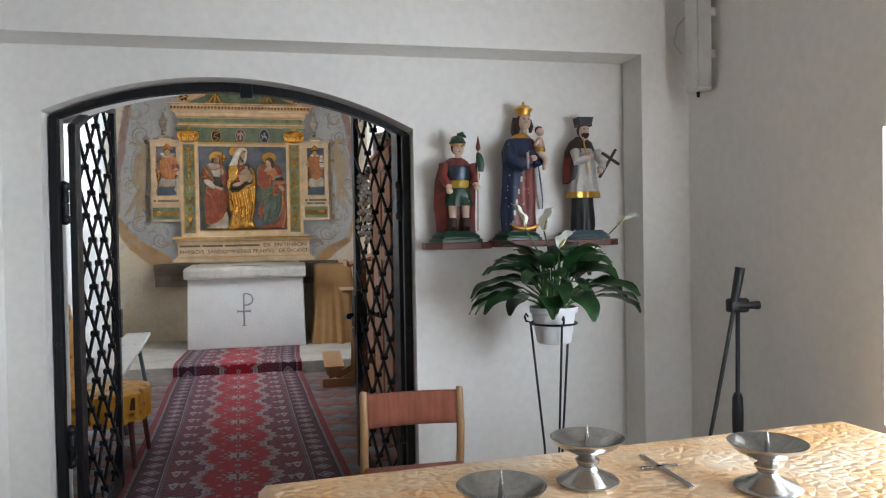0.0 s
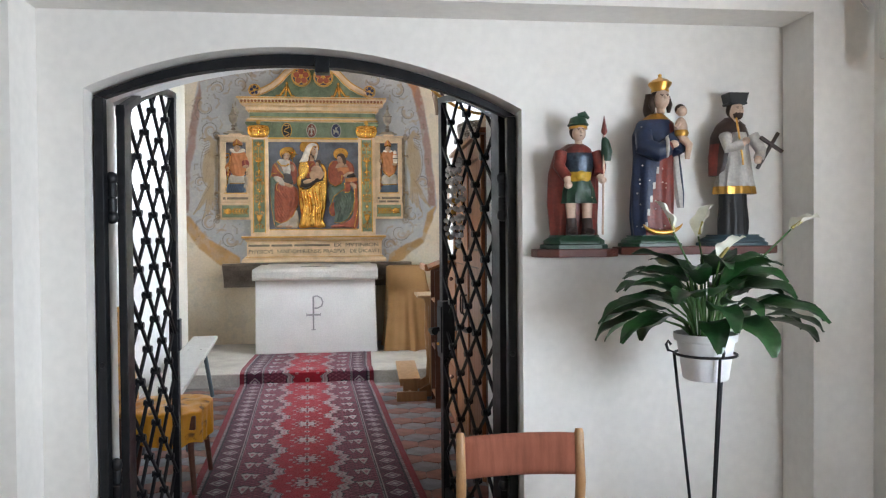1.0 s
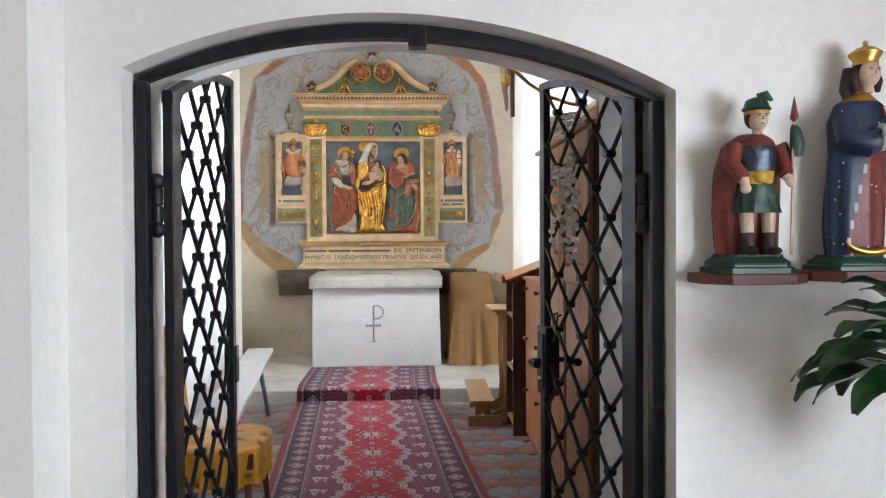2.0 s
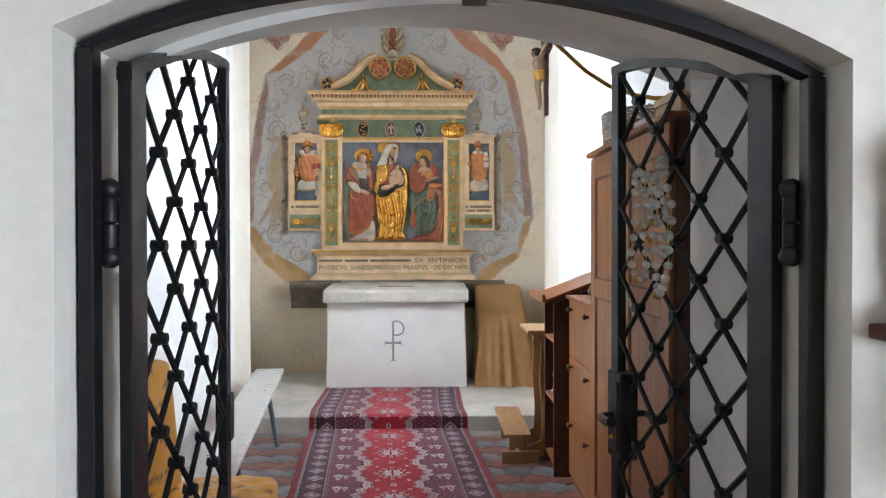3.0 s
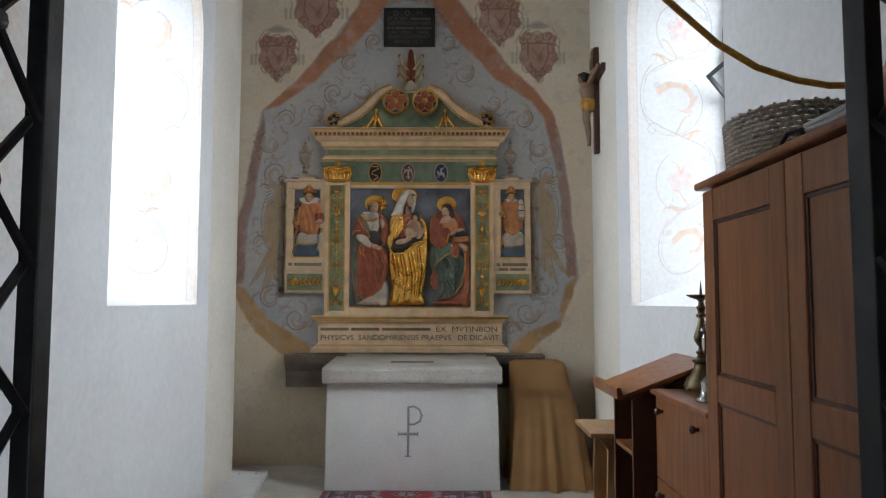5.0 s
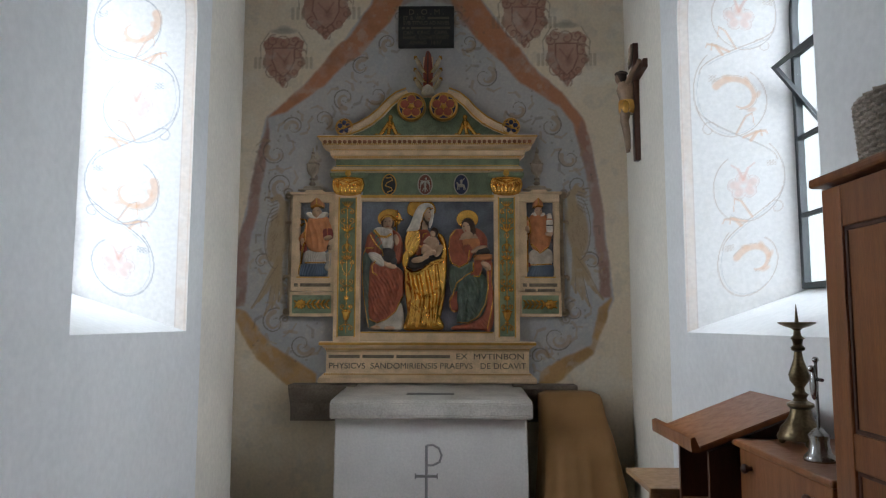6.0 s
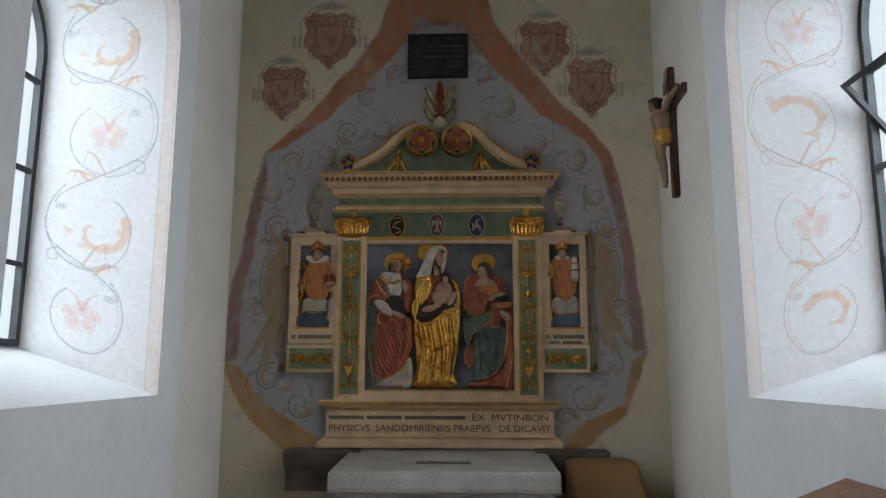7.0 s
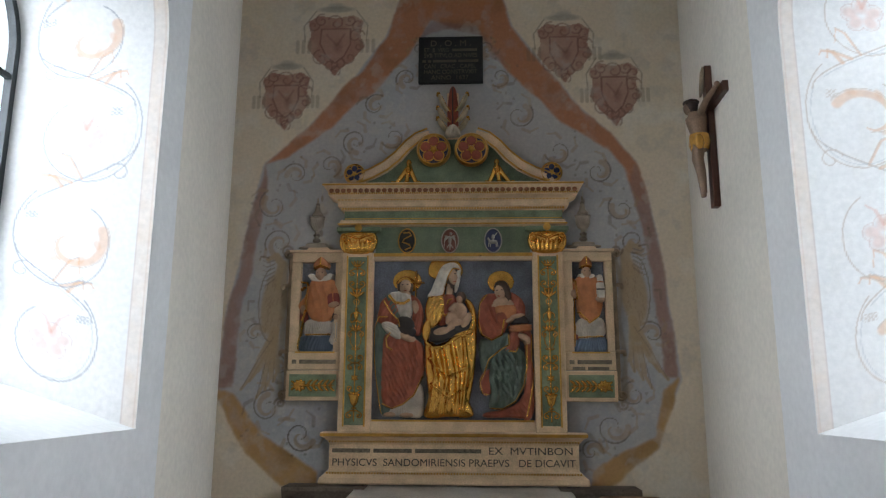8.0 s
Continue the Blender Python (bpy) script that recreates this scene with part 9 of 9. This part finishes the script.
def build_plant():
    cx, cy = 1.485, 2.75
    st = thing("plant_stand", (cx, cy, 0), "thin black wire plant stand on three legs", "plant stand")
    bm = bmesh.new()
    tube(bm, [(cx + 0.105 * math.cos(a), cy + 0.105 * math.sin(a), 1.125) for a in [k * math.tau / 32 for k in range(33)]], 0.005, 8)
    part("ring", bm, IRON, st, smooth=True)
    for k in range(3):
        a = k * math.tau / 3 + 2.6
        r = lambda q: (cx + q * math.cos(a), cy + q * math.sin(a))
        bm = bmesh.new()
        tube(bm, [(*r(0.118), 1.15), (*r(0.128), 1.165), (*r(0.135), 1.15), (*r(0.128), 1.13), (*r(0.108), 1.125), (*r(0.085), 0.9), (*r(0.05), 0.55), (*r(0.04), 0.35), (*r(0.07), 0.15), (*r(0.14), 0.0)], 0.0055, 8)
        part("leg", bm, IRON, st, smooth=True)
    pot = thing("potted_peace_lily", (cx, cy, 1.03), "peace lily with white blooms in a white plastic pot", "plant")
    bm = bmesh.new()
    lathe(bm, [(0.072, 1.035), (0.078, 1.04), (0.098, 1.17), (0.108, 1.175), (0.110, 1.20), (0.104, 1.20), (0.098, 1.18), (0.05, 1.175)], 32, Matrix.Translation((cx, cy, 0)))
    part("pot", bm, mat("white_plastic", (0.74, 0.74, 0.75), 0.35, var=0.03), pot, smooth=True)
    bm = bmesh.new()
    lathe(bm, [(0.096, 1.178), (0.05, 1.185), (0.002, 1.188)], 24, Matrix.Translation((cx, cy, 0)))
    part("soil", bm, mat("potting_soil", (0.03, 0.02, 0.014), 0.95, var=0.3, scale=60), pot)
    LEAF = mat("dark_glossy_leaf", (0.010, 0.045, 0.012), 0.36, var=0.3, scale=8, fine=60, bump=0.06, tint=(0.018, 0.075, 0.016), coat=0.08)
    STALK = mat("leaf_stalk", (0.06, 0.15, 0.035), 0.5, var=0.2)
    SPATHE = mat("white_spathe", (0.76, 0.76, 0.66), 0.5, var=0.06)
    SPADIX = mat("cream_spadix", (0.50, 0.42, 0.14), 0.7, var=0.2, scale=200)
    rng = random.Random(12)

    def blade(bm, base, heading, length, width, rise, droop, cup=0.25, n=12, twist=0.0):
        """A pointed, arching leaf blade with a sunken midrib and wavy edge."""
        h = Vector((math.cos(heading), math.sin(heading), 0))
        side = Vector((-h.y, h.x, 0))
        rows = []
        p, ang = Vector(base), rise
        for k in range(n + 1):
            f = k / n
            w = width * (math.sin(math.pi * min(1, f * 0.94 + 0.03)) ** 0.75) * (1 - 0.35 * f) + 0.001
            up = Vector((0, 0, 1)) * math.cos(ang) - h * math.sin(ang)
            row = []
            sd = side * math.cos(twist) + up * math.sin(twist)
            for q in (-1, -0.55, 0, 0.55, 1):
                wav = 0.006 * math.sin(f * 14 + q * 3) * abs(q)
                row.append(bm.verts.new(p + sd * (q * w) + up * (cup * w * abs(q) + wav)))
            rows.append(row)
            p = p + (h * math.cos(ang) + Vector((0, 0, 1)) * math.sin(ang)) * (length / n)
            ang -= droop / n * (0.6 + 0.8 * f)
        for a, b in zip(rows, rows[1:]):
            for i in range(4):
                bm.faces.new((a[i], a[i + 1], b[i + 1], b[i]))

    count = 44
    for k in range(count):
        f = (k + 0.5) / count
        heading = k * 2.399963 + rng.uniform(-0.25, 0.25)
        lift = 0.02 + 0.17 * (1 - f) ** 1.0 + rng.uniform(-0.015, 0.015)
        reach = 0.05 + 0.13 * f + rng.uniform(-0.02, 0.02)
        bx, by = cx + 0.04 * math.cos(heading), cy + 0.04 * math.sin(heading)
        tip = Vector((cx + reach * math.cos(heading), cy + reach * 0.75 * math.sin(heading), 1.215 + lift))
        bm = bmesh.new()
        tube(bm, [(bx, by, 1.18), ((bx * 2 + tip.x) / 3, (by * 2 + tip.y) / 3, 1.18 + (tip.z - 1.18) * 0.62), tip], [0.0045, 0.004, 0.0035], 6)
        leaf = part("leaf", bm, [STALK, LEAF], pot, smooth=True)
        bm = bmesh.new()
        blade(bm, tip, heading, rng.uniform(0.20, 0.285) * (1.1 if f > 0.45 else 0.9), rng.uniform(0.050, 0.068), 0.75 - 0.75 * f + rng.uniform(-0.15, 0.15), rng.uniform(0.8, 1.5), twist=rng.uniform(-0.35, 0.35))
        part("blade", bm, LEAF, leaf, smooth=True)
    for (tx, ty, tz), head_, rise in (((1.325, 2.66, 1.56), 2.6, 1.25), ((1.405, 2.64, 1.545), 0.3, 1.25), ((1.79, 2.72, 1.565), 0.1, 0.55), ((1.46, 2.60, 1.47), -1.2, 0.8)):
        bm = bmesh.new()
        tube(bm, [(cx, cy, 1.19), ((cx + tx) / 2 + 0.01, (cy + ty) / 2, (1.19 + tz) / 2 + 0.05), (tx, ty, tz)], [0.004, 0.0035, 0.003], 6)
        fl = part("flower", bm, STALK, pot, "white spathe on a long stalk", smooth=True)
        bm = bmesh.new()
        blade(bm, (tx, ty, tz), head_, 0.125, 0.042, rise, 0.5, 0.55, 10)
        part("spathe", bm, SPATHE, fl, smooth=True)
        bm = bmesh.new()
        d = Vector((math.cos(head_) * math.cos(rise), math.sin(head_) * math.cos(rise), math.sin(rise)))
        p = Vector((tx, ty, tz)) + Vector((0, -0.008, 0.006))
        tube(bm, [p, p + d * 0.045], [0.006, 0.005], 8)
        part("spadix", bm, SPADIX, fl, smooth=True)


def build_chair():
    FAB = mat("terracotta_woven_fabric", (0.30, 0.095, 0.055), 0.9, var=0.18, scale=5, fine=220, bump=0.15, stretch=(8, 1, 1))
    t = thing("chair", (0.85, 2.72, 0), "beech chair with a terracotta upholstered backrest", "chair")
    y = 2.945
    for x in (0.628, 1.085):
        bm = bmesh.new()
        tube(bm, [(x, y + 0.075, 0.0), (x, y + 0.03, 0.42), (x, y + 0.0, 0.62), (x, y + 0.018, 0.80), (x, y + 0.022, 0.815)], [0.017, 0.02, 0.02, 0.018, 0.014], 10)
        part("back_post", bm, WOOD_LIGHT, t, smooth=True)
        bm = bmesh.new()
        tube(bm, [(x, 2.52, 0.0), (x, 2.53, 0.43)], [0.017, 0.02], 10)
        part("front_leg", bm, WOOD_LIGHT, t, smooth=True)
        part("side_rail", boxes((x - 0.012, x + 0.012, 2.53, y + 0.03, 0.375, 0.425), bevel=0.004), WOOD_LIGHT, t)
    bm = bmesh.new()
    rows = []
    for k in range(13):
        f = k / 12
        z = 0.645 + 0.155 * f
        rows.append([bm.verts.new((0.645 + 0.423 * i / 16, y + 0.004 + 0.016 * f + s * (0.022 * math.sqrt(max(0.02, 1 - (2 * f - 1) ** 4)) * math.sqrt(max(0.05, 1 - (2 * i / 16 - 1) ** 8))) + 0.025 * (1 - (2 * i / 16 - 1) ** 2), z)) for s in (-1, 1) for i in (range(17) if s < 0 else range(16, -1, -1))])
    for a, b in zip(rows, rows[1:]):
        n = len(a)
        for i in range(n):
            bm.faces.new((a[i], a[(i + 1) % n], b[(i + 1) % n], b[i]))
    bm.faces.new(rows[0])
    bm.faces.new(rows[-1])
    part("backrest", bm, FAB, t, "terracotta fabric back pad", smooth=True)
    part("seat", boxes((0.62, 1.09, 2.50, 2.93, 0.425, 0.475), bevel=0.018), FAB, t, smooth=True)
    part("front_rail", boxes((0.64, 1.07, 2.52, 2.545, 0.375, 0.425), bevel=0.004), WOOD_LIGHT, t)


def build_table():
    a, turn = Vector((0.255, 1.55)), 4.6
    m = pose(a.x, a.y, 0, 0, 0, turn)
    W, D, H = 1.84, 0.86, 0.895
    t = thing("altar_table", (a.x, a.y, 0), "plain wooden table beneath a gold cloth", "table", turn=turn)
    part("tabletop", boxes((0.02, W - 0.02, -D + 0.02, -0.02, H - 0.045, H - 0.006), bevel=0.004), WOOD_LIGHT, t, local=True)
    for x in (0.08, W - 0.14):
        for y in (-0.14, -D + 0.08):
            part("leg", boxes((x, x + 0.06, y, y + 0.06, 0, H - 0.045), bevel=0.004), WOOD_LIGHT, t, local=True)
    part("apron", boxes((0.10, W - 0.10, -0.10, -0.08, H - 0.13, H - 0.045), (0.10, W - 0.10, -D + 0.08, -D + 0.10, H - 0.13, H - 0.045), bevel=0.003), WOOD_LIGHT, t, local=True)
    # pale tint mixed into the gold stands for window glare on the foil
    CLOTH = mat("gold_satin_under_clear_foil", (0.74, 0.40, 0.15), 0.42, metal=0.12, var=0.12, scale=4.0, fine=30, bump=0.06, tint=(0.84, 0.68, 0.50), coat=1.0)
    _n = CLOTH.node_tree
    wv = _n.nodes.new("ShaderNodeTexVoronoi")
    wv.feature, wv.inputs["Scale"].default_value = "DISTANCE_TO_EDGE", 26
    tcn = [k for k in _n.nodes if k.type == "TEX_COORD"][0]
    mpn = _n.nodes.new("ShaderNodeMapping")
    mpn.inputs["Scale"].default_value, mpn.inputs["Rotation"].default_value = (1, 1.35, 1), (0, 0, 0.6)
    _n.links.new(tcn.outputs["Object"], mpn.inputs[0])
    _n.links.new(mpn.outputs[0], wv.inputs["Vector"])
    b2 = _n.nodes.new("ShaderNodeBump")
    b2.inputs["Strength"].default_value, b2.inputs["Distance"].default_value = 1.0, 0.012
    _n.links.new(wv.outputs["Distance"], b2.inputs["Height"])
    bs = _n.nodes["Principled BSDF"]
    b1 = [k for k in _n.nodes if k.type == "BUMP" and k != b2][0]
    _n.links.new(b1.outputs[0], b2.inputs["Normal"])
    _n.links.new(b2.outputs[0], bs.inputs["Normal"])
    _n.links.new(b2.outputs[0], bs.inputs["Coat Normal"])
    bs.inputs["Coat Roughness"].default_value = 0.33
    bm = bmesh.new()
    nx, ny = 96, 56
    over, o = 0.22, 0.012
    us = np.linspace(-over, W + over, nx)
    vs = np.linspace(-D - over, over, ny)
    grid = []
    for v in vs:
        row = []
        for u in us:
            cu, cv = min(max(u, -o), W + o), min(max(v, -D - o), o)
            hang = max(abs(u - cu), abs(v - cv))
            drop = hang
            flare = 0.02 * hang / over * math.sin(u * 21 + v * 17)
            sx = (1 if u > cu else -1 if u < cu else 0)
            sy = (1 if v > cv else -1 if v < cv else 0)
            p = Vector((cu + sx * (0.01 + 0.06 * hang + flare), cv + sy * (0.01 + 0.06 * hang + flare), H - drop + 0.0015 * math.sin(u * 9) * math.sin(v * 11)))
            row.append(bm.verts.new(m @ p))
        grid.append(row)
    for r0, r1 in zip(grid, grid[1:]):
        for i in range(nx - 1):
            bm.faces.new((r0[i], r0[i + 1], r1[i + 1], r1[i]))
    bmesh.ops.remove_doubles(bm, verts=bm.verts, dist=0.0008)
    cl = thing("tablecloth", (a.x, a.y, H), "shiny gold tablecloth under crinkled clear foil, with a silver cross", "tablecloth")
    part("cloth", bm, CLOTH, cl, smooth=True)
    bm = bmesh.new()
    c = Vector((1.285, 1.40, H + 0.003))
    box(bm, c.x - 0.008, c.x + 0.008, c.y - 0.14, c.y + 0.13, c.z, c.z + 0.003, 0.001)
    box(bm, c.x - 0.055, c.x + 0.055, c.y + 0.02, c.y + 0.036, c.z, c.z + 0.003, 0.001)
    part("cross", bm, PEWTER, cl, "embroidered silver cross")
    for x, y in ((0.745, 1.09), (1.055, 1.37), (1.46, 1.215)):
        d = thing("candle_dish", (x, y, H + 0.002), "low pewter candle dish with a spike on a gold cloth", "candle dish", group="candle dishes on the table")
        mm = Matrix.Translation((x, y, H + 0.0025))
        bm = bmesh.new()
        lathe(bm, [(0.078, 0), (0.080, 0.005), (0.072, 0.012), (0.052, 0.018), (0.048, 0.023), (0.030, 0.030), (0.026, 0.036)], 40, mm)
        part("foot", bm, PEWTER, d, smooth=True)
        bm = bmesh.new()
        lathe(bm, [(0.026, 0.035), (0.022, 0.042), (0.030, 0.052), (0.031, 0.058), (0.021, 0.066), (0.025, 0.074)], 32, mm)
        part("stem", bm, PEWTER, d, smooth=True)
        bm = bmesh.new()
        lathe(bm, [(0.024, 0.073), (0.05, 0.080), (0.078, 0.096), (0.092, 0.112), (0.094, 0.115), (0.089, 0.114), (0.074, 0.101), (0.066, 0.097), (0.050, 0.089), (0.040, 0.086), (0.010, 0.084)], 48, mm)
        part("bowl", bm, PEWTER, d, smooth=True)
        bm = bmesh.new()
        lathe(bm, [(0.008, 0.083), (0.006, 0.11), (0.001, 0.145)], 10, mm)
        part("spike", bm, PEWTER, d, smooth=True)


def build_room_fittings():
    MATTE = mat("black_plastic", (0.015, 0.015, 0.016), 0.5, var=0.15)
    t = thing("microphone_stand", (2.17, 2.38, 0), "black folded microphone stand on tripod feet", "microphone stand")
    for k in range(3):
        a = k * math.tau / 3 + 0.5
        bm = bmesh.new()
        tube(bm, [(2.17, 2.38, 0.12), (2.17 + 0.12 * math.cos(a), 2.38 + 0.12 * math.sin(a), 0.009)], 0.008, 8)
        part("foot", bm, MATTE, t, smooth=True)
    bm = bmesh.new()
    tube(bm, [(2.17, 2.38, 0.05), (2.17, 2.38, 0.75)], 0.014, 12)
    part("lower_pole", bm, MATTE, t, smooth=True)
    bm = bmesh.new()
    lathe(bm, [(0.015, 0.66), (0.022, 0.67), (0.024, 0.74), (0.022, 0.82), (0.014, 0.84)], 14, Matrix.Translation((2.17, 2.38, 0)))
    part("clutch", bm, MATTE, t, smooth=True)
    bm = bmesh.new()
    tube(bm, [(2.17, 2.38, 0.80), (2.175, 2.38, 1.22)], 0.009, 10)
    part("upper_pole", bm, MATTE, t, smooth=True)
    bm = bmesh.new()
    box(bm, 2.125, 2.215, 2.35, 2.40, 1.185, 1.245, bevel=0.012)
    tube(bm, [(2.16, 2.36, 1.215), (2.255, 2.35, 1.215)], [0.012, 0.018], 10)
    part("swivel", bm, MATTE, t, smooth=True)
    bm = bmesh.new()
    tube(bm, [(1.99, 2.36, 0.50), (2.14, 2.36, 1.19), (2.17, 2.36, 1.30)], 0.0085, 10)
    part("boom", bm, MATTE, t, smooth=True)
    bm = bmesh.new()
    tube(bm, [(2.145, 2.36, 1.23), (2.175, 2.36, 1.375)], [0.017, 0.021], 12)
    part("counterweight", bm, MATTE, t, smooth=True)
    SPK = mat("off_white_loudspeaker", (0.66, 0.64, 0.60), 0.5, var=0.06)
    s = thing("column_loudspeaker", (2.25, 2.78, 2.18), "slim off-white column loudspeaker bracketed to a wall", "loudspeaker")
    part("body", boxes((2.20, 2.285, 2.72, 2.82, 2.20, 2.66), bevel=0.012), SPK, s)
    part("grille", boxes((2.206, 2.278, 2.712, 2.722, 2.215, 2.645), bevel=0.004), mat("pale_grille_cloth", (0.56, 0.55, 0.52), 0.85, var=0.1, fine=300), s)
    for z in (2.36, 2.56):
        part("bracket", boxes((2.285, 2.322, 2.745, 2.79, z, z + 0.04), bevel=0.003), SPK, s)
    bm = bmesh.new()
    tube(bm, [(2.24, 2.77, 2.20), (2.24, 2.77, 2.175)], [0.009, 0.007], 8)
    part("plug", bm, MATTE, s, smooth=True)
    bm = bmesh.new()
    tube(bm, [(2.24, 2.78, 2.62), (2.21, 2.90, 2.55), (2.22, 2.95, 2.48), (2.25, 2.93, 2.42)], 0.004, 6)
    part("cable", bm, SPK, s, smooth=True)


wall_shelf(0.96, 1.295, 1.497, "small dark red wooden wall shelf holding one statue")
wall_shelf(1.305, 1.975, 1.503, "long dark red wooden wall shelf holding two statues")
statue_soldier(1.125, 3.115, 1.498)
statue_madonna(1.45, 3.115, 1.504)
statue_priest(1.79, 3.115, 1.504)
build_plant()
build_chair()
build_table()
build_room_fittings()

lay_tiles()
